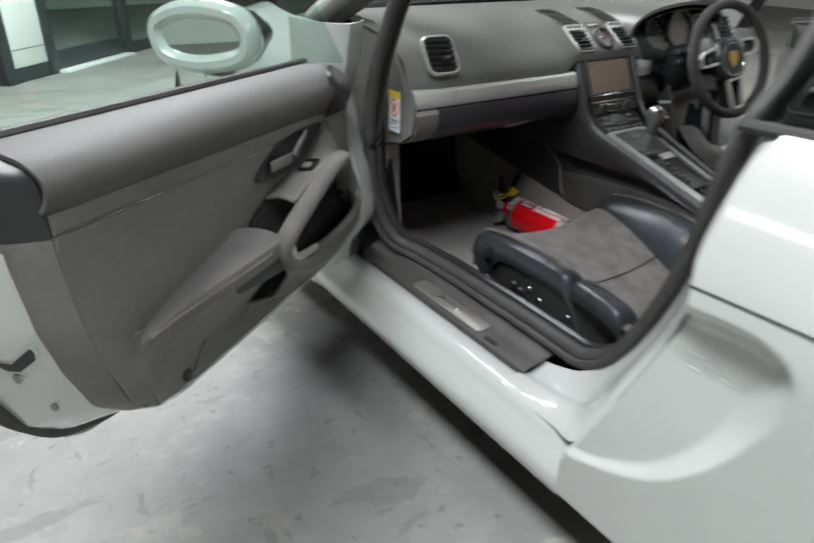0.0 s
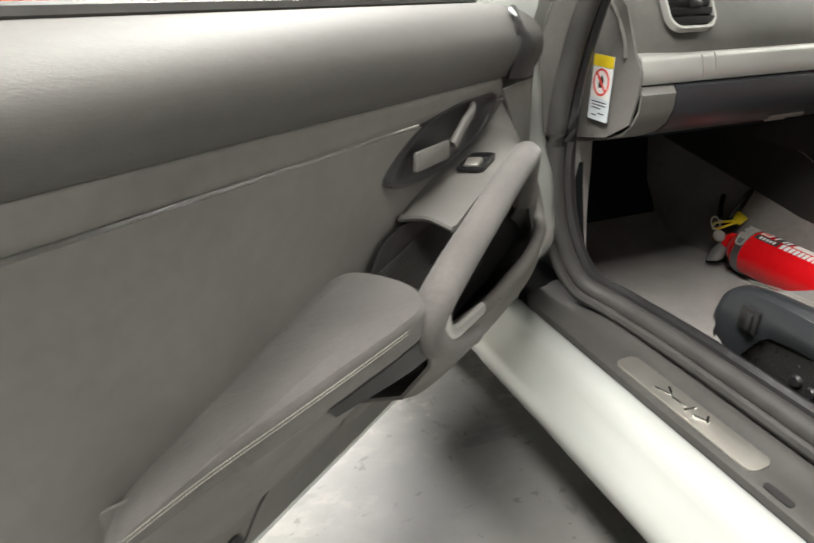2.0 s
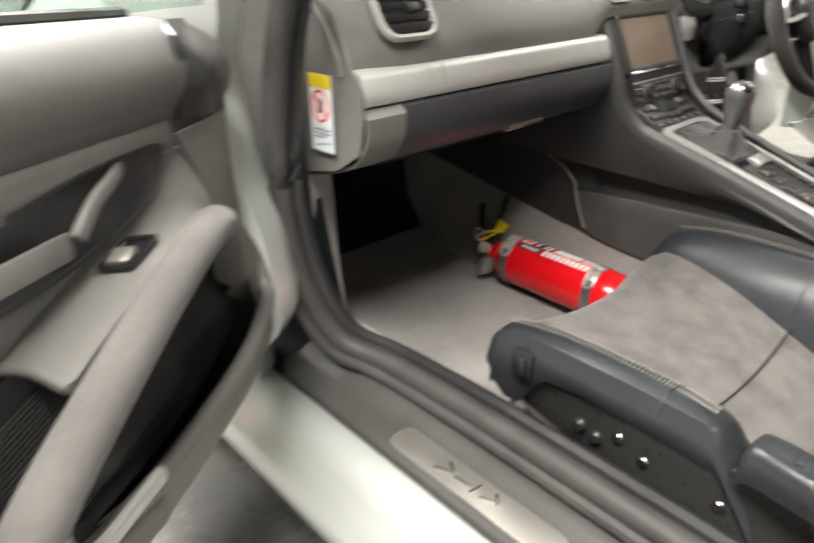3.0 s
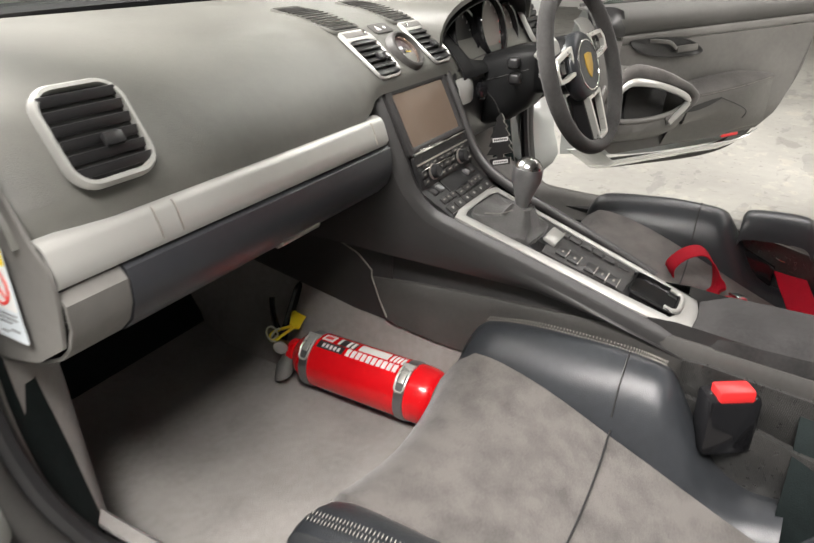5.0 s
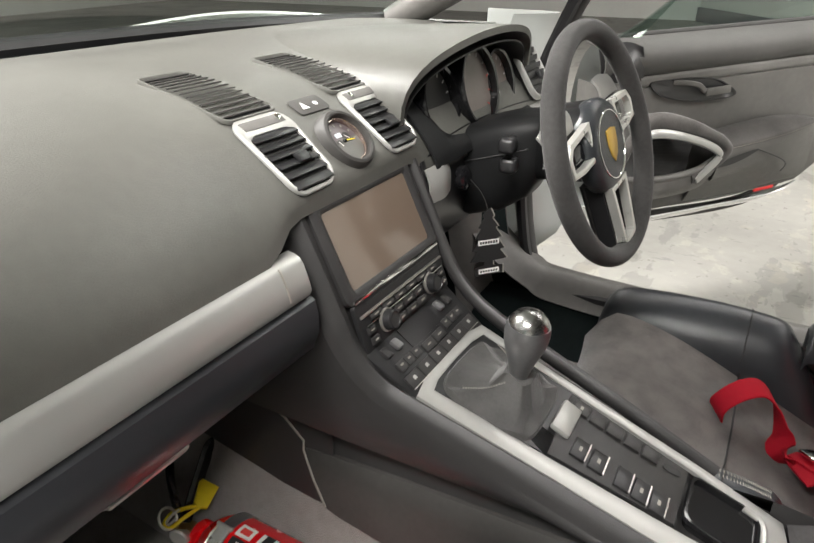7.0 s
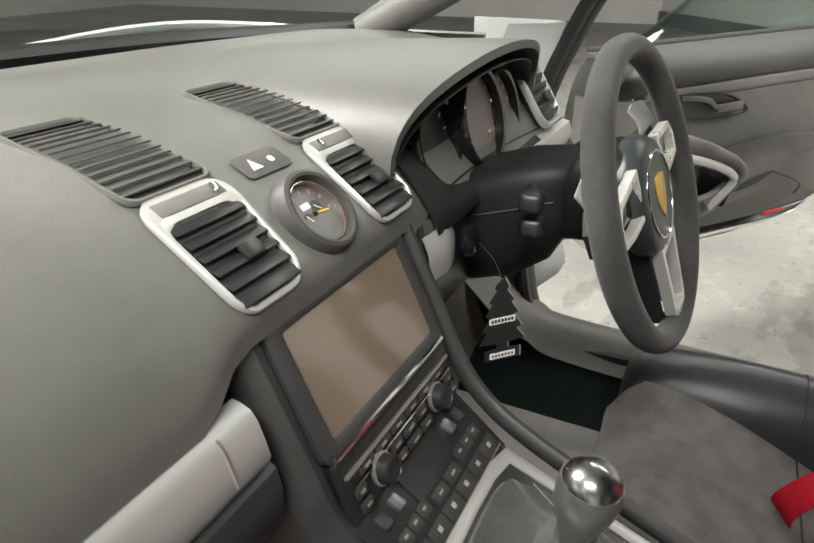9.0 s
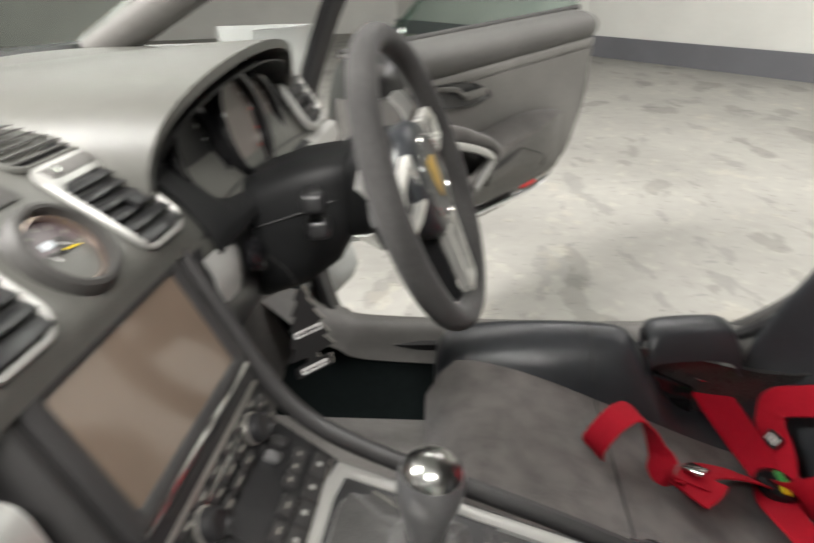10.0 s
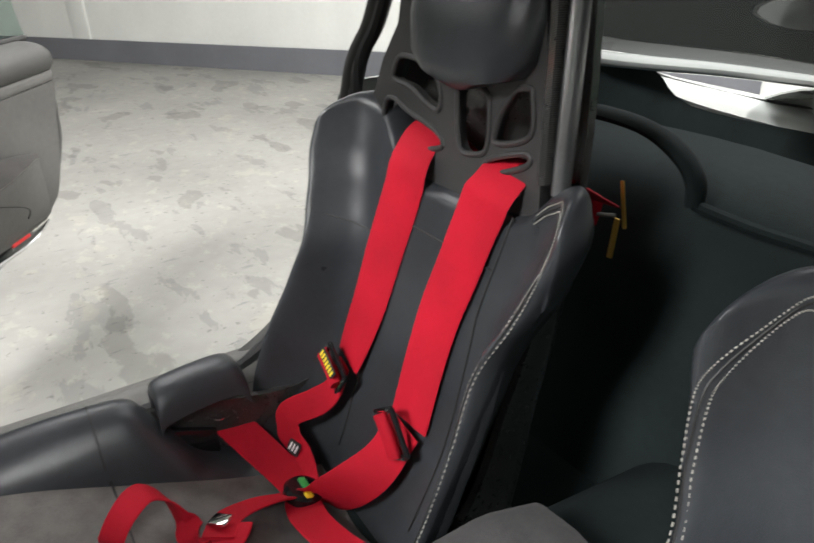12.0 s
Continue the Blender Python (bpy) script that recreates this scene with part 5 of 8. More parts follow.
part("knob_collar", lathe([(0.0118, -0.002), (0.0130, 0.0), (0.0130, 0.003), (0.0118, 0.005)], 24, lever_m), M_SATIN, console)
# armrest box
arm = []
for k in range(18):
    y = -0.437 - 0.36 * k / 17
    e = min(1, max(0, (k + 0.25) / 2.2), (17.6 - k) / 4)
    arm.append([(0.006 + 0.078 * c * (0.8 + 0.2 * e), y - 0.006 * (1 - abs(c)), 0.40 + (0.032 + 0.022 * s_) * (0.6 + 0.4 * e) + 0.006) for c, s_ in ((-1, -1.5), (-1, -0.4), (-0.93, 0.3), (-0.75, 0.62), (0, 0.75), (0.75, 0.62), (0.93, 0.3), (1, -0.4), (1, -1.5))])
part("console_armrest", sheet([[(p[0], p[1], p[2]) for p in r] for r in arm]), M_BLACKSUEDE, console, "black suede console armrest")
part("armrest_base", box((0.15, 0.34, 0.09), pose(0.004, -0.61, 0.345), 0.015), M_LINING_SHADE, console)

part("stack_rail", tube(crv([(0.124, 0.078, 0.765), (0.124, 0.046, 0.700), (0.122, 0.012, 0.630), (0.118, -0.022, 0.588), (0.112, -0.070, 0.560), (0.105, -0.15, 0.529), (0.098, -0.25, 0.492), (0.088, -0.36, 0.448)], 50), 0.008, 10, flat=1.3), M_CONSOLE, console)

# screen and controls on the stack
stack = axes((0.008, 0.0475, 0.6965), (1, 0, 0), V(0, 0.042, 0.088))
part("screen_bezel", ring(rounded(0.206, 0.118, 0.010), rounded(0.172, 0.090, 0.004), 0.010, stack @ pose(0, 0.004, 0), 0.003), M_CONSOLE, console)
part("touchscreen", prism(rounded(0.176, 0.094, 0.004), 0.006, stack @ pose(0, 0.004, 0)), M_SCREEN, console, "dark touchscreen, warm reflections put into its glass colour")
part("chrome_strip", box((0.192, 0.006, 0.006), stack @ pose(0.0, -0.052, 0.008), 0.002), M_CHROME, console)
part("disc_slot", box((0.150, 0.004, 0.002), stack @ pose(0.0, -0.061, 0.0075)), M_INK, console)
part("radio_panel", prism(rounded(0.196, 0.060, 0.006), 0.006, stack @ pose(0.0, -0.083, -0.002, 8, 0, 0), 0.001), M_BLACK, console)
part("chrome_strip", box((0.186, 0.003, 0.004), stack @ pose(0.0, -0.0705, 0.007), 0.001), M_ALU, console)
part("chrome_strip", box((0.176, 0.0022, 0.003), stack @ pose(0.0, -0.0822, 0.0068), 0.0008), M_CHROME, console)
for kx in (-0.052, 0.052):
    part("rotary_knob", lathe([(0.0125, 0), (0.0125, 0.004), (0.0115, 0.013), (0.0095, 0.0145), (0.009, 0.0135), (0.001, 0.0135)], 24, stack @ pose(kx, -0.091, 0.004, 8, 0, 0)), M_BLACK, console, "black rotary knob with a metal rim")
    part("knob_rim", lathe([(0.0128, 0.0), (0.0140, 0.001), (0.0140, 0.0035), (0.0126, 0.0045)], 24, stack @ pose(kx, -0.091, 0.004, 8, 0, 0)), M_ALU, console)
for k in range(6):
    part("radio_button", box((0.023, 0.0065, 0.003), stack @ pose(-0.066 + 0.0264 * k, -0.0765, 0.0065), 0.001), M_CONSOLE, console)
    part("button_mark", box((0.008, 0.0016, 0.0004), stack @ pose(-0.066 + 0.0264 * k, -0.0765, 0.0082)), M_STITCH, console)
for kx, ky, w in ((-0.024, -0.089, 0.018), (0.0, -0.089, 0.022), (0.024, -0.089, 0.018), (-0.024, -0.101, 0.018), (0.0, -0.101, 0.022), (0.024, -0.101, 0.018), (-0.082, -0.089, 0.014), (-0.082, -0.101, 0.014), (0.082, -0.089, 0.014), (0.082, -0.101, 0.014)):
    part("radio_button", box((w, 0.0085, 0.004), stack @ pose(kx, ky, 0.0055, 8, 0, 0), 0.0012), M_CONSOLE, console)
    part("button_mark", box((w * 0.45, 0.0018, 0.0004), stack @ pose(kx, ky, 0.0078, 8, 0, 0)), M_STITCH, console)
clim = axes((0.004, -0.030, 0.571), (1, 0, 0), V(0, 0.8, 0.55))
part("climate_panel", prism([(-0.098, 0.044), (0.098, 0.044), (0.090, -0.030), (-0.090, -0.030)], 0.004, clim, 0.001), M_BLACK, console)
part("climate_display", prism(rounded(0.070, 0.030, 0.003), 0.0024, clim @ pose(0, 0.024, 0.003)), M_BLACK, console)
for sx in (-1, 1):
    part("climate_rocker", box((0.012, 0.015, 0.007), clim @ pose(sx * 0.052, 0.026, 0.006, -14, 0, 0), 0.003), M_KNOB, console, "dark satin temperature rocker")
    part("climate_rocker", box((0.012, 0.015, 0.006), clim @ pose(sx * 0.073, 0.026, 0.005, -14, 0, 0), 0.003), M_CONSOLE, console)
    for kx in (0.038, 0.054, 0.070):
        part("climate_button", box((0.0145, 0.012, 0.004), clim @ pose(sx * kx, 0.004, 0.005), 0.001), M_CONSOLE, console)
        part("button_mark", box((0.005, 0.0022, 0.0005), clim @ pose(sx * kx, 0.005, 0.0072)), M_STITCH, console)
for k in range(6):
    part("climate_button", box((0.0265, 0.016, 0.004), clim @ pose(-0.0700 + 0.028 * k, -0.016, 0.005), 0.001), M_CONSOLE, console)
    part("button_rim", box((0.0265, 0.0010, 0.0006), clim @ pose(-0.0700 + 0.028 * k, -0.0243, 0.0068)), M_ALU, console)
    part("button_mark", box((0.005, 0.0045, 0.0005), clim @ pose(-0.0700 + 0.028 * k, -0.015, 0.0072)), M_SILVER, console)
for kx in (-0.013, 0.013):
    part("climate_button", box((0.022, 0.012, 0.004), clim @ pose(kx, 0.000, 0.005), 0.001), M_CONSOLE, console)
    part("button_mark", box((0.007, 0.0018, 0.0005), clim @ pose(kx, 0.000, 0.0072)), M_STITCH, console)

# ---- dashboard ----
base_prof = [(0.60, 0.862), (0.46, 0.872), (0.32, 0.868), (0.21, 0.853), (0.135, 0.825), (0.088, 0.785), (0.062, 0.748), (0.054, 0.722)]
mid_prof = [(0.60, 0.862), (0.46, 0.872), (0.32, 0.869), (0.21, 0.858), (0.143, 0.836), (0.100, 0.807), (0.066, 0.776), (0.062, 0.750)]
rows = []
for i in range(72):
    x = -0.705 + 1.41 * i / 71
    m = crv1([(-0.17, 0), (-0.115, 1), (0.115, 1), (0.17, 0)], x)
    ex = max(0, (abs(x) - 0.60) / 0.105)
    ctrl = [V(x, (1 - m) * a + m * c - 0.10 * ex**2 * (1 if a > 0.4 else 0) + 0.02 * ex**2 * (1 if a < 0.2 else 0), (1 - m) * b + m * d - 0.006 * ex**2) for (a, b), (c, d) in zip(base_prof, mid_prof)]
    rows.append(crv(ctrl, 30))
dash = part("dashboard", thick(sheet(rows), 0.004), M_DASH, car, "charcoal leather-grained dashboard")
# passenger side: silver trim, glovebox face, underside, end
def band(profile, x0, x1, n=24):
    return sheet([[(x, y, z) for y, z in profile] for x in (x0 + (x1 - x0) * k / (n - 1) for k in range(n))])
part("silver_trim", thick(band([(0.064, 0.7235), (0.056, 0.7225), (0.049, 0.7195), (0.0445, 0.713), (0.040, 0.700), (0.0365, 0.687), (0.039, 0.680), (0.046, 0.677), (0.06, 0.677)], -0.694, -0.132), 0.003), M_SILVER, dash, "satin silver dashboard trim strip")
for jx in (-0.575, -0.548, -0.165):
    part("trim_joint", tube([(jx, 0.0485, 0.7200), (jx, 0.0440, 0.713), (jx, 0.0395, 0.700), (jx, 0.036, 0.687)], 0.0012, 6), M_ALU, dash)
part("glovebox_lid", thick(band([(0.062, 0.6755), (0.047, 0.6750), (0.0400, 0.6705), (0.0370, 0.656), (0.0378, 0.637), (0.0465, 0.616), (0.064, 0.600), (0.10, 0.585), (0.16, 0.568), (0.26, 0.55), (0.50, 0.56)], -0.625, -0.128), 0.004), M_GLOVE, dash, "dark grey glovebox lid")
part("dash_end_lower", thick(band([(0.062, 0.675), (0.044, 0.673), (0.036, 0.664), (0.037, 0.640), (0.047, 0.618), (0.065, 0.601), (0.10, 0.585), (0.16, 0.568), (0.26, 0.55), (0.50, 0.56)], -0.695, -0.628, 5), 0.004), M_PLASTIC, dash)
part("glovebox_handle", join(box((0.085, 0.012, 0.010), pose(-0.335, 0.060, 0.600, 35, 0, 0), 0.004), box((0.05, 0.02, 0.004), pose(-0.35, 0.075, 0.594, 20, 0, 0), 0.001)), M_ALU, dash, "metal glovebox handle")
for sx in (-1, 1):
    part("dash_side", thick(sheet([[(sx * 0.700, y, z) for y, z in r] for r in (((0.054, 0.722), (0.036, 0.70), (0.036, 0.668), (0.047, 0.618), (0.10, 0.585), (0.26, 0.55)), ((0.09, 0.79), (0.09, 0.74), (0.10, 0.69), (0.12, 0.64), (0.15, 0.60), (0.28, 0.56)), ((0.16, 0.83), (0.16, 0.78), (0.17, 0.72), (0.18, 0.66), (0.20, 0.62), (0.30, 0.57)), ((0.34, 0.865), (0.34, 0.80), (0.34, 0.74), (0.34, 0.68), (0.34, 0.64), (0.34, 0.58)))]), 0.004), M_PLASTIC, dash)
# warning sticker on the dash end
stk = axes((-0.7055, 0.118, 0.663), (0, -1, 0.0), V(0, 0.28, 0.92))
sticker = part("warning_sticker", prism(rounded(0.050, 0.104, 0.003), 0.0008, stk), M_STICKER, dash, "pale airbag warning sticker with a yellow head")
part("sticker_head", prism(rounded(0.050, 0.018, 0.002), 0.0004, stk @ pose(0, 0.043, 0.0009)), M_YELLOW, sticker)
part("sticker_field", prism(rounded(0.046, 0.048, 0.002), 0.0004, stk @ pose(0, 0.008, 0.0009)), M_LABEL, sticker)
ca = [(math.cos(2 * math.pi * k / 28), math.sin(2 * math.pi * k / 28)) for k in range(28)]
part("prohibition_ring", ring([(0.020 * a, 0.022 * b) for a, b in ca], [(0.0165 * a, 0.0185 * b) for a, b in ca], 0.0006, stk @ pose(0, 0.010, 0.0013), 0.0001), M_REDINK, sticker)
part("prohibition_bar", box((0.0035, 0.038, 0.0006), stk @ pose(0, 0.010, 0.0016, 0, 0, 42)), M_REDINK, sticker)
for k, (a, b, w) in enumerate(((0.0, -0.022, 0.036), (0.0, -0.027, 0.034), (-0.006, -0.032, 0.024), (0.008, -0.040, 0.016), (-0.010, -0.044, 0.012))):
    part("text_bar", box((w, 0.0016, 0.0003), stk @ pose(a, b, 0.001)), M_INK, sticker)
part("sticker_glyph", prism([(-0.006, -0.010), (0.004, -0.008), (0.006, 0.004), (0.0, 0.012), (-0.005, 0.004)], 0.0003, stk @ pose(0, 0.010, 0.0013)), M_INK, sticker)


# air vents: a long grille in the dash top joined to a framed outlet in front
vent_line = crv([V(0, 0.270, 0.8655), V(0, 0.21, 0.8590), V(0, 0.143, 0.8370), V(0, 0.100, 0.8080), V(0, 0.066, 0.7770), V(0, 0.061, 0.745)], 121)


def on_dash(cx, u, v, h):
    """A point on the dash's middle: u across from cx, v metres along it from the back of the grille, h out of it."""
    d, i = v, 0
    while i < 119 and d > (vent_line[i + 1] - vent_line[i]).length:
        d -= (vent_line[i + 1] - vent_line[i]).length
        i += 1
    t = (vent_line[i + 1] - vent_line[i]).normalized()
    nrm = V(0, t.z, -t.y)
    if nrm.z < 0:
        nrm = -nrm
    p = vent_line[i] + t * d + nrm * h
    return V(cx + u * lin1([(0, 0.86), (0.13, 1.0), (0.16, 1.0), (0.235, 0.88)], v), p.y, p.z)


def make_vent(cx, sx):
    def bend(bm):
        for v in bm.verts:
            v.co = on_dash(cx, v.co.x, v.co.y, v.co.z)
        bmesh.ops.recalc_face_normals(bm, faces=bm.faces)
        return bm

    outer = [(x, y) for x, y in rounded(0.082, 0.104, 0.020, 7, cy=0.184)]
    inner = [(x, y) for x, y in rounded(0.069, 0.074, 0.014, 7, cy=0.194)]
    vent = part("air_vent", bend(ring(outer, inner, 0.0042, pose(0, 0, 0.0003), 0.002)), M_SILVER, dash, "silver-framed black air vent")
    part("vent_cavity", bend(prism(rounded(0.071, 0.076, 0.014, cy=0.194), 0.0006, pose(0, 0, 0.0006))), M_INK, vent)
    part("vent_top_bar", bend(box((0.062, 0.012, 0.0024), pose(0, 0.146, 0.0040), 0.001)), M_PLASTIC, vent)
    part("vent_wheel", bend(lathe([(0.004, 0), (0.004, 0.003), (0.002, 0.004)], 12, pose(-0.022 * sx, 0.146, 0.0048))), M_CHROME, vent)
    for k in range(6):
        part("slat", bend(box((0.068, 0.0095, 0.0020), pose(0, 0.1640 + 0.0122 * k, 0.0030, 22, 0, 0), 0.0008)), M_BLACK, vent)
    part("vent_tab", bend(box((0.020, 0.013, 0.005), pose(0.006, 0.199, 0.0065), 0.002)), M_BLACK, vent)
    part("grille_frame", bend(ring(rounded(0.081, 0.140, 0.012, 7, cy=0.064), rounded(0.074, 0.130, 0.009, 7, cy=0.065), 0.0042, pose(0, 0, 0.0), 0.002)), M_DASH, vent)
    part("grille_well", bend(prism(rounded(0.075, 0.131, 0.009, 7, cy=0.065), 0.0006, pose(0, 0, 0.0006))), M_INK, vent)
    for k in range(13):
        part("grille_slat", bend(box((0.073, 0.0042, 0.0016), pose(0, 0.0075 + 0.0096 * k, 0.0022, 30, 0, 0), 0.0005)), M_TREAD, vent)
    return vent


make_vent(-0.080, -1)
make_vent(0.100, 1)


def side_vent(sx):
    mid = axes((sx * 0.597, 0.079, 0.797), (1, 0, 0), V(0, 0.050, 0.080))
    vent = part("air_vent", ring(rounded(0.098, 0.104, 0.026, 7), rounded(0.084, 0.088, 0.020, 7), 0.010, mid @ pose(0, 0, -0.003), 0.004), M_SILVER, dash, "silver-framed black side air vent")
    part("vent_cavity", prism(rounded(0.086, 0.090, 0.020, 7), 0.001, mid @ pose(0, 0, -0.0015)), M_INK, vent)
    for k in range(6):
        part("slat", box((0.083, 0.010, 0.0025), mid @ pose(0, -0.036 + 0.0144 * k, 0.005, 26, 0, 0), 0.001), M_BLACK, vent)
    part("vent_tab", box((0.022, 0.014, 0.008), mid @ pose(0.008, -0.012, 0.010), 0.003), M_BLACK, vent)


side_vent(-1)
# central clock
ck = axes((0.010, 0.088, 0.800), (1, 0, 0), V(0, 0.046, 0.050)) @ Matrix.Scale(0.78, 4)
clock = part("dash_clock", lathe([(0.049, -0.01), (0.048, 0.004), (0.045, 0.011), (0.041, 0.013), (0.038, 0.012), (0.0365, 0.006), (0.0362, -0.004)], 40, ck), M_TREAD, dash, "round chronometer sunk in a black rim")
part("clock_bezel", ring([(0.0362 * a, 0.0362 * b) for a, b in ca], [(0.0332 * a, 0.0332 * b) for a, b in ca], 0.0085, ck @ pose(0, 0, -0.0035), 0.002), M_ROSE, clock, "rose-tinted metal bezel")
part("clock_face", lathe([(0.0345, -0.006), (0.034, -0.0032), (0.001, -0.0030)], 36, ck), M_FACE, clock)
for k in range(12):
    a = math.pi / 6 * k
    part("hour_mark", box((0.0030, 0.0048, 0.0005), ck @ pose(0.0272 * math.sin(a), 0.0272 * math.cos(a), -0.0026, 0, 0, -math.degrees(a))), M_STITCH, clock)
for a, b, r_ in ((0.010, 0.005, 0.0085), (-0.011, -0.003, 0.0075), (0.002, -0.013, 0.0085)):
    part("sub_dial", lathe([(r_, -0.003), (r_, -0.0024), (r_ - 0.0012, -0.0022), (0.001, -0.0024)], 18, ck @ pose(a, b, 0)), M_TREAD, clock)
    part("sub_hand", box((0.0010, r_ * 1.2, 0.0004), ck @ pose(a, b, -0.0016, 0, 0, 40 + 900 * a)), M_LABEL, clock)
part("clock_window", prism(rounded(0.014, 0.007, 0.001), 0.0008, ck @ pose(-0.005, 0.011, -0.0030)), M_STICKER, clock)
part("clock_hand", box((0.022, 0.0018, 0.0006), ck @ pose(0.011, -0.001, -0.0008, 0, 0, -8)), M_YELLOW, clock)
part("clock_hub", lathe([(0.003, -0.002), (0.003, 0.0), (0.001, 0.0006)], 12, ck), M_GLOSS, clock)


def on_top(bm):
    for v in bm.verts:
        v.co = on_dash(0.010, v.co.x, v.co.y, v.co.z)
    bmesh.ops.recalc_face_normals(bm, faces=bm.faces)
    return bm


part("hazard_switch_panel", on_top(prism(rounded(0.054, 0.026, 0.005, cy=0.137), 0.0010, pose(0, 0, 0.0004), 0.0004)), M_CAP, dash)
part("hazard_triangle", on_top(prism([(-0.017, 0.143), (-0.005, 0.143), (-0.011, 0.131)], 0.0004, pose(0, 0, 0.0015))), M_LABEL, dash)
part("lock_mark", on_top(prism(rounded(0.006, 0.006, 0.002, cx=0.010, cy=0.138), 0.0004, pose(0, 0, 0.0015))), M_LABEL, dash)

# ---- driver side: hood, dials, column ----
arch = []
for i in range(14):
    y = 0.062 + 0.385 * i / 13
    f = i / 13
    row = []
    for k in range(26):
        a = math.pi * k / 25
        x = 0.352 - 0.222 * math.cos(a) * (1 + 0.05 * f)
        z = 0.788 + (0.098 - 0.024 * f**1.5) * math.sin(a) ** 0.62
        row.append((x, y + 0.02 * abs(math.cos(a)) ** 3 - 0.015 * math.sin(a), z))
    arch.append(row)
part("instrument_hood", thick(sheet(arch), -0.010), M_DASH, dash, "charcoal hood over the dials")
part("hood_lining", thick(sheet([[(0.352 + (x - 0.352) * 0.945, y + 0.006, z - 0.012 - 0.006 * (z < 0.80)) for x, y, z in row] for row in arch]), 0.002), M_INK, dash)
part("instrument_back", box((0.36, 0.012, 0.15), pose(0.352, 0.150, 0.768), 0.004), M_INK, dash)
for dx, r, y, z in ((0.358, 0.061, 0.076, 0.808), (0.464, 0.053, 0.086, 0.798), (0.250, 0.050, 0.088, 0.802)):
    dm = axes((dx, y, z), (1, 0, 0), V(0, 0.25, 1))
    dial = part("instrument_dial", lathe([(r + 0.002, -0.030), (r + 0.005, -0.002), (r + 0.002, 0.003), (r - 0.003, 0.002), (r - 0.004, -0.012)], 36, dm), M_GLOSS, dash, "round instrument in a black rim")
    # the left dial's face is coloured black for the shade under the hood
    part("dial_face", lathe([(r - 0.002, -0.013), (r - 0.003, -0.010), (0.001, -0.0095)], 36, dm), M_DIAL if dx > 0.3 else M_INK, dial)
    for k in range(11):
        a = radians(-130 + 26 * k)
        part("dial_mark", box((0.0018, 0.006, 0.0005), dm @ pose((r - 0.011) * math.sin(a), (r - 0.011) * math.cos(a), -0.009, 0, 0, -math.degrees(a))), M_REDINK if k > 7 and dx == 0.358 else M_LABEL, dial)
col = V(0.338, 0.0, 0.0)
shroud = []
for y, zc, rx, rz, low in ((0.10, 0.700, 0.060, 0.045, 0.03), (0.06, 0.712, 0.066, 0.052, 0.045), (0.01, 0.728, 0.064, 0.052, 0.045), (-0.03, 0.738, 0.058, 0.048, 0.03), (-0.045, 0.742, 0.050, 0.042, 0.012), (-0.055, 0.743, 0.056, 0.052, 0.0), (-0.085, 0.748, 0.058, 0.054, 0.0), (-0.105, 0.752, 0.052, 0.048, 0.0)):
    shroud.append([V(col.x + rx * math.copysign(abs(math.cos(a)) ** 0.55, math.cos(a)), y, zc + (rz if math.sin(a) > 0 else rz + low) * math.copysign(abs(math.sin(a)) ** 0.55, math.sin(a))) for a in (2 * math.pi * q / 36 for q in range(36))])
part("column_shroud", sheet(shroud, closed_v=True, cap=True), M_SHROUD, dash, "black steering column shroud")
part("column_seam", tube([p + V(0, -0.0006, 0) for p in (V(0.402, 0.05, 0.715), V(0.40, 0.0, 0.730), V(0.394, -0.035, 0.741))], 0.0014, 6), M_INK, dash)
part("column_seam", tube([V(0.272, 0.06, 0.712), V(0.274, 0.0, 0.730), V(0.282, -0.035, 0.741)], 0.0014, 6), M_INK, dash)
for zz, lx in ((0.752, 0.225), (0.722, 0.235)):
    part("stalk", join(tube(crv([(0.285, -0.01, zz), (0.25, -0.02, zz + 0.004), (lx, -0.026, zz + 0.008)], 10), 0.008, 10), box((0.030, 0.024, 0.022), pose(lx - 0.006, -0.028, zz + 0.009, 0, 6, 10), 0.007, 3)), M_BLACK, dash)
part("stalk", join(tube(crv([(0.39, -0.01, 0.745), (0.43, -0.02, 0.75), (0.455, -0.026, 0.756)], 10), 0.008, 10), box((0.036, 0.024, 0.022), pose(0.462, -0.028, 0.757, 0, -6, -10), 0.007, 3)), M_BLACK, dash)
part("column_surround", thick(skin([[(x, y, z) for y, z in row] for x, row in ((0.160, ((0.112, 0.818), (0.078, 0.785), (0.052, 0.750), (0.046, 0.732))), (0.205, ((0.112, 0.812), (0.078, 0.783), (0.052, 0.750), (0.046, 0.732))), (0.250, ((0.104, 0.768), (0.078, 0.762), (0.052, 0.746), (0.046, 0.732))), (0.40, ((0.100, 0.752), (0.075, 0.750), (0.054, 0.743), (0.046, 0.732))), (0.54, ((0.100, 0.756), (0.075, 0.752), (0.054, 0.744), (0.046, 0.732))))], 26, 14), 0.003), M_SHROUD, dash, "matt black panel round the steering column")
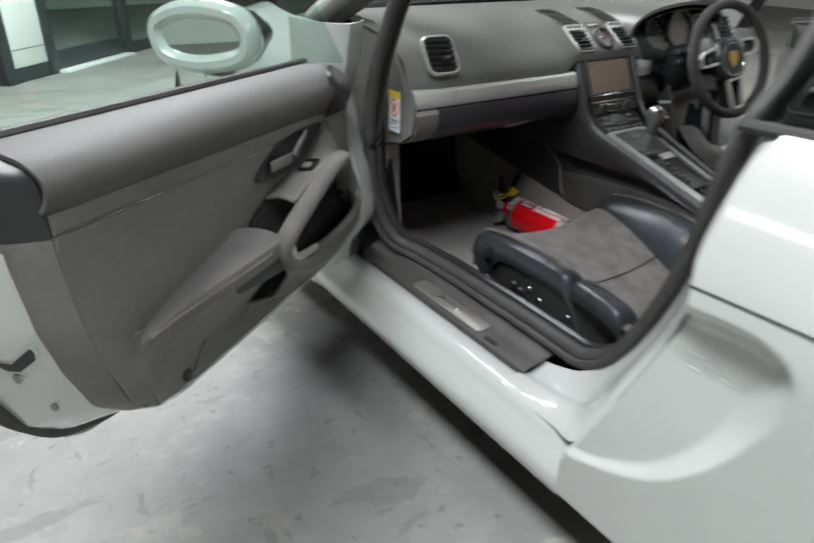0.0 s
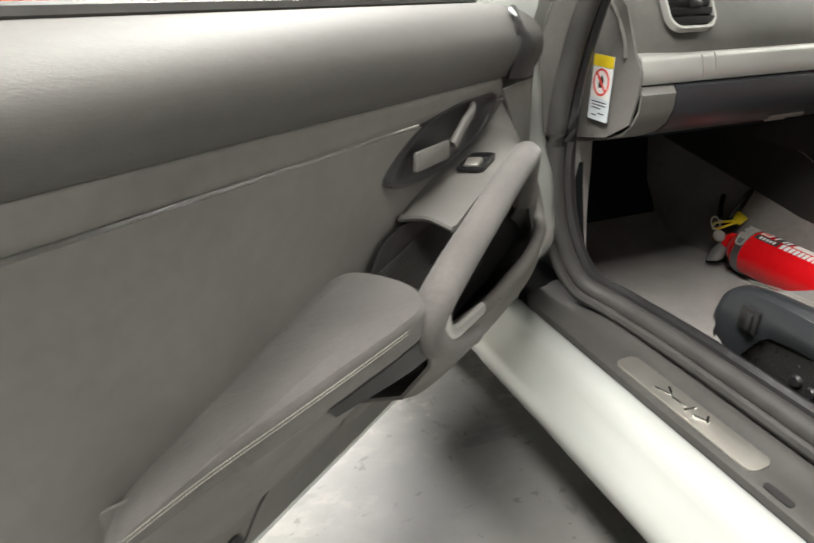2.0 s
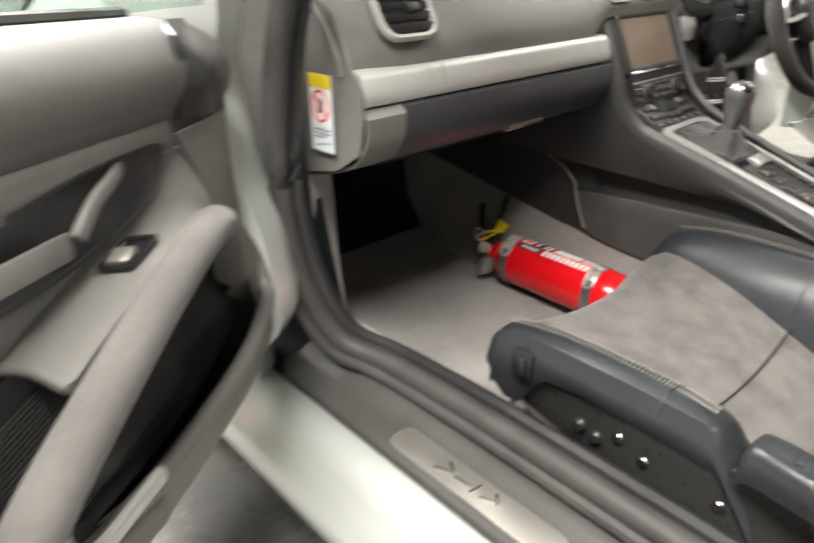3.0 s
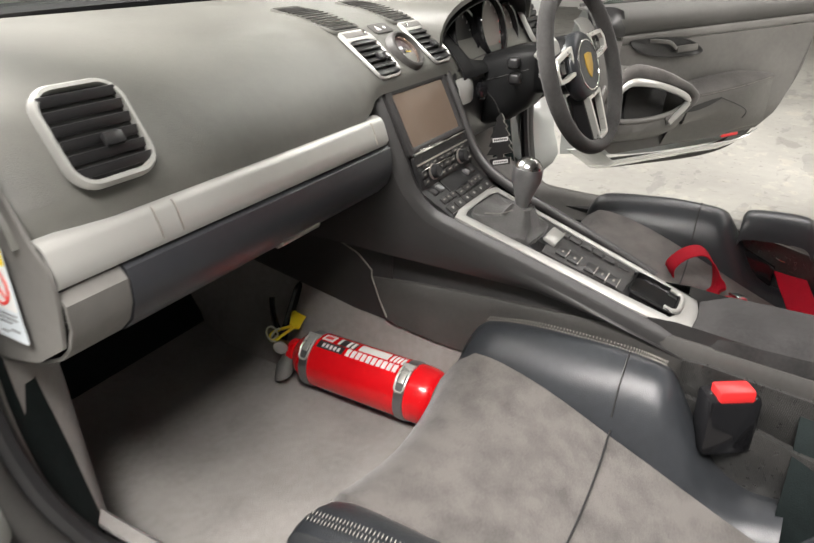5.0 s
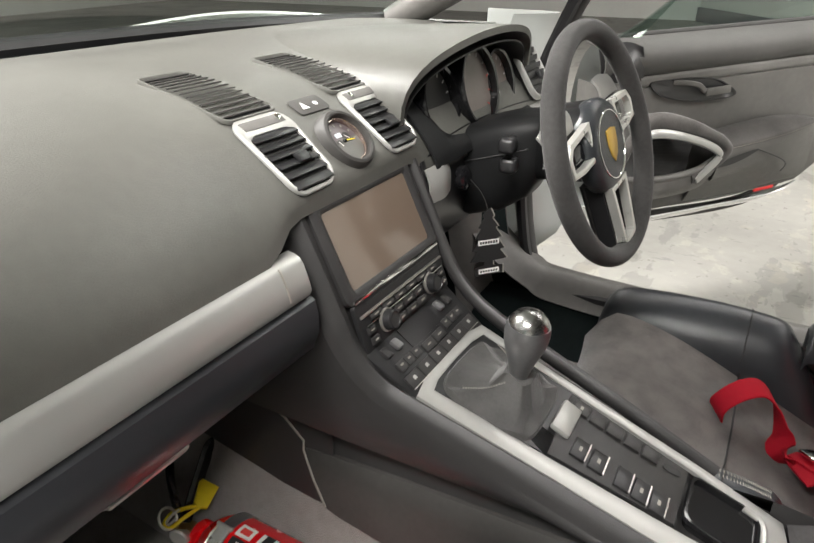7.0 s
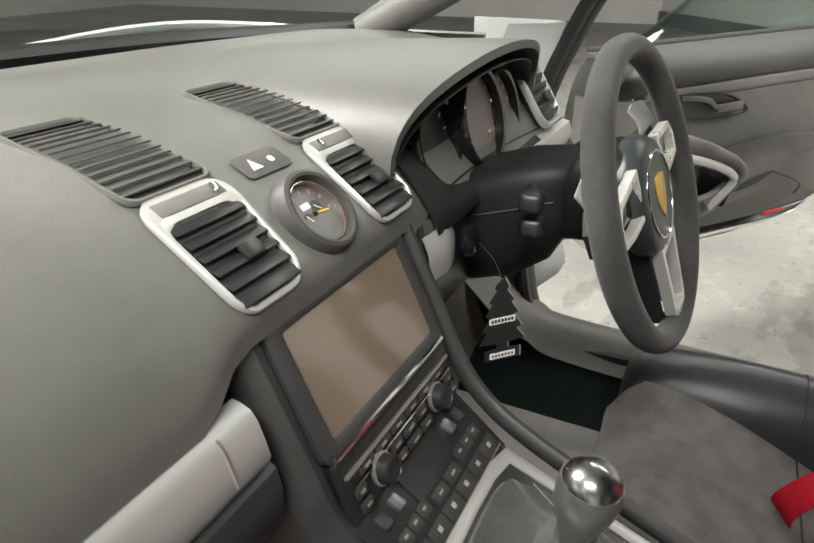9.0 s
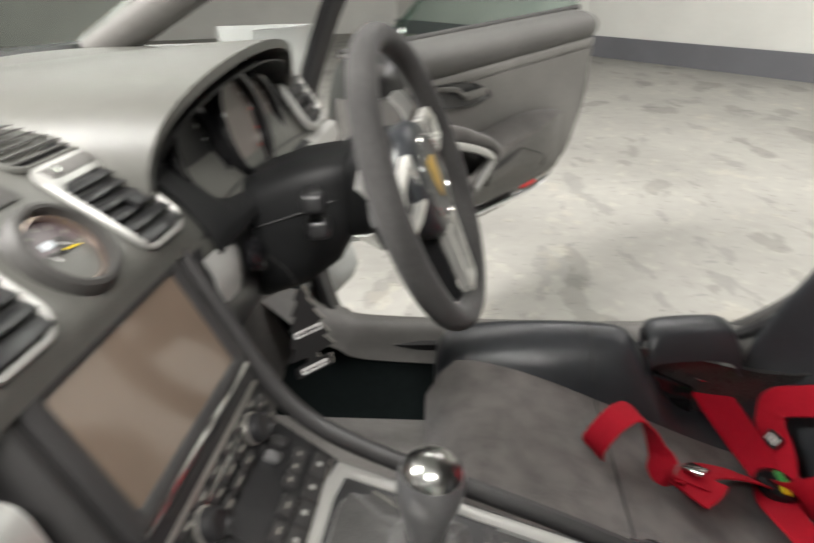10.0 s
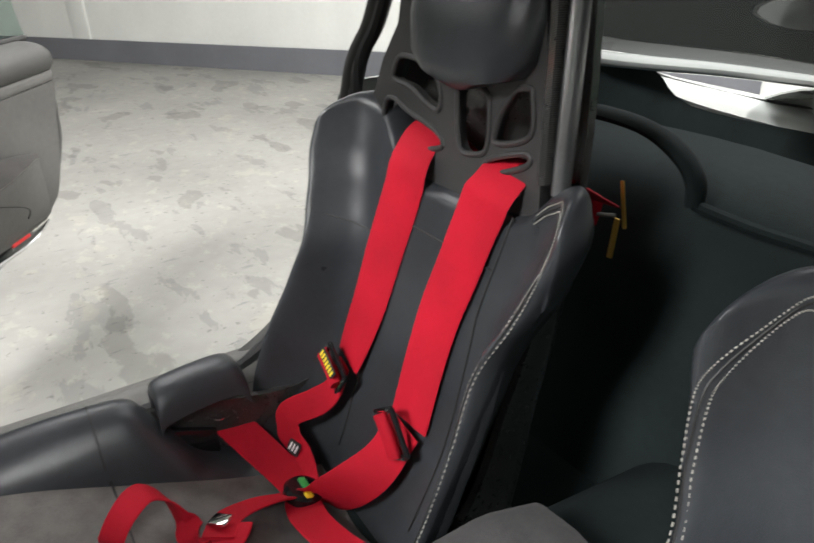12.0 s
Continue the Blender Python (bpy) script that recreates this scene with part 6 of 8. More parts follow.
part("lower_dash", thick(skin([[(0.135, 0.058, 0.745), (0.14, 0.05, 0.66), (0.15, 0.10, 0.58), (0.16, 0.22, 0.54)], [(0.25, 0.068, 0.76), (0.25, 0.055, 0.66), (0.25, 0.10, 0.58), (0.25, 0.22, 0.54)], [(0.45, 0.068, 0.76), (0.45, 0.055, 0.66), (0.45, 0.10, 0.58), (0.45, 0.22, 0.54)], [(0.69, 0.058, 0.745), (0.69, 0.05, 0.66), (0.69, 0.10, 0.58), (0.69, 0.22, 0.54)]], 20, 16), 0.004), M_BLACK, dash)
part("silver_trim", thick(skin([[(0.140, 0.054, 0.735), (0.140, 0.046, 0.715), (0.14, 0.046, 0.688)], [(0.175, 0.048, 0.738), (0.175, 0.040, 0.715), (0.175, 0.042, 0.688)], [(0.205, 0.055, 0.735), (0.205, 0.048, 0.715), (0.205, 0.048, 0.69)]], 10, 10), 0.003), M_SILVER, dash)
part("silver_trim", thick(band([(0.062, 0.745), (0.046, 0.740), (0.040, 0.722), (0.046, 0.704), (0.06, 0.70)], 0.49, 0.69, 10), 0.003), M_SILVER, dash)
side_vent(1)
part("ignition_switch", lathe([(0.018, 0), (0.018, 0.008), (0.012, 0.012), (0.001, 0.012)], 20, pose(0.232, 0.045, 0.70, 80, 0, 0)), M_GLOSS, dash)

# ---- steering wheel ----
turn_w = radians(5.5)
axis = V(-math.cos(radians(18.5)) * math.sin(turn_w), -math.cos(radians(18.5)) * math.cos(turn_w), math.sin(radians(18.5)))
wm = axes((0.336, -0.128, 0.747), (math.cos(turn_w), -math.sin(turn_w), 0), V(0, 0, 1), axis) @ Matrix.Scale(0.95, 4)
rim = [wm @ V(0.168 * math.cos(a), 0.168 * math.sin(a), 0) for a in (2 * math.pi * k / 72 for k in range(72))]
wheel = part("steering_wheel", tube(rim, 0.0140, 16, closed=True, flat=1.12, up=axis), M_DARKSUEDE, car, "black suede steering wheel with silver spokes")
part("airbag_cover", lathe([(0.062, -0.024), (0.070, -0.018), (0.0715, -0.008), (0.070, 0.001), (0.064, 0.008), (0.056, 0.011), (0.050, 0.012), (0.001, 0.013)], 44, wm), M_LEATHER, wheel)
part("hub_core", lathe([(0.030, -0.06), (0.048, -0.05), (0.052, -0.022), (0.02, -0.015)], 28, wm), M_SHROUD, wheel)
part("hub_ring", ring([(0.0520 * a, 0.0520 * b) for a, b in ca], [(0.0490 * a, 0.0490 * b) for a, b in ca], 0.004, wm @ pose(0, 0, 0.0095), 0.001), M_CHROME, wheel)
shield = [(-0.016, 0.020), (0.0, 0.023), (0.016, 0.020), (0.016, 0.0), (0.010, -0.014), (0.0, -0.024), (-0.010, -0.014), (-0.016, 0.0)]
part("hub_badge", prism([(1.1 * x, 1.1 * y) for x, y in shield], 0.003, wm @ pose(0, 0, 0.0115), 0.001), M_GOLD, wheel, "plain gold shield badge")
spoke_m = wm @ pose(0, 0, 0, 0, 0, 9)


def spoke_frame(outer, width, depth):
    """A flat-sided bar round outer, sloping from the hub down to the rim."""
    c = sum((V(x, y, 0) for x, y in outer), V(0, 0, 0)) / len(outer)
    inner_l = []
    for k, (x, y) in enumerate(outer):
        p, q, r = V(*outer[k - 1], 0), V(x, y, 0), V(*outer[(k + 1) % len(outer)], 0)
        d0, d1 = (q - p).normalized(), (r - q).normalized()
        n0, n1 = V(-d0.y, d0.x, 0), V(-d1.y, d1.x, 0)
        n0, n1 = (n if n.dot(c - q) > 0 else -n for n in (n0, n1))
        m_ = (n0 + n1).normalized()
        w = q + m_ * (width / max(0.35, m_.dot(n0)))
        inner_l.append((w.x, w.y))
    bm = ring(outer, inner_l, depth, Matrix.Identity(4), 0.0008)
    return settle(bm)


def settle(bm):
    for v in bm.verts:
        r = math.hypot(v.co.x, v.co.y)
        v.co = spoke_m @ V(v.co.x, v.co.y, v.co.z + lin1([(0.04, -0.003), (0.15, -0.006)], r))
    bmesh.ops.recalc_face_normals(bm, faces=bm.faces)
    return bm


for s_ in (-1, 1):
    side_loop = [(0.050, 0.053), (0.122, 0.046), (0.137, 0.028), (0.135, 0.000), (0.100, -0.004), (0.056, -0.003)]
    part("spoke", settle(prism([(s_ * x * (1.08 if x > 0.09 else 1.0), y) for x, y in side_loop], 0.010, pose(0, 0, -0.024))), M_INK, wheel)
    part("spoke_trim", spoke_frame([(s_ * x, y) for x, y in side_loop], 0.0080, 0.012), M_STEEL, wheel, "flat satin silver spoke frame")
    part("thumb_keys", settle(box((0.036, 0.024, 0.006), pose(s_ * 0.088, 0.021, 0.0, 0, 0, s_ * 4), 0.003)), M_GLOSS, wheel)
    part("shroud_shoulder", set_in(thick(skin([[(s_ * 0.062, 0.086, -0.020), (s_ * 0.062, 0.070, -0.012), (s_ * 0.062, 0.050, -0.012)], [(s_ * 0.100, 0.084, -0.024), (s_ * 0.100, 0.068, -0.016), (s_ * 0.100, 0.048, -0.014)], [(s_ * 0.146, 0.072, -0.026), (s_ * 0.146, 0.060, -0.020), (s_ * 0.146, 0.044, -0.016)]], 10, 8), 0.003), spoke_m), M_SILVER, wheel, "glossy silver spoke shoulder")
low_loop = [(-0.034, -0.058), (0.034, -0.058), (0.026, -0.150), (0.018, -0.157), (-0.018, -0.157), (-0.026, -0.150)]
for s_ in (-1, 1):
    part("spoke", settle(prism([(s_ * 0.036, -0.050), (s_ * 0.031, -0.050), (s_ * 0.023, -0.160), (s_ * 0.028, -0.160)], 0.026, pose(0, 0, -0.028))), M_BLACK, wheel)
part("spoke_back", settle(prism([(-0.030, -0.050), (0.030, -0.050), (0.022, -0.158), (-0.022, -0.158)], 0.004, pose(0, 0, -0.038))), M_INK, wheel)
part("spoke_trim", spoke_frame(low_loop, 0.0078, 0.014), M_STEEL, wheel, "flat satin silver spoke frame")
# ---- seats ----
BACK = [(0.19, -0.70, 0.215, -0.615), (0.28, -0.745, 0.235, -0.60), (0.38, -0.785, 0.250, -0.635), (0.45, -0.806, 0.252, -0.668), (0.52, -0.826, 0.248, -0.708), (0.60, -0.848, 0.240, -0.745), (0.68, -0.868, 0.253, -0.772), (0.745, -0.884, 0.268, -0.79), (0.80, -0.898, 0.268, -0.81), (0.84, -0.908, 0.266, -0.83)]


def back_at(z, sg, slim=-0.030, flare=0.022):
    """The back pad's depth, the half width and the wing's depth at z."""
    yc, hw, yw = (crv1([(q[0], q[i]) for q in BACK], z) if i == 2 else lin1([(q[0], q[i]) for q in BACK], z) for i in (1, 2, 3))
    if sg < 0 and slim < -0.01:  # the driver seat's wing beside the tunnel is shallower
        yw += lin1([(0.40, -0.030), (0.52, -0.018), (0.61, -0.016), (0.67, -0.034), (0.75, -0.036), (0.83, -0.030)], z)
    return yc, hw + (slim + flare * crv1([(0.56, 0), (0.72, 1)], z) if sg < 0 else 0.014 + 0.5 * flare * crv1([(0.56, 0), (0.72, 1)], z)), yw



def inside(p, outline):
    """Whether the point p lies inside an outline in the plane."""
    odd = False
    for (x0, y0), (x1, y1) in zip(outline, outline[1:] + outline[:1]):
        if (y0 > p[1]) != (y1 > p[1]) and p[0] < (x1 - x0) * (p[1] - y0) / (y1 - y0) + x0:
            odd = not odd
    return odd


def make_seat(cx, out):
    """A fixed-back bucket seat; out: the side of its door (-1 left, 1 right)."""
    slim, flare = (-0.022, 0.022) if cx > 0 else (-0.004, 0.018)

    def S(u, y, z):
        return V(cx + out * u, y, z)

    def fix(bm):
        bmesh.ops.recalc_face_normals(bm, faces=bm.faces)
        return bm

    # shell and lower tub
    seat = part("bucket_seat", fix(thick(skin(
        [[S(-0.245, -0.16, 0.34), S(-0.20, -0.16, 0.255), S(0, -0.16, 0.245), S(0.20, -0.16, 0.255), S(0.245, -0.16, 0.34)],
         [S(-0.255, -0.42, 0.37), S(-0.22, -0.42, 0.21), S(0, -0.42, 0.195), S(0.22, -0.42, 0.21), S(0.255, -0.42, 0.37)],
         [S(-0.215, -0.72, 0.34), S(-0.21, -0.76, 0.20), S(0, -0.75, 0.18), S(0.21, -0.76, 0.20), S(0.225, -0.72, 0.34)],
         [S(-0.190, -0.84, 0.50), S(-0.17, -0.91, 0.48), S(0, -0.94, 0.46), S(0.17, -0.91, 0.48), S(0.20, -0.84, 0.50)],
         [S(-0.19, -0.90, 0.68), S(-0.16, -0.97, 0.70), S(0, -0.99, 0.70), S(0.16, -0.97, 0.70), S(0.20, -0.90, 0.68)]], 24, 24), 0.012)), M_CARBON, car, "black leather and suede racing bucket seat")
    # suede cushion
    cushion_line = [(q.x, q.y) for q in crv([V(0, 0.326, 0), V(0.045, 0.366, 0), (0.11, 0.380, 0), (0.28, 0.358, 0), (0.47, 0.312, 0), (0.7, 0.248, 0), (0.86, 0.212, 0), (1.0, 0.188, 0)], 60)]
    rows = []
    for i in range(26):
        f = i / 25
        y = -0.118 - 0.60 * f
        zc = lin1(cushion_line, f)
        hw = crv1([(0, 0.165), (0.08, 0.190), (0.5, 0.170), (1.0, 0.165)], f)
        row = []
        for k in range(21):
            c = -1 + k / 10
            row.append(S(hw * c, y + 0.018 * c * c * (1 - f), zc - 0.008 * (1 - abs(c) ** 2) + 0.010 * abs(c) ** 2 - 0.03 * max(0, abs(c) - 0.9) / 0.1))
        rows.append(row)
    rows.insert(0, [V(p.x, p.y + 0.004, p.z - 0.10) for p in rows[0]])
    part("seat_cushion", fix(thick_to(sheet(rows), 0.01, (0, 0, -1))), M_SUEDE, seat, "charcoal suede cushion with a cross seam")
    seam = [S(0.172 * c, -0.372 - 0.006 * (1 - c * c), lin1(cushion_line, 0.43) - 0.0075 * (1 - c * c) + 0.0105 * c * c) for c in (-1 + k / 10 for k in range(21))]
    part("cushion_seam", fix(tube(seam, 0.0016, 6)), M_INK, seat)
    # thigh bolsters: thick leather pads with a double seam
    for sg in (-1, 1):
        # the crest runs back along the thigh, then dips round the belt opening and climbs to the wing
        path = [S(sg * 0.228, -0.114, 0.340), S(sg * 0.231, -0.122, 0.374), S(sg * 0.234, -0.148, 0.398), S(sg * 0.236, -0.22, 0.407), S(sg * 0.236, -0.30, 0.409), S(sg * 0.234, -0.38, 0.407), S(sg * 0.232, -0.425, 0.400), S(sg * 0.229, -0.448, 0.374), S(sg * 0.225, -0.476, 0.328), S(sg * 0.221, -0.512, 0.272), S(sg * 0.217, -0.560, 0.246), S(sg * 0.214, -0.610, 0.248)]
        sect = []
        cp = crv(path, 60)
        for i, p in enumerate(cp):
            k = min(1, 0.35 + i / 59 * 14)
            h = lin1([(-0.66, 0.03), (-0.44, 0.035), (-0.425, 0.052), (-0.27, 0.046), (-0.21, 0.052), (-0.176, 0.106), (-0.150, 0.104), (-0.128, 0.075), (-0.112, 0.012)], p.y)
            floor_z = lin1(cushion_line, max(0, (-0.118 - p.y) / 0.55)) - 0.012 - p.z
            rise = max(0.30, min(1, -floor_z / 0.075))
            prof = [(-0.080, floor_z), (-0.070, 0.55 * floor_z), (-0.054, 0.22 * floor_z), (-0.032, 0.04 * floor_z + 0.002), (-0.010, 0.010 * rise), (0.006, 0.011 * rise), (0.020, 0.004), (0.027, -0.014), (0.028, -0.6 * h), (0.020, -h)]
            sect.append([V(p.x + out * sg * a * k * (0.7 + 0.3 * rise), p.y, p.z + b * (0.6 + 0.4 * k)) for a, b in prof])
        part("thigh_bolster", fix(thick(sheet(sect), 0.006)), M_LEATHER, seat, "black leather thigh bolster with pale double seam")
        part("bolster_end_seam", fix(tube([sect[26][j] + V(0, -0.001, 0.001) for j in range(1, 8)], 0.0014, 5)), M_INK, seat)
        if sg < 0:
            part("belt_opening_panel", fix(prism([(q.x, q.y) for q in crv([V(a, c, 0) for a, c in ((-0.440, 0.398), (-0.452, 0.415), (-0.50, 0.412), (-0.60, 0.402), (-0.668, 0.392), (-0.672, 0.30), (-0.63, 0.235), (-0.55, 0.225), (-0.47, 0.27))], 40, closed=True)], 0.006, axes((cx + out * sg * (0.262 if sg < 0 else 0.236), 0, 0), (0, 1, 0), (0, 0, 1)))), M_CARBON, seat, "glossy carbon panel behind the belt opening")
        if (out * sg < 0) == (cx > 0) or cx < 0:
            for off in (-0.0045, 0.0045):
                cc = crv([S(sg * (0.236 + off), p[0], p[1]) for p in ((-0.146, 0.4135), (-0.22, 0.4255), (-0.30, 0.4275), (-0.38, 0.4255), (-0.424, 0.4190))], 130)
                part("stitching", fix(ladder(cc, (0.0022, 0, 0), 0.0007)), M_STITCH, seat)
        if sg < 0:
            continue
        # hip pad behind the belt opening
        hip = []
        for i, (y, z, u) in enumerate(((-0.462, 0.400, 0.245), (-0.476, 0.414, 0.250), (-0.54, 0.416, 0.260), (-0.595, 0.410, 0.266), (-0.615, 0.385, 0.262))):
            hip.append([S(sg * (u + a), y, z + b) for a, b in ((-0.052, -0.050), (-0.044, -0.022), (-0.026, -0.002), (0.008, 0.002), (0.020, -0.010), (0.018, -0.040))])
        part("hip_pad", fix(thick(skin(hip, 18, 14), 0.006)), M_LEATHER, seat)
    # backrest: one upholstered body, its wings rising forward and wrapping round outside
    wing_g = [(0.0, 0), (0.45, 0.002), (0.58, 0.01), (0.70, 0.06), (0.80, 0.24), (0.88, 0.58), (0.93, 0.88), (0.965, 1.0), (1.0, 1.0)]
    wing_g = [(p.x, p.y) for p in crv([V(a, g, 0) for a, g in wing_g], 120)]
    top_line = [(p.x, p.y) for p in crv([V(a, g, 0) for a, g in ((0, 0.720), (0.30, 0.722), (0.45, 0.734), (0.58, 0.775), (0.68, 0.806), (0.80, 0.824), (0.88, 0.823), (0.94, 0.804), (0.975, 0.768), (1.0, 0.70))], 120)]

    def fore(a, z, sg):
        yc, hw, yw = back_at(z, sg, slim, flare)
        e = min(1, max(0, (a - 0.915) / 0.085))
        return yc + (yw - yc) * lin1(wing_g, a) - 0.047 * (1 - math.sqrt(1 - e * e))

    def aft(a, z, sg):
        yc, hw, yw = back_at(z, sg, slim, flare)
        deep = lin1([(0.40, 0.065), (0.52, 0.075), (0.63, 0.092), (0.70, 0.074), (0.80, 0.056)], z) if sg < 0 and cx > 0 else 0.100
        e = min(1, max(0, (a - 0.915) / 0.085))
        return lin1([(0, yc - 0.060), (0.6, yc - 0.065), (0.915, yw - deep), (1, yw - deep)], a) + 0.053 * (1 - math.sqrt(1 - e * e))

    def top_at(a, sg):
        return lin1(top_line, a) - (0.034 if cx > 0 else 0.026) * (sg < 0) * crv1([(0.4, 0), (0.6, 1)], a)

    grid = []
    for q in range(101):
        u = math.sin(math.pi / 2 * (q / 50 - 1))
        sg, a = (1 if u > 0 else -1), abs(u)
        top = top_at(a, sg)
        r = 0.020
        loop = []
        for k in range(40):
            z = 0.195 + (top - r - 0.195) * k / 39
            loop.append((z, fore(a, z, sg)))
        zt = top - r
        ya, yb_ = fore(a, zt, sg), aft(a, zt, sg)
        for k in range(1, 12):
            t = math.pi * k / 12
            loop.append((zt + r * math.sin(t), ya + (yb_ - ya) * (1 - math.cos(t)) / 2))
        for k in range(14):
            z = zt + (0.195 - zt) * k / 13
            loop.append((z, aft(a, z, sg)))
        grid.append([S(u * back_at(z, sg, slim, flare)[1], y, z) for z, y in loop])
    part("backrest", fix(sheet(grid)), M_LEATHER, seat, "black leather backrest with deep side wings")

    def on_wing(u, z, sg, lift):
        return S(sg * back_at(z, sg, slim, flare)[1] * u, fore(u, z, sg) + lift, z)

    for sg in (-1, 1):
        if cx < 0 or sg < 0:
            def round_wing(d, lift, n):
                """A line round the wing at d inside its edge, from the shoulder over the corner and down."""
                pts = [(u, top_at(u, sg) - 0.010 - d) for u in (0.64, 0.70, 0.76, 0.81)]
                pts += [(0.865 - 0.6 * d, 0.790 - 0.9 * d + top_at(0.8, sg) - 0.824), (0.925 - 1.6 * d, 0.760 - 0.8 * d + top_at(0.8, sg) - 0.824), (0.963 - 2.6 * d, 0.708 - 0.4 * d)]
                pts += [(0.985 - 3.2 * d, z) for z in (0.65, 0.58, 0.50, 0.42, 0.34, 0.26)]
                return crv([on_wing(u, z, sg, lift) for u, z in pts], n)

            for d in (0.006, 0.017):
                ln = round_wing(d, 0.0014, 261)
                part("stitching", fix(join(*[tube([ln[a], ln[a + 1]], 0.0009, 5) for a in range(0, 259, 2)])), M_STITCH, seat)
            part("wing_seam", fix(tube(round_wing(0.0115, 0.0008, 80), 0.0012, 5)), M_INK, seat)
    part("back_seam", fix(tube(crv([on_wing(u, z, 1, 0.001) for u, z in ((0.50, 0.600), (0.62, 0.607), (0.74, 0.618), (0.86, 0.632), (0.96, 0.645))], 30), 0.0018, 6)), M_INK, seat)
    part("back_seam", fix(tube(crv([on_wing(abs(u), 0.655, 1 if u > 0 else -1, 0.001) for u in (-0.5, -0.3, -0.1, 0.1, 0.3, 0.5)], 20), 0.0018, 6)), M_INK, seat)
    for sg in (-1, 1):
        part("back_seam", fix(tube(crv([on_wing(0.50, 0.25 + 0.48 * q / 10, sg, 0.0006) for q in range(11)], 30), 0.0016, 6)), M_INK, seat)
    # open head frame with belt slots
    yb = -0.915
    part("shell_top", fix(thick(skin([[S(-0.185, -0.93, 0.64), S(-0.10, -0.985, 0.64), S(0.10, -0.985, 0.64), S(0.20, -0.93, 0.64)], [S(-0.185, -0.95, 0.82), S(-0.10, -1.01, 0.82), S(0.10, -1.01, 0.82), S(0.215, -0.945, 0.82)], [S(-0.165, -0.965, 1.04), S(-0.09, -1.0, 1.05), S(0.08, -1.0, 1.05), S(0.12, -0.965, 1.04)]], 14, 14), 0.008)), M_CARBON, seat, "dark moulded shell behind the head frame")
    # one moulded plate with five openings
    rim_line = [(0.122, 1.03), (0.150, 0.935), (0.195, 0.883), (0.226, 0.831), (0.246, 0.795), (0.225, 0.745), (0.16, 0.69), (-0.160, 0.69), (-0.160, 0.80), (-0.158, 0.92), (-0.145, 1.03)]
    holes = [[(0.142, 0.892), (0.094, 0.890), (0.056, 0.877), (0.042, 0.851), (0.050, 0.828), (0.078, 0.833), (0.122, 0.850), (0.165, 0.856), (0.161, 0.875)],
             [(0.190, 0.820), (0.160, 0.825), (0.131, 0.814), (0.056, 0.798), (0.043, 0.776), (0.126, 0.757), (0.171, 0.751), (0.201, 0.777)],
             [(0.004, 0.867), (-0.019, 0.874), (-0.054, 0.870), (-0.062, 0.855), (-0.059, 0.799), (-0.033, 0.784), (-0.005, 0.783), (0.004, 0.808)],
             [(-0.091, 0.859), (-0.112, 0.881), (-0.134, 0.885), (-0.139, 0.878), (-0.138, 0.830), (-0.076, 0.809), (-0.079, 0.838)],
             [(-0.063, 0.784), (-0.132, 0.808), (-0.133, 0.792), (-0.061, 0.764)]]
    loops = [rim_line] + [[(p.x, p.y) for p in crv([V(a, c, 0) for a, c in hole], 32, closed=True)] for hole in holes]
    flat, edges = [], []
    for lp in loops:
        edges += [(len(flat) + k, len(flat) + (k + 1) % len(lp)) for k in range(len(lp))]
        flat += [Vector(p) for p in lp]
    pts2, _, tris, *_ = delaunay_2d_cdt(flat, edges, [], 2, 1e-5)
    plate = bmesh.new()
    pv = [plate.verts.new(S(p.x, yb + 0.020, p.y)) for p in pts2]
    for tri in tris:
        mid = sum((pts2[k] for k in tri), Vector((0, 0))) / 3
        if inside(mid, rim_line) and not any(inside(mid, lp) for lp in loops[1:]):
            plate.faces.new([pv[k] for k in tri])
    for v in [v for v in plate.verts if not v.link_faces]:
        plate.verts.remove(v)
    part("head_frame_plate", fix(thick_to(plate, 0.016, (0, -1, 0))), M_CONSOLE, seat, "dark moulded head frame with five openings")
    for lp in loops[1:]:
        part("opening_lip", fix(tube([S(a, yb + 0.019, c) for a, c in lp], 0.0045, 8, closed=True, up=(0, 1, 0))), M_CONSOLE, seat)
    part("harness_strut", fix(tube([S(0.115, yb - 0.03, 0.862), S(0.031, yb - 0.01, 0.824)], 0.009, 12)), M_ALU, seat)
    part("frame_edge", fix(tube(crv([S(-0.166, -0.900, 0.78), S(-0.165, -0.902, 0.90), S(-0.156, -0.912, 1.02)], 16), 0.008, 8, flat=1.8, up=(0, 1, 0))), M_CARBON, seat)
    # satin metal stands in for bright reflections on the glossy carbon rim
    part("shell_rim", fix(tube(crv([S(-0.184, -0.905, 0.77), S(-0.183, -0.910, 0.90), S(-0.172, -0.925, 1.02)], 16), 0.009, 12, flat=1.5, up=(0, 1, 0))), M_KNOB, seat)
    head = []
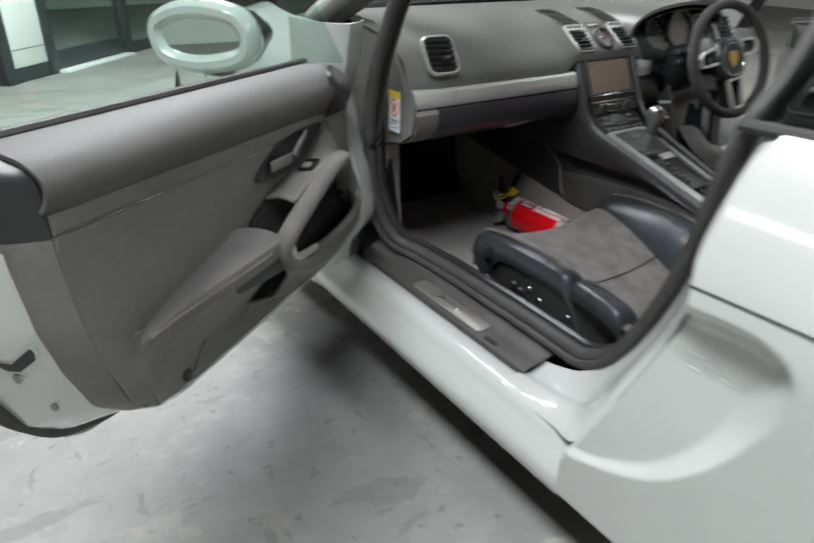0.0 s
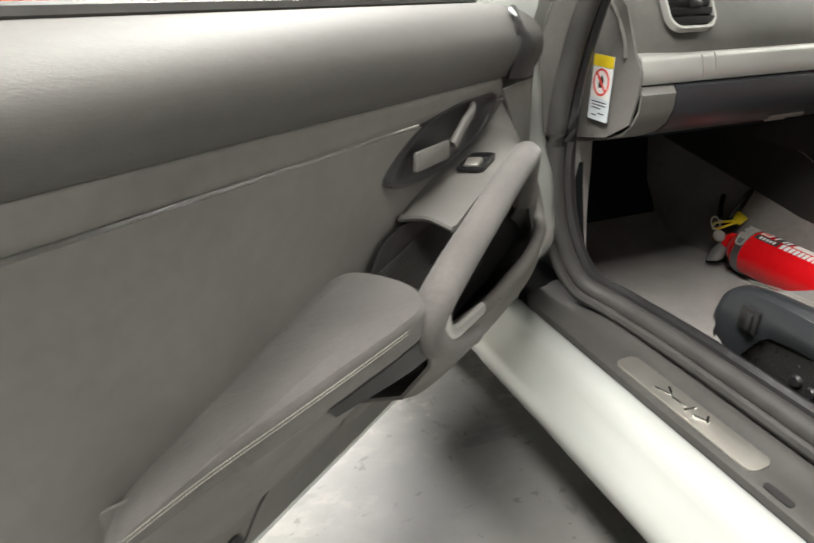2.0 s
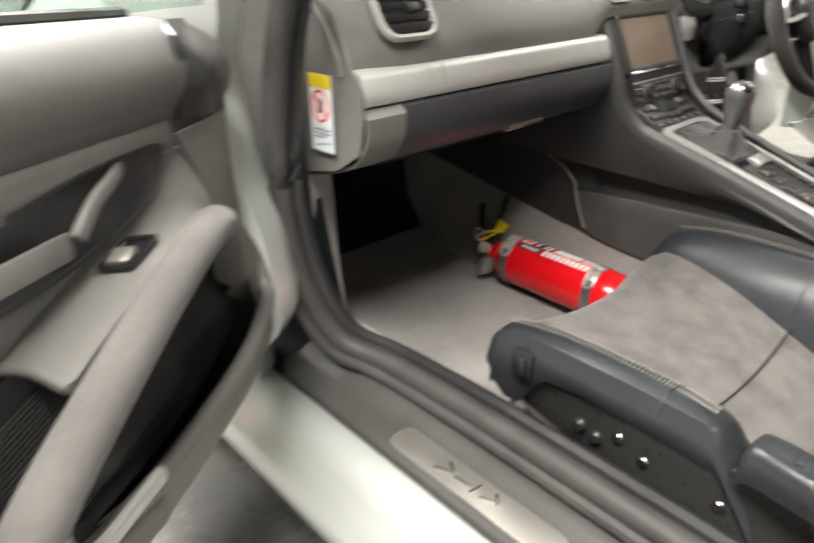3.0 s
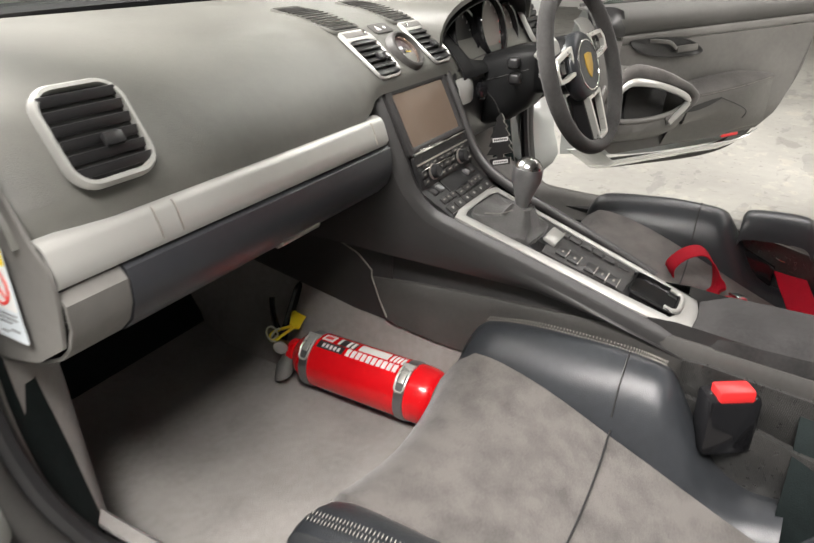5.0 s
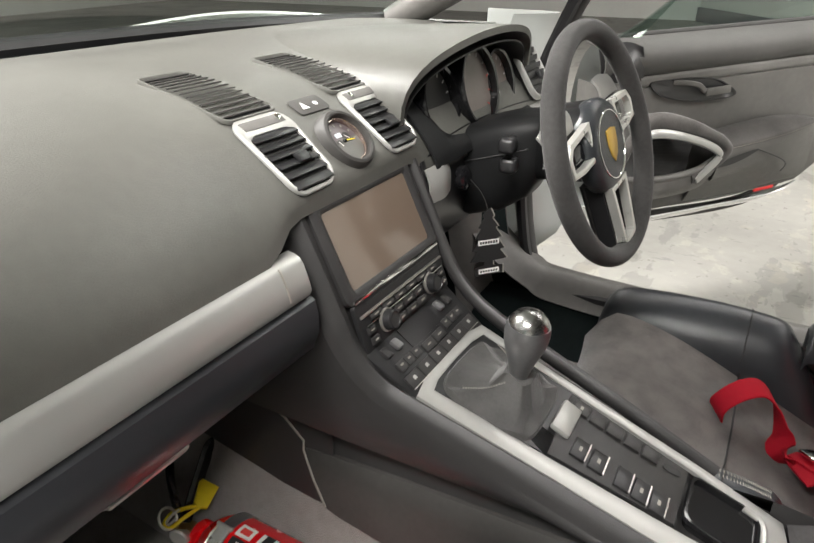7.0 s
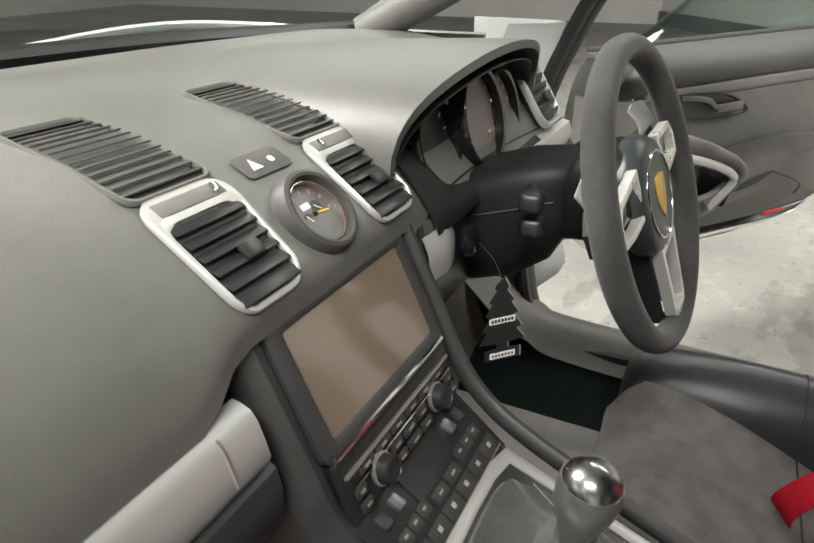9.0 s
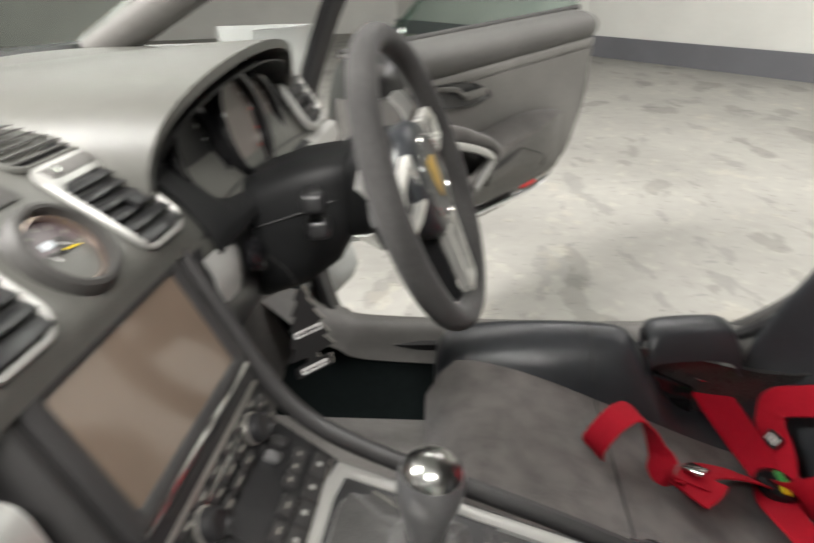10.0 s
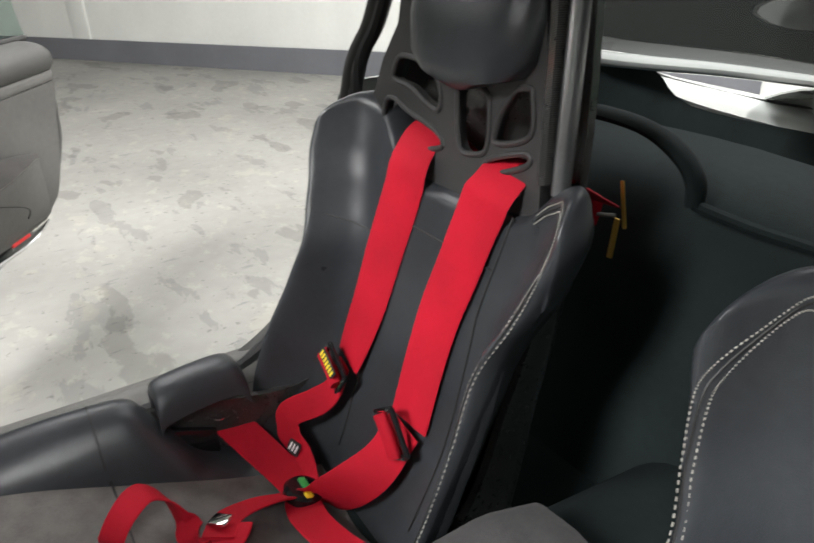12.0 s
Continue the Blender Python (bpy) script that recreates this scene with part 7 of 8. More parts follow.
    for z, w, y0, y1 in ((0.884, 0.055, -0.866, -0.92), (0.894, 0.095, -0.856, -0.93), (0.915, 0.116, -0.852, -0.94), (0.96, 0.126, -0.856, -0.955), (1.02, 0.120, -0.873, -0.965), (1.06, 0.100, -0.90, -0.965), (1.075, 0.06, -0.925, -0.955)):
        head.append([S(-0.028 + w * math.copysign(abs(math.cos(a)) ** 0.6, math.cos(a)), (y0 + y1) / 2 - (y1 - y0) / 2 * math.copysign(abs(math.sin(a)) ** 0.8, math.sin(a)), z - 0.012 * (1 - abs(math.cos(a)))) for a in (2 * math.pi * k / 32 for k in range(32))])
    hb = sheet(head, closed_v=True, cap=True)
    part("headrest", fix(hb), M_LEATHER, seat, "black leather headrest")
    part("headrest_piping", fix(tube([V(p.x, p.y + 0.002 * (p.y > -0.9), p.z - 0.001) for p in (V(*q) for q in head[2][17:32] + head[2][:1])], 0.0022, 6)), M_INK, seat)
    return seat, S, fix


pseat, SP, fixs = make_seat(-0.362, -1)
dseat, SD, _ = make_seat(0.356, 1)
part("seat_switch", fixs(join(box((0.010, 0.034, 0.040), pose(-0.624, -0.186, 0.372, 0, 0, 0), 0.005), box((0.012, 0.012, 0.028), pose(-0.629, -0.190, 0.372, 0, 0, 0), 0.004))), M_BLACK, pseat)
for sd, st in ((-0.362, -1), (0.356, 1)):
    ob = pseat if sd < 0 else dseat
    part("seat_base", join(box((0.44, 0.40, 0.03), pose(sd, -0.45, 0.175), 0.008), box((0.024, 0.50, 0.026), pose(sd + st * 0.235, -0.46, 0.178), 0.005), box((0.024, 0.50, 0.026), pose(sd - st * 0.20, -0.46, 0.178), 0.005)), M_BLACK, ob, "black seat rails")
    sm = axes((sd + st * 0.232, -0.25, 0.0), (0, -1, 0), V(0, 0, 1))
    part("side_mount", prism([(0.0, 0.310), (0.012, 0.326), (0.05, 0.338), (0.10, 0.345), (0.19, 0.352), (0.30, 0.30), (0.30, 0.20), (0.24, 0.195), (0.17, 0.245), (0.08, 0.290), (0.01, 0.300)], 0.010, sm, 0.002), M_GLOSS, ob, "gloss black seat side mount")
    for a, b in ((0.075, 0.326), (0.110, 0.312), (0.045, 0.308), (0.020, 0.313), (0.24, 0.26), (0.20, 0.31)):
        part("mount_bolt", lathe([(0.0095, 0), (0.0095, 0.006), (0.007, 0.009), (0.001, 0.009)], 14, axes((sd + st * 0.242, -0.25 - a, b), (0, 1, 0), (0, 0, 1), (st, 0, 0))), M_SATIN if a > 0.05 else M_BLACK, ob)
# seat belt stalk beside the passenger seat
bk = axes((-0.135, -0.512, 0.408), (0.52, -0.855, 0.02), V(0.02, 0.02, 1))
buckle = part("belt_buckle", box((0.074, 0.095, 0.044), bk @ pose(0, -0.050, -0.004), 0.008), M_GLOSS, pseat, "black belt buckle with a red button")
part("release_button", box((0.050, 0.020, 0.030), bk @ pose(0, 0.000, 0.002), 0.004), M_REDPLASTIC, buckle, "red release button")

# ---- red racing harness on the driver seat ----
harness = thing("racing_harness", (0.40, -0.66, 0.24), "red webbing racing harness draped over the bucket seat", "harness")


def strap(name, pts, across, width, n=36, label=""):
    p = crv([V(*q) for q in pts], n)
    a = [Vector(v) for v in crv([V(*v) for v in across], n)] if isinstance(across, list) else [V(*across)] * n
    return part(name, ribbon(p, a, width), M_RED, harness, label)


def back_y(x, z):
    """How far forward the driver seat's back lies at x and z."""
    yc, hw, yw = back_at(z, 1 if x > 0.356 else -1)
    return yc + (yw - yc) * lin1([(0, 0), (0.58, 0.01), (0.70, 0.06), (0.80, 0.24), (0.88, 0.58), (0.94, 0.88), (1.0, 1.0)], abs(x - 0.356) / hw)


def on_back(pts, lift=0.012):
    return [(x, back_y(x, z) + lift, z) for x, z in pts]


strap("shoulder_strap", [(0.45, -1.03, 0.70), (0.462, -0.955, 0.778), (0.458, -0.915, 0.788)] + on_back([(0.448, 0.750), (0.453, 0.701), (0.472, 0.604), (0.485, 0.512), (0.503, 0.430), (0.511, 0.395)]), [(1, 0.0, 0.1), (1, 0.0, 0.1), (1, 0.1, 0.1), (1, 0.2, 0.1), (1, 0.25, 0.1), (1, 0.25, 0.1), (1, 0.2, 0.05), (1, 0.1, -0.1), (1, 0.05, -0.3)], 0.076, 44)
strap("shoulder_strap", [(0.235, -1.05, 0.71), (0.255, -0.955, 0.770), (0.260, -0.915, 0.784)] + on_back([(0.262, 0.755), (0.276, 0.714), (0.295, 0.630), (0.309, 0.568), (0.316, 0.495), (0.318, 0.390)]), (1, 0.1, 0.06), 0.080, 44)
strap("shoulder_tail", [(0.506, -0.766, 0.394), (0.511, -0.742, 0.346), (0.527, -0.716, 0.320), (0.552, -0.674, 0.296), (0.545, -0.664, 0.268), (0.512, -0.664, 0.246), (0.470, -0.656, 0.230), (0.438, -0.646, 0.216)], [(1, -0.1, -0.2), (0.9, -0.1, 0.3), (0.5, -0.2, 0.8), (0.5, 0.0, 0.9), (0.9, 0.2, 0.5), (1, 0.2, 0.1), (1, 0.35, 0), (0.9, 0.4, 0)], 0.050, 70)
strap("shoulder_tail", [(0.318, -0.768, 0.388), (0.330, -0.732, 0.325), (0.360, -0.698, 0.275), (0.397, -0.668, 0.235), (0.428, -0.648, 0.218)], [(1, 0.1, 0), (1, 0.2, 0), (0.9, 0.4, 0.1), (0.7, 0.6, 0.1), (0.6, 0.7, 0.1)], 0.074)
strap("lap_strap", [(0.665, -0.545, 0.312), (0.645, -0.555, 0.312), (0.615, -0.568, 0.302), (0.585, -0.584, 0.284), (0.545, -0.606, 0.258), (0.500, -0.624, 0.238), (0.450, -0.636, 0.228)], [(0.2, 1, 0.2), (0.3, 1, 0.3), (0.4, 1, 0.3), (0.4, 1, 0.3), (0.4, 1, 0.2), (0.3, 1, 0.1), (0.2, 1, 0.1)], 0.060, 48)
strap("lap_strap", [(0.20, -0.66, 0.26), (0.28, -0.63, 0.258), (0.35, -0.62, 0.245), (0.40, -0.625, 0.228), (0.43, -0.635, 0.222)], [(0.1, 1, 0.2), (0.0, 1, 0.2), (0, 1, 0.15), (0, 1, 0.1), (0, 1, 0.1)], 0.06)
# a loop standing on the cushion, then on to the lock
strap("crotch_strap", [(0.395, -0.352, 0.312), (0.385, -0.352, 0.345), (0.395, -0.375, 0.372), (0.415, -0.405, 0.376), (0.420, -0.430, 0.350), (0.400, -0.445, 0.318), (0.372, -0.450, 0.303), (0.352, -0.470, 0.297)], [(0.85, 0.5, 0), (0.85, 0.5, 0), (0.85, 0.4, 0.1), (0.85, 0.35, 0.1), (0.85, 0.3, 0), (0.8, 0.4, 0), (0.7, 0.6, 0), (0.7, 0.6, 0)], 0.044, 60)
strap("crotch_strap", [(0.350, -0.478, 0.304), (0.385, -0.500, 0.294), (0.405, -0.530, 0.280), (0.425, -0.575, 0.255), (0.435, -0.615, 0.232)], [(0.6, 0.8, 0)] * 5, 0.048, 30)
strap("crotch_strap", [(0.335, -0.470, 0.299), (0.352, -0.492, 0.300), (0.372, -0.505, 0.296)], (0.55, 0.7, 0), 0.060, 8)


def adjuster(loc, xdir, ydir, w, yellow):
    m = axes(loc, xdir, ydir)
    a = part("strap_adjuster", ring(rounded(w + 0.014, 0.046, 0.006), rounded(w - 0.002, 0.026, 0.004), 0.006, m, 0.002), M_GLOSS, harness, "black strap adjuster with bright steel edges")
    part("adjuster_lip", join(*[tube([m @ V(e * (w / 2 + 0.004), -0.022, 0.006), m @ V(e * (w / 2 + 0.004), 0.012, 0.007)], 0.0028, 8) for e in (-1, 1)], tube([m @ V(-w / 2, -0.024, 0.003), m @ V(w / 2, -0.024, 0.003)], 0.003, 8)), M_CHROME, a)
    part("webbing_fold", tube([m @ V(x, -0.004 + 0.0015 * math.cos(60 * x), 0.010) for x in (w * (k / 8 - 0.5) for k in range(9))], 0.0125, 14, flat=0.75, up=(m.to_3x3() @ V(0, 0, 1))), M_RED, a)
    if yellow:
        tag_ = part("adjuster_tag", box((w * 0.86, 0.015, 0.0020), m @ pose(0, 0.015, 0.0205, -18, 0, 0), 0.0006), M_INK, a, "black tag with yellow bars")
        for k in range(7):
            part("tag_bar", box((0.0046, 0.010, 0.0006), m @ pose((k - 3) * 0.0074, 0.015, 0.0220, -18, 0, 10)), M_YELLOW, tag_)


adjuster((0.503, back_y(0.503, 0.398) + 0.042, 0.396), (-0.85, 0.10, -0.38), V(-0.38, -0.20, 0.85), 0.066, True)
adjuster((0.312, back_y(0.312, 0.392) + 0.042, 0.388), (-0.55, 0.0, -0.80), V(-0.80, -0.15, 0.55), 0.068, False)
lm = axes((0.596, -0.560, 0.318), (0.35, 0.9, 0.25), V(-0.9, 0.3, 0.1))
part("lap_bracket", join(ring([(0.012 * a, 0.012 * b) for a, b in ca], [(0.007 * a, 0.007 * b) for a, b in ca], 0.003, lm @ pose(0.0, 0.012, 0.002), 0.0005), box((0.058, 0.008, 0.006), lm @ pose(0, -0.008, 0.004), 0.002)), M_CHROME, harness, "metal belt bracket")
part("lap_slider", ring(rounded(0.074, 0.026, 0.004), rounded(0.060, 0.014, 0.003), 0.005, lm @ pose(0, -0.014, 0.0), 0.001), M_GLOSS, harness)
part("chest_tab", prism(rounded(0.030, 0.024, 0.004), 0.0015, axes((0.515, -0.660, 0.252), (-1, -0.25, 0), V(0, -0.5, 0.8))), M_INK, harness, "black label with pale bars")
for k in (-1, 0, 1):
    part("tab_bar", box((0.004, 0.014, 0.0006), axes((0.515, -0.660, 0.252), (-1, -0.25, 0), V(0, -0.5, 0.8)) @ pose(0.008 * k, 0, 0.002, 0, 0, -10)), M_LABEL, harness)
cam_m = axes((0.434, -0.636, 0.222), (1, 0, 0), V(0, 0.95, 0.3))
part("cam_lock", lathe([(0.034, 0), (0.034, 0.012), (0.028, 0.018), (0.001, 0.019)], 28, cam_m), M_GLOSS, harness, "black cam lock with a green release")
part("release_lever", box((0.034, 0.012, 0.006), cam_m @ pose(0, 0, 0.021), 0.002), M_GREEN, harness)
part("release_tag", box((0.014, 0.012, 0.004), cam_m @ pose(-0.024, 0.004, 0.020), 0.001), M_YELLOW, harness)
part("strap_hook", join(box((0.03, 0.024, 0.008), pose(0.375, -0.490, 0.308, 8, 10, 40), 0.003)), M_CHROME, harness)

# red strap end with a paper tag behind the driver seat
tail = thing("strap_end", (0.28, -1.06, 0.66), "dark red strap end with a brass-coloured clip", "strap")
part("webbing", ribbon(crv([V(0.34, -1.0, 0.70), V(0.30, -1.05, 0.685), V(0.262, -1.085, 0.675)], 10), V(0.1, 0, 1), 0.04), M_RED, tail)
part("clip_pin", tube([V(0.262, -1.08, 0.675), V(0.235, -1.085, 0.680)], 0.003, 6), M_ALU, tail)
part("clip_blade", box((0.006, 0.003, 0.070), pose(0.222, -1.085, 0.700, 0, 12, 0), 0.001), M_GOLD, tail)
part("clip_blade", box((0.009, 0.003, 0.065), pose(0.232, -1.085, 0.645, 0, -5, 0), 0.001), M_GOLD, tail)

# ---- fire extinguisher in the passenger footwell ----
EX, EY, EZ, ER = -0.152, -0.075, 0.2365, 0.0535
ext = thing("fire_extinguisher", (EX, 0.08, 0.177), "red fire extinguisher lying strapped to the footwell carpet", "extinguisher")
em = Matrix.Translation((EX, EY, EZ)) @ pose(0, 0, 0, -90, 0, 0)


def on_can(angle, z, lift=0.0):
    """The pose on the cylinder's skin: x along it to the valve, y round it, z out."""
    n = V(math.cos(radians(angle)), 0, math.sin(radians(angle)))
    return axes(V(EX, EY + z, EZ) + n * (ER + lift), (0, 1, 0), n.cross(V(0, 1, 0)), n)


def can_patch(angle, z0, z1, h, lift):
    rows = []
    for k in range(9):
        a = radians(angle) + (k / 8 - 0.5) * h / ER
        rows.append([V(EX + (ER + lift) * math.cos(a), EY + z, EZ + (ER + lift) * math.sin(a)) for z in (z0, z1)])
    return thick(sheet(rows), 0.0002)


part("cylinder", lathe([(0.010, 0.006), (0.030, 0.004), (0.040, 0.003), (0.047, 0.008), (0.0520, 0.020), (0.0535, 0.034), (0.0535, 0.265), (0.050, 0.285), (0.040, 0.303), (0.026, 0.315), (0.018, 0.322), (0.017, 0.336)], 48, em), M_REDPAINT, ext, "glossy red cylinder")
part("foot_ring", lathe([(0.030, -0.012), (0.041, -0.012), (0.044, 0.002), (0.038, 0.006)], 32, em), M_PLASTIC, ext)
for z, rr in ((0.060, 0.0546), (0.270, 0.0541)):
    steel = part("steel_band", lathe([(rr - 0.0008, z - 0.010), (rr + 0.0006, z - 0.009), (rr + 0.0006, z + 0.009), (rr - 0.0008, z + 0.010)], 48, em), M_KNOB, ext, "dark steel strap with a bright clasp")
    wire = [on_can(ang, z, 0.0045 + hz) @ V(dx, 0, 0) for ang, dx, hz in ((98, -0.010, 0), (98, 0.010, 0), (112, 0.010, 0.002), (128, 0.010, 0.002), (146, 0.009, 0), (150, 0.005, 0), (150, -0.005, 0), (146, -0.009, 0), (128, -0.010, 0.002), (112, -0.010, 0.002))]
    clasp = part("clasp", tube(wire, 0.0022, 8, closed=True), M_STEEL, steel, "bright steel over-centre clasp")
    part("clasp_plate", join(box((0.017, 0.020, 0.003), on_can(108, z, 0.0045), 0.001), box((0.012, 0.018, 0.003), on_can(126, z, 0.0060), 0.001)), M_STEEL, steel)
    part("clasp_pin", tube([on_can(96, z, 0.005) @ V(-0.013, 0, 0), on_can(96, z, 0.005) @ V(0.013, 0, 0)], 0.003, 8), M_STEEL, steel)
# printed label: a row of large bars, a black block, white panels over it
part("label_block", can_patch(109, 0.196, 0.254, 0.017, 0.0003), M_INK, ext)
for k in range(5):
    part("letter_bar", can_patch(110, 0.204 + 0.0085 * k, 0.2095 + 0.0085 * k, 0.009, 0.0007), M_LABEL, ext)
for k in range(10):
    part("letter_bar", can_patch(109, 0.080 + 0.0112 * k, 0.0885 + 0.0112 * k, 0.0165, 0.0006), M_LABEL, ext)
part("label_panel", can_patch(84, 0.108, 0.172, 0.022, 0.0003), M_LABEL, ext)
for k in range(4):
    part("label_panel", can_patch(84, 0.076 + 0.0075 * k, 0.081 + 0.0075 * k, 0.022, 0.0003), M_LABEL, ext)
    part("letter_bar", can_patch(86, 0.182 + 0.010 * k, 0.188 + 0.010 * k, 0.020, 0.0006), M_LABEL if k != 2 else M_INK, ext)
part("label_block", can_patch(86, 0.178, 0.216, 0.022, 0.0003), M_INK, ext)
part("label_panel", can_patch(86, 0.228, 0.254, 0.020, 0.0003), M_LABEL, ext)
part("letter_bar", can_patch(86, 0.233, 0.249, 0.010, 0.0006), M_REDINK, ext)
part("neck", lathe([(0.018, 0.318), (0.024, 0.322), (0.024, 0.334), (0.017, 0.340)], 20, em), M_REDPAINT, ext)
part("valve_body", lathe([(0.015, 0.334), (0.016, 0.340), (0.013, 0.346), (0.013, 0.366), (0.016, 0.368), (0.016, 0.374), (0.008, 0.378)], 16, em), M_BRASS, ext, "brass valve body")
part("gauge", lathe([(0.006, -0.012), (0.012, 0), (0.0145, 0.003), (0.0145, 0.010), (0.012, 0.013), (0.001, 0.0135)], 20, axes((EX - 0.020, EY + 0.346, EZ + 0.012), (0, 0, 1), (0, -1, 0), (-0.8, -0.25, 0.45))), M_STEEL, ext, "round steel pressure gauge")
part("nozzle", lathe([(0.008, -0.010), (0.010, 0.004), (0.017, 0.010), (0.0185, 0.018), (0.0185, 0.042), (0.016, 0.045), (0.014, 0.040), (0.001, 0.036)], 20, axes((EX - 0.016, EY + 0.338, EZ - 0.004), (1, 0, 0), (0, 1, 0), (-0.62, -0.22, -0.72))), M_PLASTIC, ext, "dark grey plastic nozzle")
part("lever", join(tube(crv([(EX - 0.004, EY + 0.360, EZ + 0.020), (EX - 0.002, EY + 0.372, EZ + 0.046), (EX + 0.004, EY + 0.382, EZ + 0.074), (EX + 0.014, EY + 0.390, EZ + 0.098)], 14), 0.006, 8, flat=1.8), tube(crv([(EX - 0.002, EY + 0.358, EZ + 0.016), (EX + 0.020, EY + 0.362, EZ + 0.042), (EX + 0.046, EY + 0.364, EZ + 0.074), (EX + 0.066, EY + 0.364, EZ + 0.100), (EX + 0.076, EY + 0.362, EZ + 0.103)], 16), 0.0065, 8, flat=1.8)), M_GLOSS, ext, "glossy black squeeze levers")
for k, (dx, dz) in enumerate(((-0.026, 0.042), (-0.018, 0.036))):
    part("safety_pin_ring", tube([V(EX + dx + 0.013 * math.cos(a), EY + 0.362 + (0.008 - 0.014 * k) * math.sin(a), EZ + dz + 0.013 * math.sin(a)) for a in (2 * math.pi * q / 20 for q in range(20))], 0.0020, 6, closed=True), M_STEEL, ext)
tag_m = pose(EX + 0.014, EY + 0.338, EZ + 0.048, 28, -12, 24)
tag = part("seal_tag", prism([(-0.006, -0.011), (0.030, -0.016), (0.034, 0.010), (0.028, 0.014), (-0.004, 0.010), (-0.010, 0.002)], 0.005, tag_m, 0.001), M_YELLOW, ext, "yellow plastic tamper tag")
part("seal_loop", tube(crv([tag_m @ V(-0.008, 0, 0.002), V(EX - 0.010, EY + 0.350, EZ + 0.034), V(EX - 0.030, EY + 0.356, EZ + 0.030), V(EX - 0.034, EY + 0.362, EZ + 0.038), V(EX - 0.014, EY + 0.366, EZ + 0.040), tag_m @ V(-0.006, 0.004, 0.002)], 24), 0.0030, 6), M_YELLOW, tag)
part("floor_bracket", join(box((0.03, 0.29, 0.006), pose(EX, EY + 0.165, 0.1785), 0.002), box((0.05, 0.012, 0.045), pose(EX + 0.020, EY - 0.018, 0.200), 0.004), box((0.022, 0.030, 0.020), pose(EX + 0.040, EY - 0.016, EZ + 0.012), 0.004)), M_BLACK, ext)

# ---- tree-shaped air freshener hanging from the column ----
tree_m = axes((0.240, 0.000, 0.606), (0.70, -0.71, 0.05), V(0, 0.05, 1)) @ Matrix.Scale(0.86, 4)
outline = [(-0.006, 0.055), (0.004, 0.062), (0.010, 0.048), (0.007, 0.044), (0.018, 0.028), (0.013, 0.026), (0.024, 0.008), (0.017, 0.006), (0.029, -0.014), (0.021, -0.016), (0.034, -0.034), (0.008, -0.036), (0.008, -0.044), (0.026, -0.046), (0.026, -0.062), (-0.026, -0.062), (-0.026, -0.046), (-0.008, -0.044), (-0.008, -0.036), (-0.034, -0.034), (-0.021, -0.016), (-0.029, -0.014), (-0.017, 0.006), (-0.024, 0.008), (-0.013, 0.026), (-0.018, 0.028), (-0.007, 0.044), (-0.010, 0.048)]
fresh = thing("air_freshener", (0.240, 0.0, 0.538), "black tree-shaped card air freshener with pale edge", "air freshener")
part("card", prism(outline, 0.002, tree_m @ pose(0, 0, -0.001)), M_INK, fresh)
part("card_edge", prism([(x + 0.0030, y - 0.0008) for x, y in outline], 0.001, tree_m @ pose(0, 0, -0.0016)), M_STITCH, fresh)
part("label_plate", prism(rounded(0.038, 0.009, 0.001), 0.0006, tree_m @ pose(0, 0.000, 0.0012)), M_LABEL, fresh)
part("label_plate", prism(rounded(0.038, 0.009, 0.001), 0.0006, tree_m @ pose(0, -0.054, 0.0012)), M_LABEL, fresh)
for k in range(7):
    part("text_bar", box((0.0035, 0.005, 0.0003), tree_m @ pose(-0.0144 + 0.0048 * k, 0, 0.002)), M_INK, fresh)
    part("text_bar", box((0.003, 0.0035, 0.0003), tree_m @ pose(-0.0144 + 0.0048 * k, -0.054, 0.002)), M_INK, fresh)
part("string", tube(crv([tree_m @ V(0, 0.058, 0), V(0.236, 0.012, 0.68), V(0.232, 0.03, 0.70)], 8), 0.0005, 5), M_RUBBER, fresh)

# ---- glazed partition, parked car behind it, corner post ----
PART_O, PART_U = V(-0.95, 5.07, 0), V(0.697, 0.717, 0)
PART_N = V(-0.717, 0.697, 0)


def along(s, z, depth=0.0):
    return PART_O + PART_U * s + PART_N * depth + V(0, 0, z)


def slab(s0, s1, z0, z1, t, depth=0.0, bevel=0.004):
    return box((s1 - s0, t, z1 - z0), axes(along((s0 + s1) / 2, (z0 + z1) / 2, depth), PART_U, PART_N, V(0, 0, 1)), bevel)


glazing = tagged(part("window_1", slab(-6.0, 5.2, 2.45, 2.6, 0.10), M_FRAME), "dark-framed glazed showroom partition with white panels", "partition", kind="structure")
for s0 in (-4.2, -2.95, -1.72, -0.60, -0.10, 1.02, 2.3, 3.6, 5.0):
    part("window_frame", slab(s0, s0 + 0.10, 0.0, 2.45, 0.09), M_FRAME, glazing)
for s0, s1 in ((-5.9, -4.2), (-4.1, -2.95), (-2.85, -1.72), (1.12, 2.3), (2.4, 3.6), (3.7, 5.0)):
    part("bottom_rail", slab(s0, s1, 0.0, 0.10, 0.07), M_FRAME, glazing)
    part("pane", slab(s0, s1, 0.10, 2.45, 0.008, 0.0, 0.0), M_GLASS, glazing).visible_shadow = False
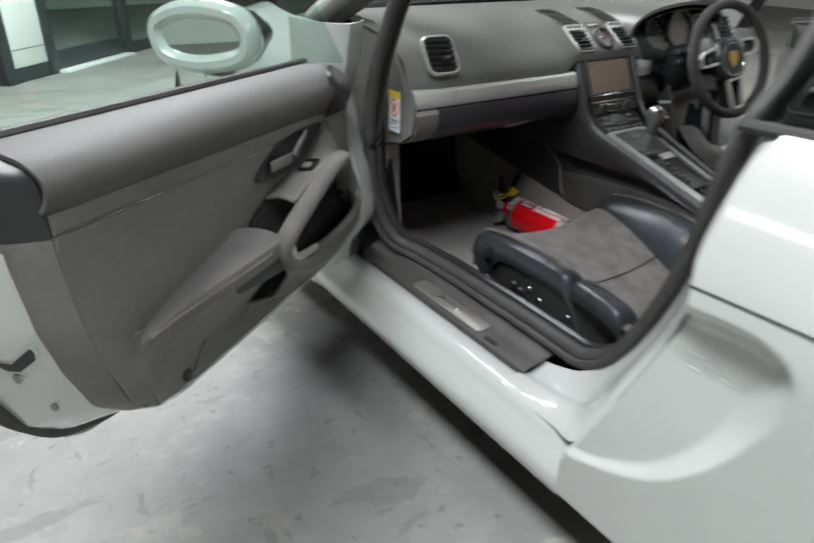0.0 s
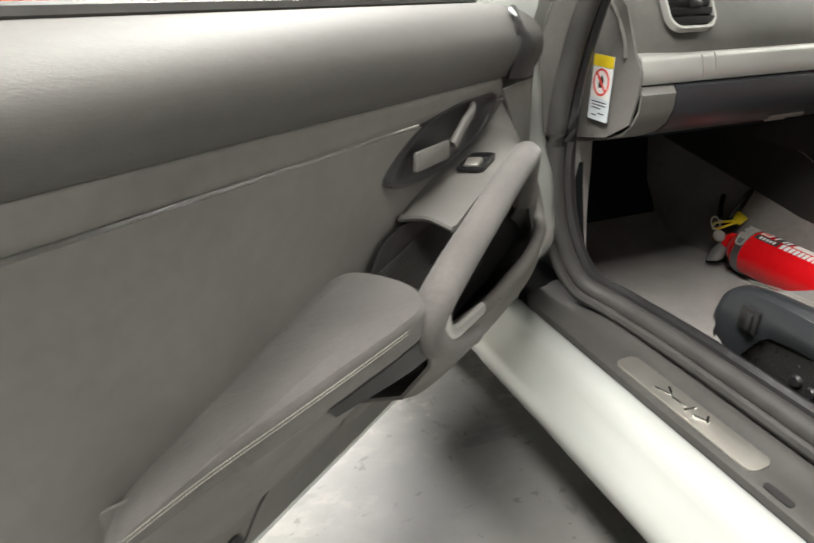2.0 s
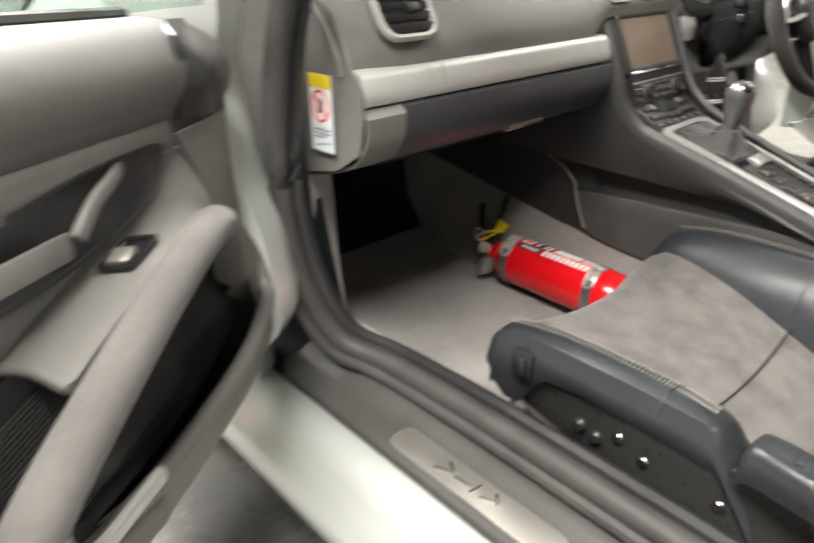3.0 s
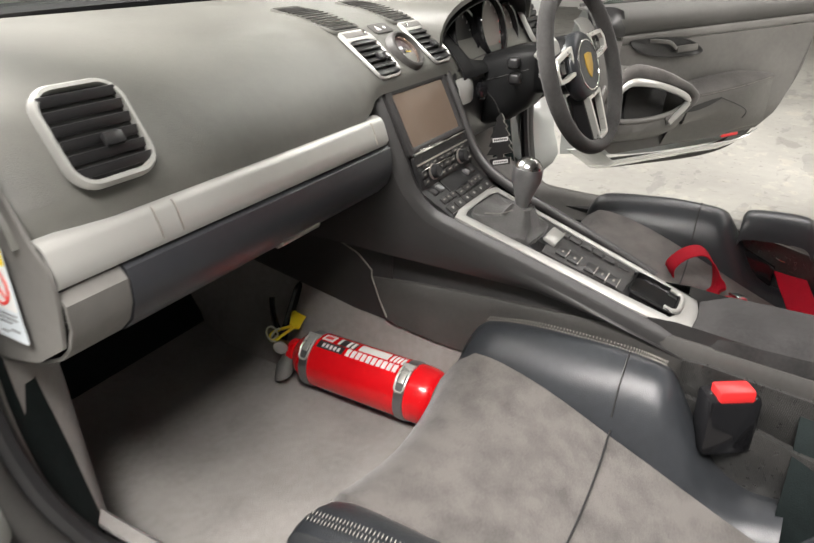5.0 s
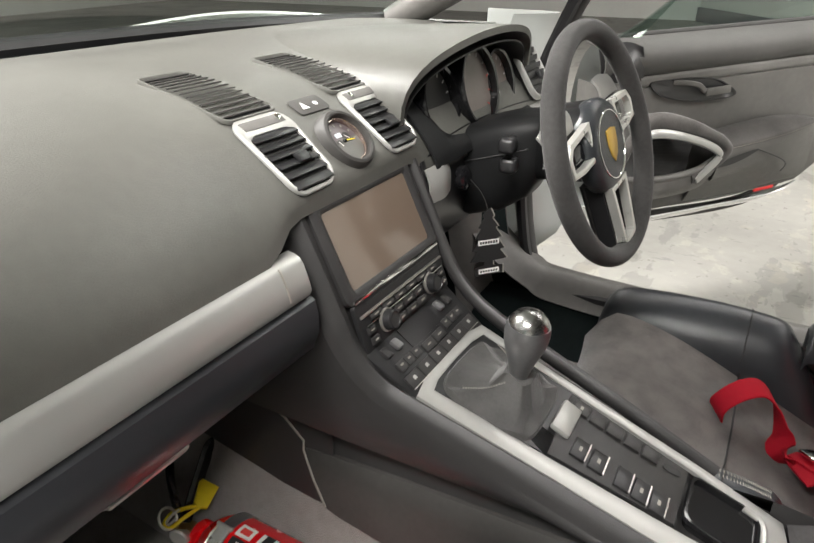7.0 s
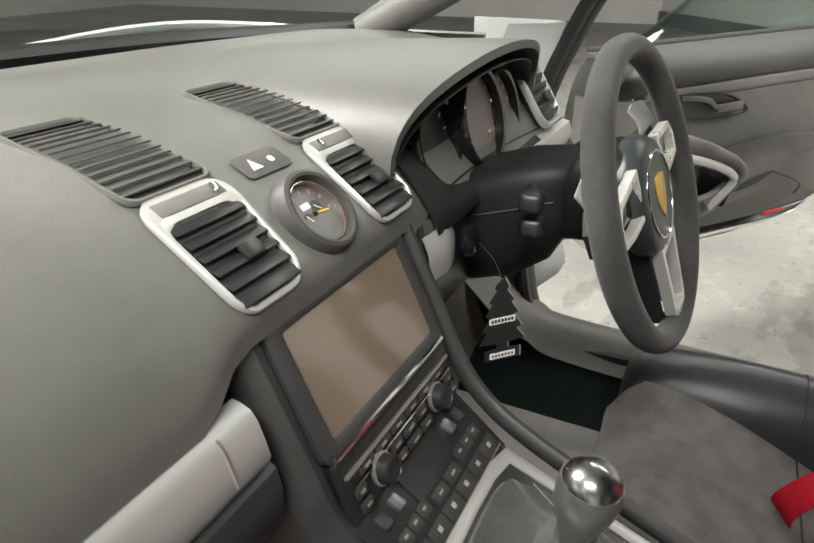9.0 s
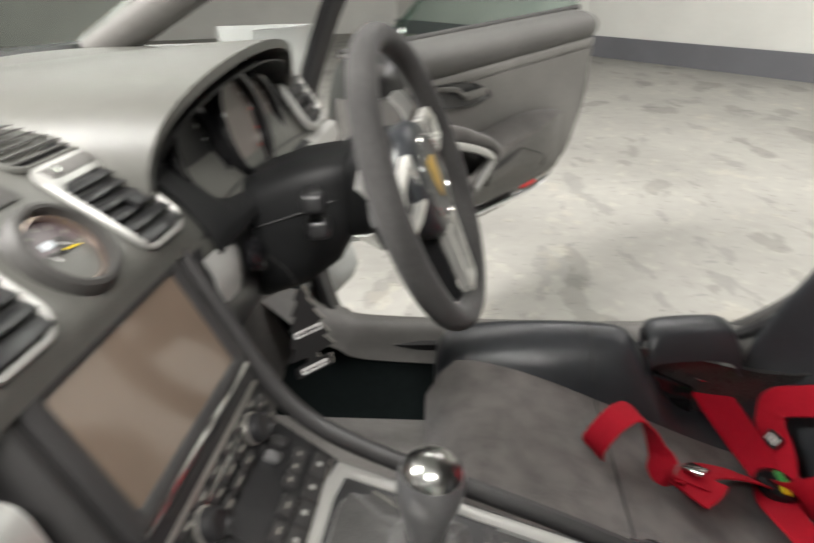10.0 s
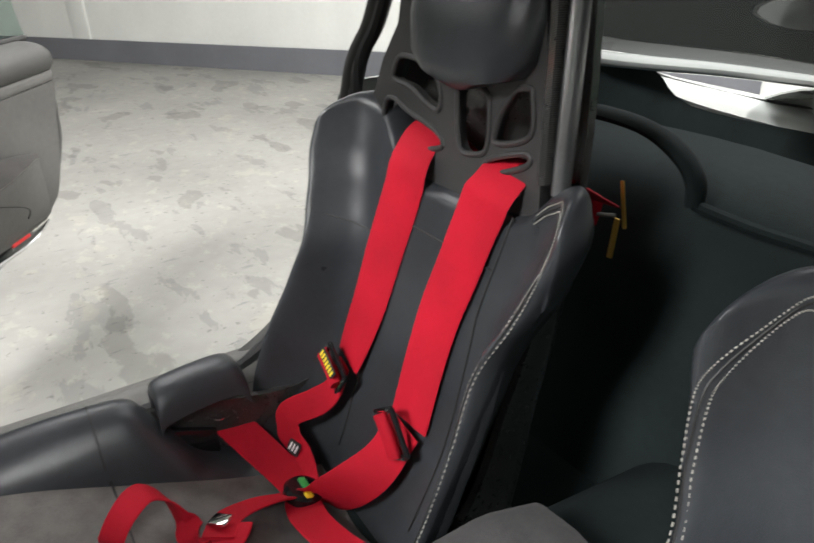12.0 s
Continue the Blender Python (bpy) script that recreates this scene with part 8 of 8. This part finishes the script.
part("bottom_rail", slab(-0.50, -0.10, 0.0, 0.11, 0.07), M_FRAME, glazing)
part("white_panel", slab(-0.50, -0.10, 0.11, 0.62, 0.05), M_WALL, glazing, "white partition panel")
part("panel_joint", slab(-0.50, -0.10, 0.24, 0.246, 0.054, 0.0, 0.0), M_SKIRT, glazing)
part("pane", slab(-0.50, -0.10, 0.62, 2.45, 0.008, 0.0, 0.0), M_GLASS, glazing).visible_shadow = False
part("door_rail", slab(0.0, 1.02, 0.03, 0.17, 0.05), M_FRAME, glazing)
part("pane", slab(0.0, 1.02, 0.17, 2.45, 0.008, 0.0, 0.0), M_GLASS, glazing).visible_shadow = False
part("threshold", slab(-0.02, 1.02, 0.0, 0.022, 0.20, -0.02), M_LABEL, glazing, "pale metal threshold")

# orange car parked beyond the partition
beyond = thing("parked_car", along(-1.25, 0, 1.9), "bright orange parked car with dark tyres", "car")


def car_body(length, width, prof):
    rows = []
    for i in range(25):
        f = i / 24
        zt = crv1(prof, f)
        w = width / 2 * (1 - 0.12 * abs(2 * f - 1) ** 3)
        rows.append([along(-1.25 + length * (f - 0.5) + 0.0, z, 1.9 + d) for d, z in ((-w * 0.94, 0.20), (-w, 0.32), (-w * 1.0, 0.50), (-w * 0.94, 0.66 if zt > 0.66 else zt), (-w * 0.62, zt), (0, zt + 0.03), (w * 0.62, zt), (w * 0.94, 0.66 if zt > 0.66 else zt), (w, 0.50), (w * 0.94, 0.20))])
    return sheet(rows, closed_v=True, cap=True)


part("body", car_body(4.3, 1.8, [(0, 0.62), (0.12, 0.72), (0.30, 0.82), (0.42, 1.22), (0.62, 1.26), (0.80, 0.95), (1.0, 0.70)]), M_ORANGE, beyond, "orange painted body")
part("lower_grille", slab(-2.9, 0.5, 0.16, 0.24, 1.74, 1.9, 0.02), M_BLACK, beyond)
for ds in (-1.35, 1.25):
    for dd in (-0.82, 0.82):
        wl = part("wheel", lathe([(0.20, -0.10), (0.30, -0.11), (0.33, -0.07), (0.33, 0.07), (0.30, 0.11), (0.20, 0.10)], 32, axes(along(-1.25 + ds, 0.33, 1.9 + dd), PART_U, V(0, 0, 1))), M_TYRE, beyond)
        part("rim", lathe([(0.20, -0.09), (0.19, 0.085), (0.06, 0.10), (0.01, 0.10)], 24, axes(along(-1.25 + ds, 0.33, 1.9 + dd), PART_U, V(0, 0, 1))), M_ALU, wl)

# white post at the wall's foot
post = box((0.26, 0.10, 3.28), axes((7.86, -1.42, 1.645), V(9.8, 6.18, 0), V(-6.18, 9.8, 0), V(0, 0, 1)), 0.006)
tagged(part("wall_post", post, M_WALL), "white painted wall post above the skirting", "post", kind="structure")

# ---- road wheels under the sports car ----
for wx, wy in ((-0.75, 1.38), (0.75, 1.38), (-0.82, -1.62), (0.82, -1.62)):
    sd = 1 if wx > 0 else -1
    m = axes((wx, wy, 0.33), (0, 1, 0), (0, 0, 1), (sd, 0, 0))
    rw = part("road_wheel", lathe([(0.235, -0.12), (0.30, -0.125), (0.325, -0.11), (0.33, -0.08), (0.33, 0.06), (0.322, 0.09), (0.30, 0.105), (0.235, 0.10)], 48, m), M_TYRE, car, "black low-profile tyre")
    part("rim", lathe([(0.235, -0.10), (0.238, 0.095), (0.225, 0.10), (0.215, 0.06), (0.05, 0.045), (0.01, 0.045)], 40, m), M_GLOSS, rw)
    for q in range(5):
        part("rim_spoke", box((0.19, 0.04, 0.02), m @ pose(0, 0, 0.065, 0, 0, 72 * q) @ pose(0.125, 0, 0, 0, 6, 0), 0.006), M_ALU, rw)
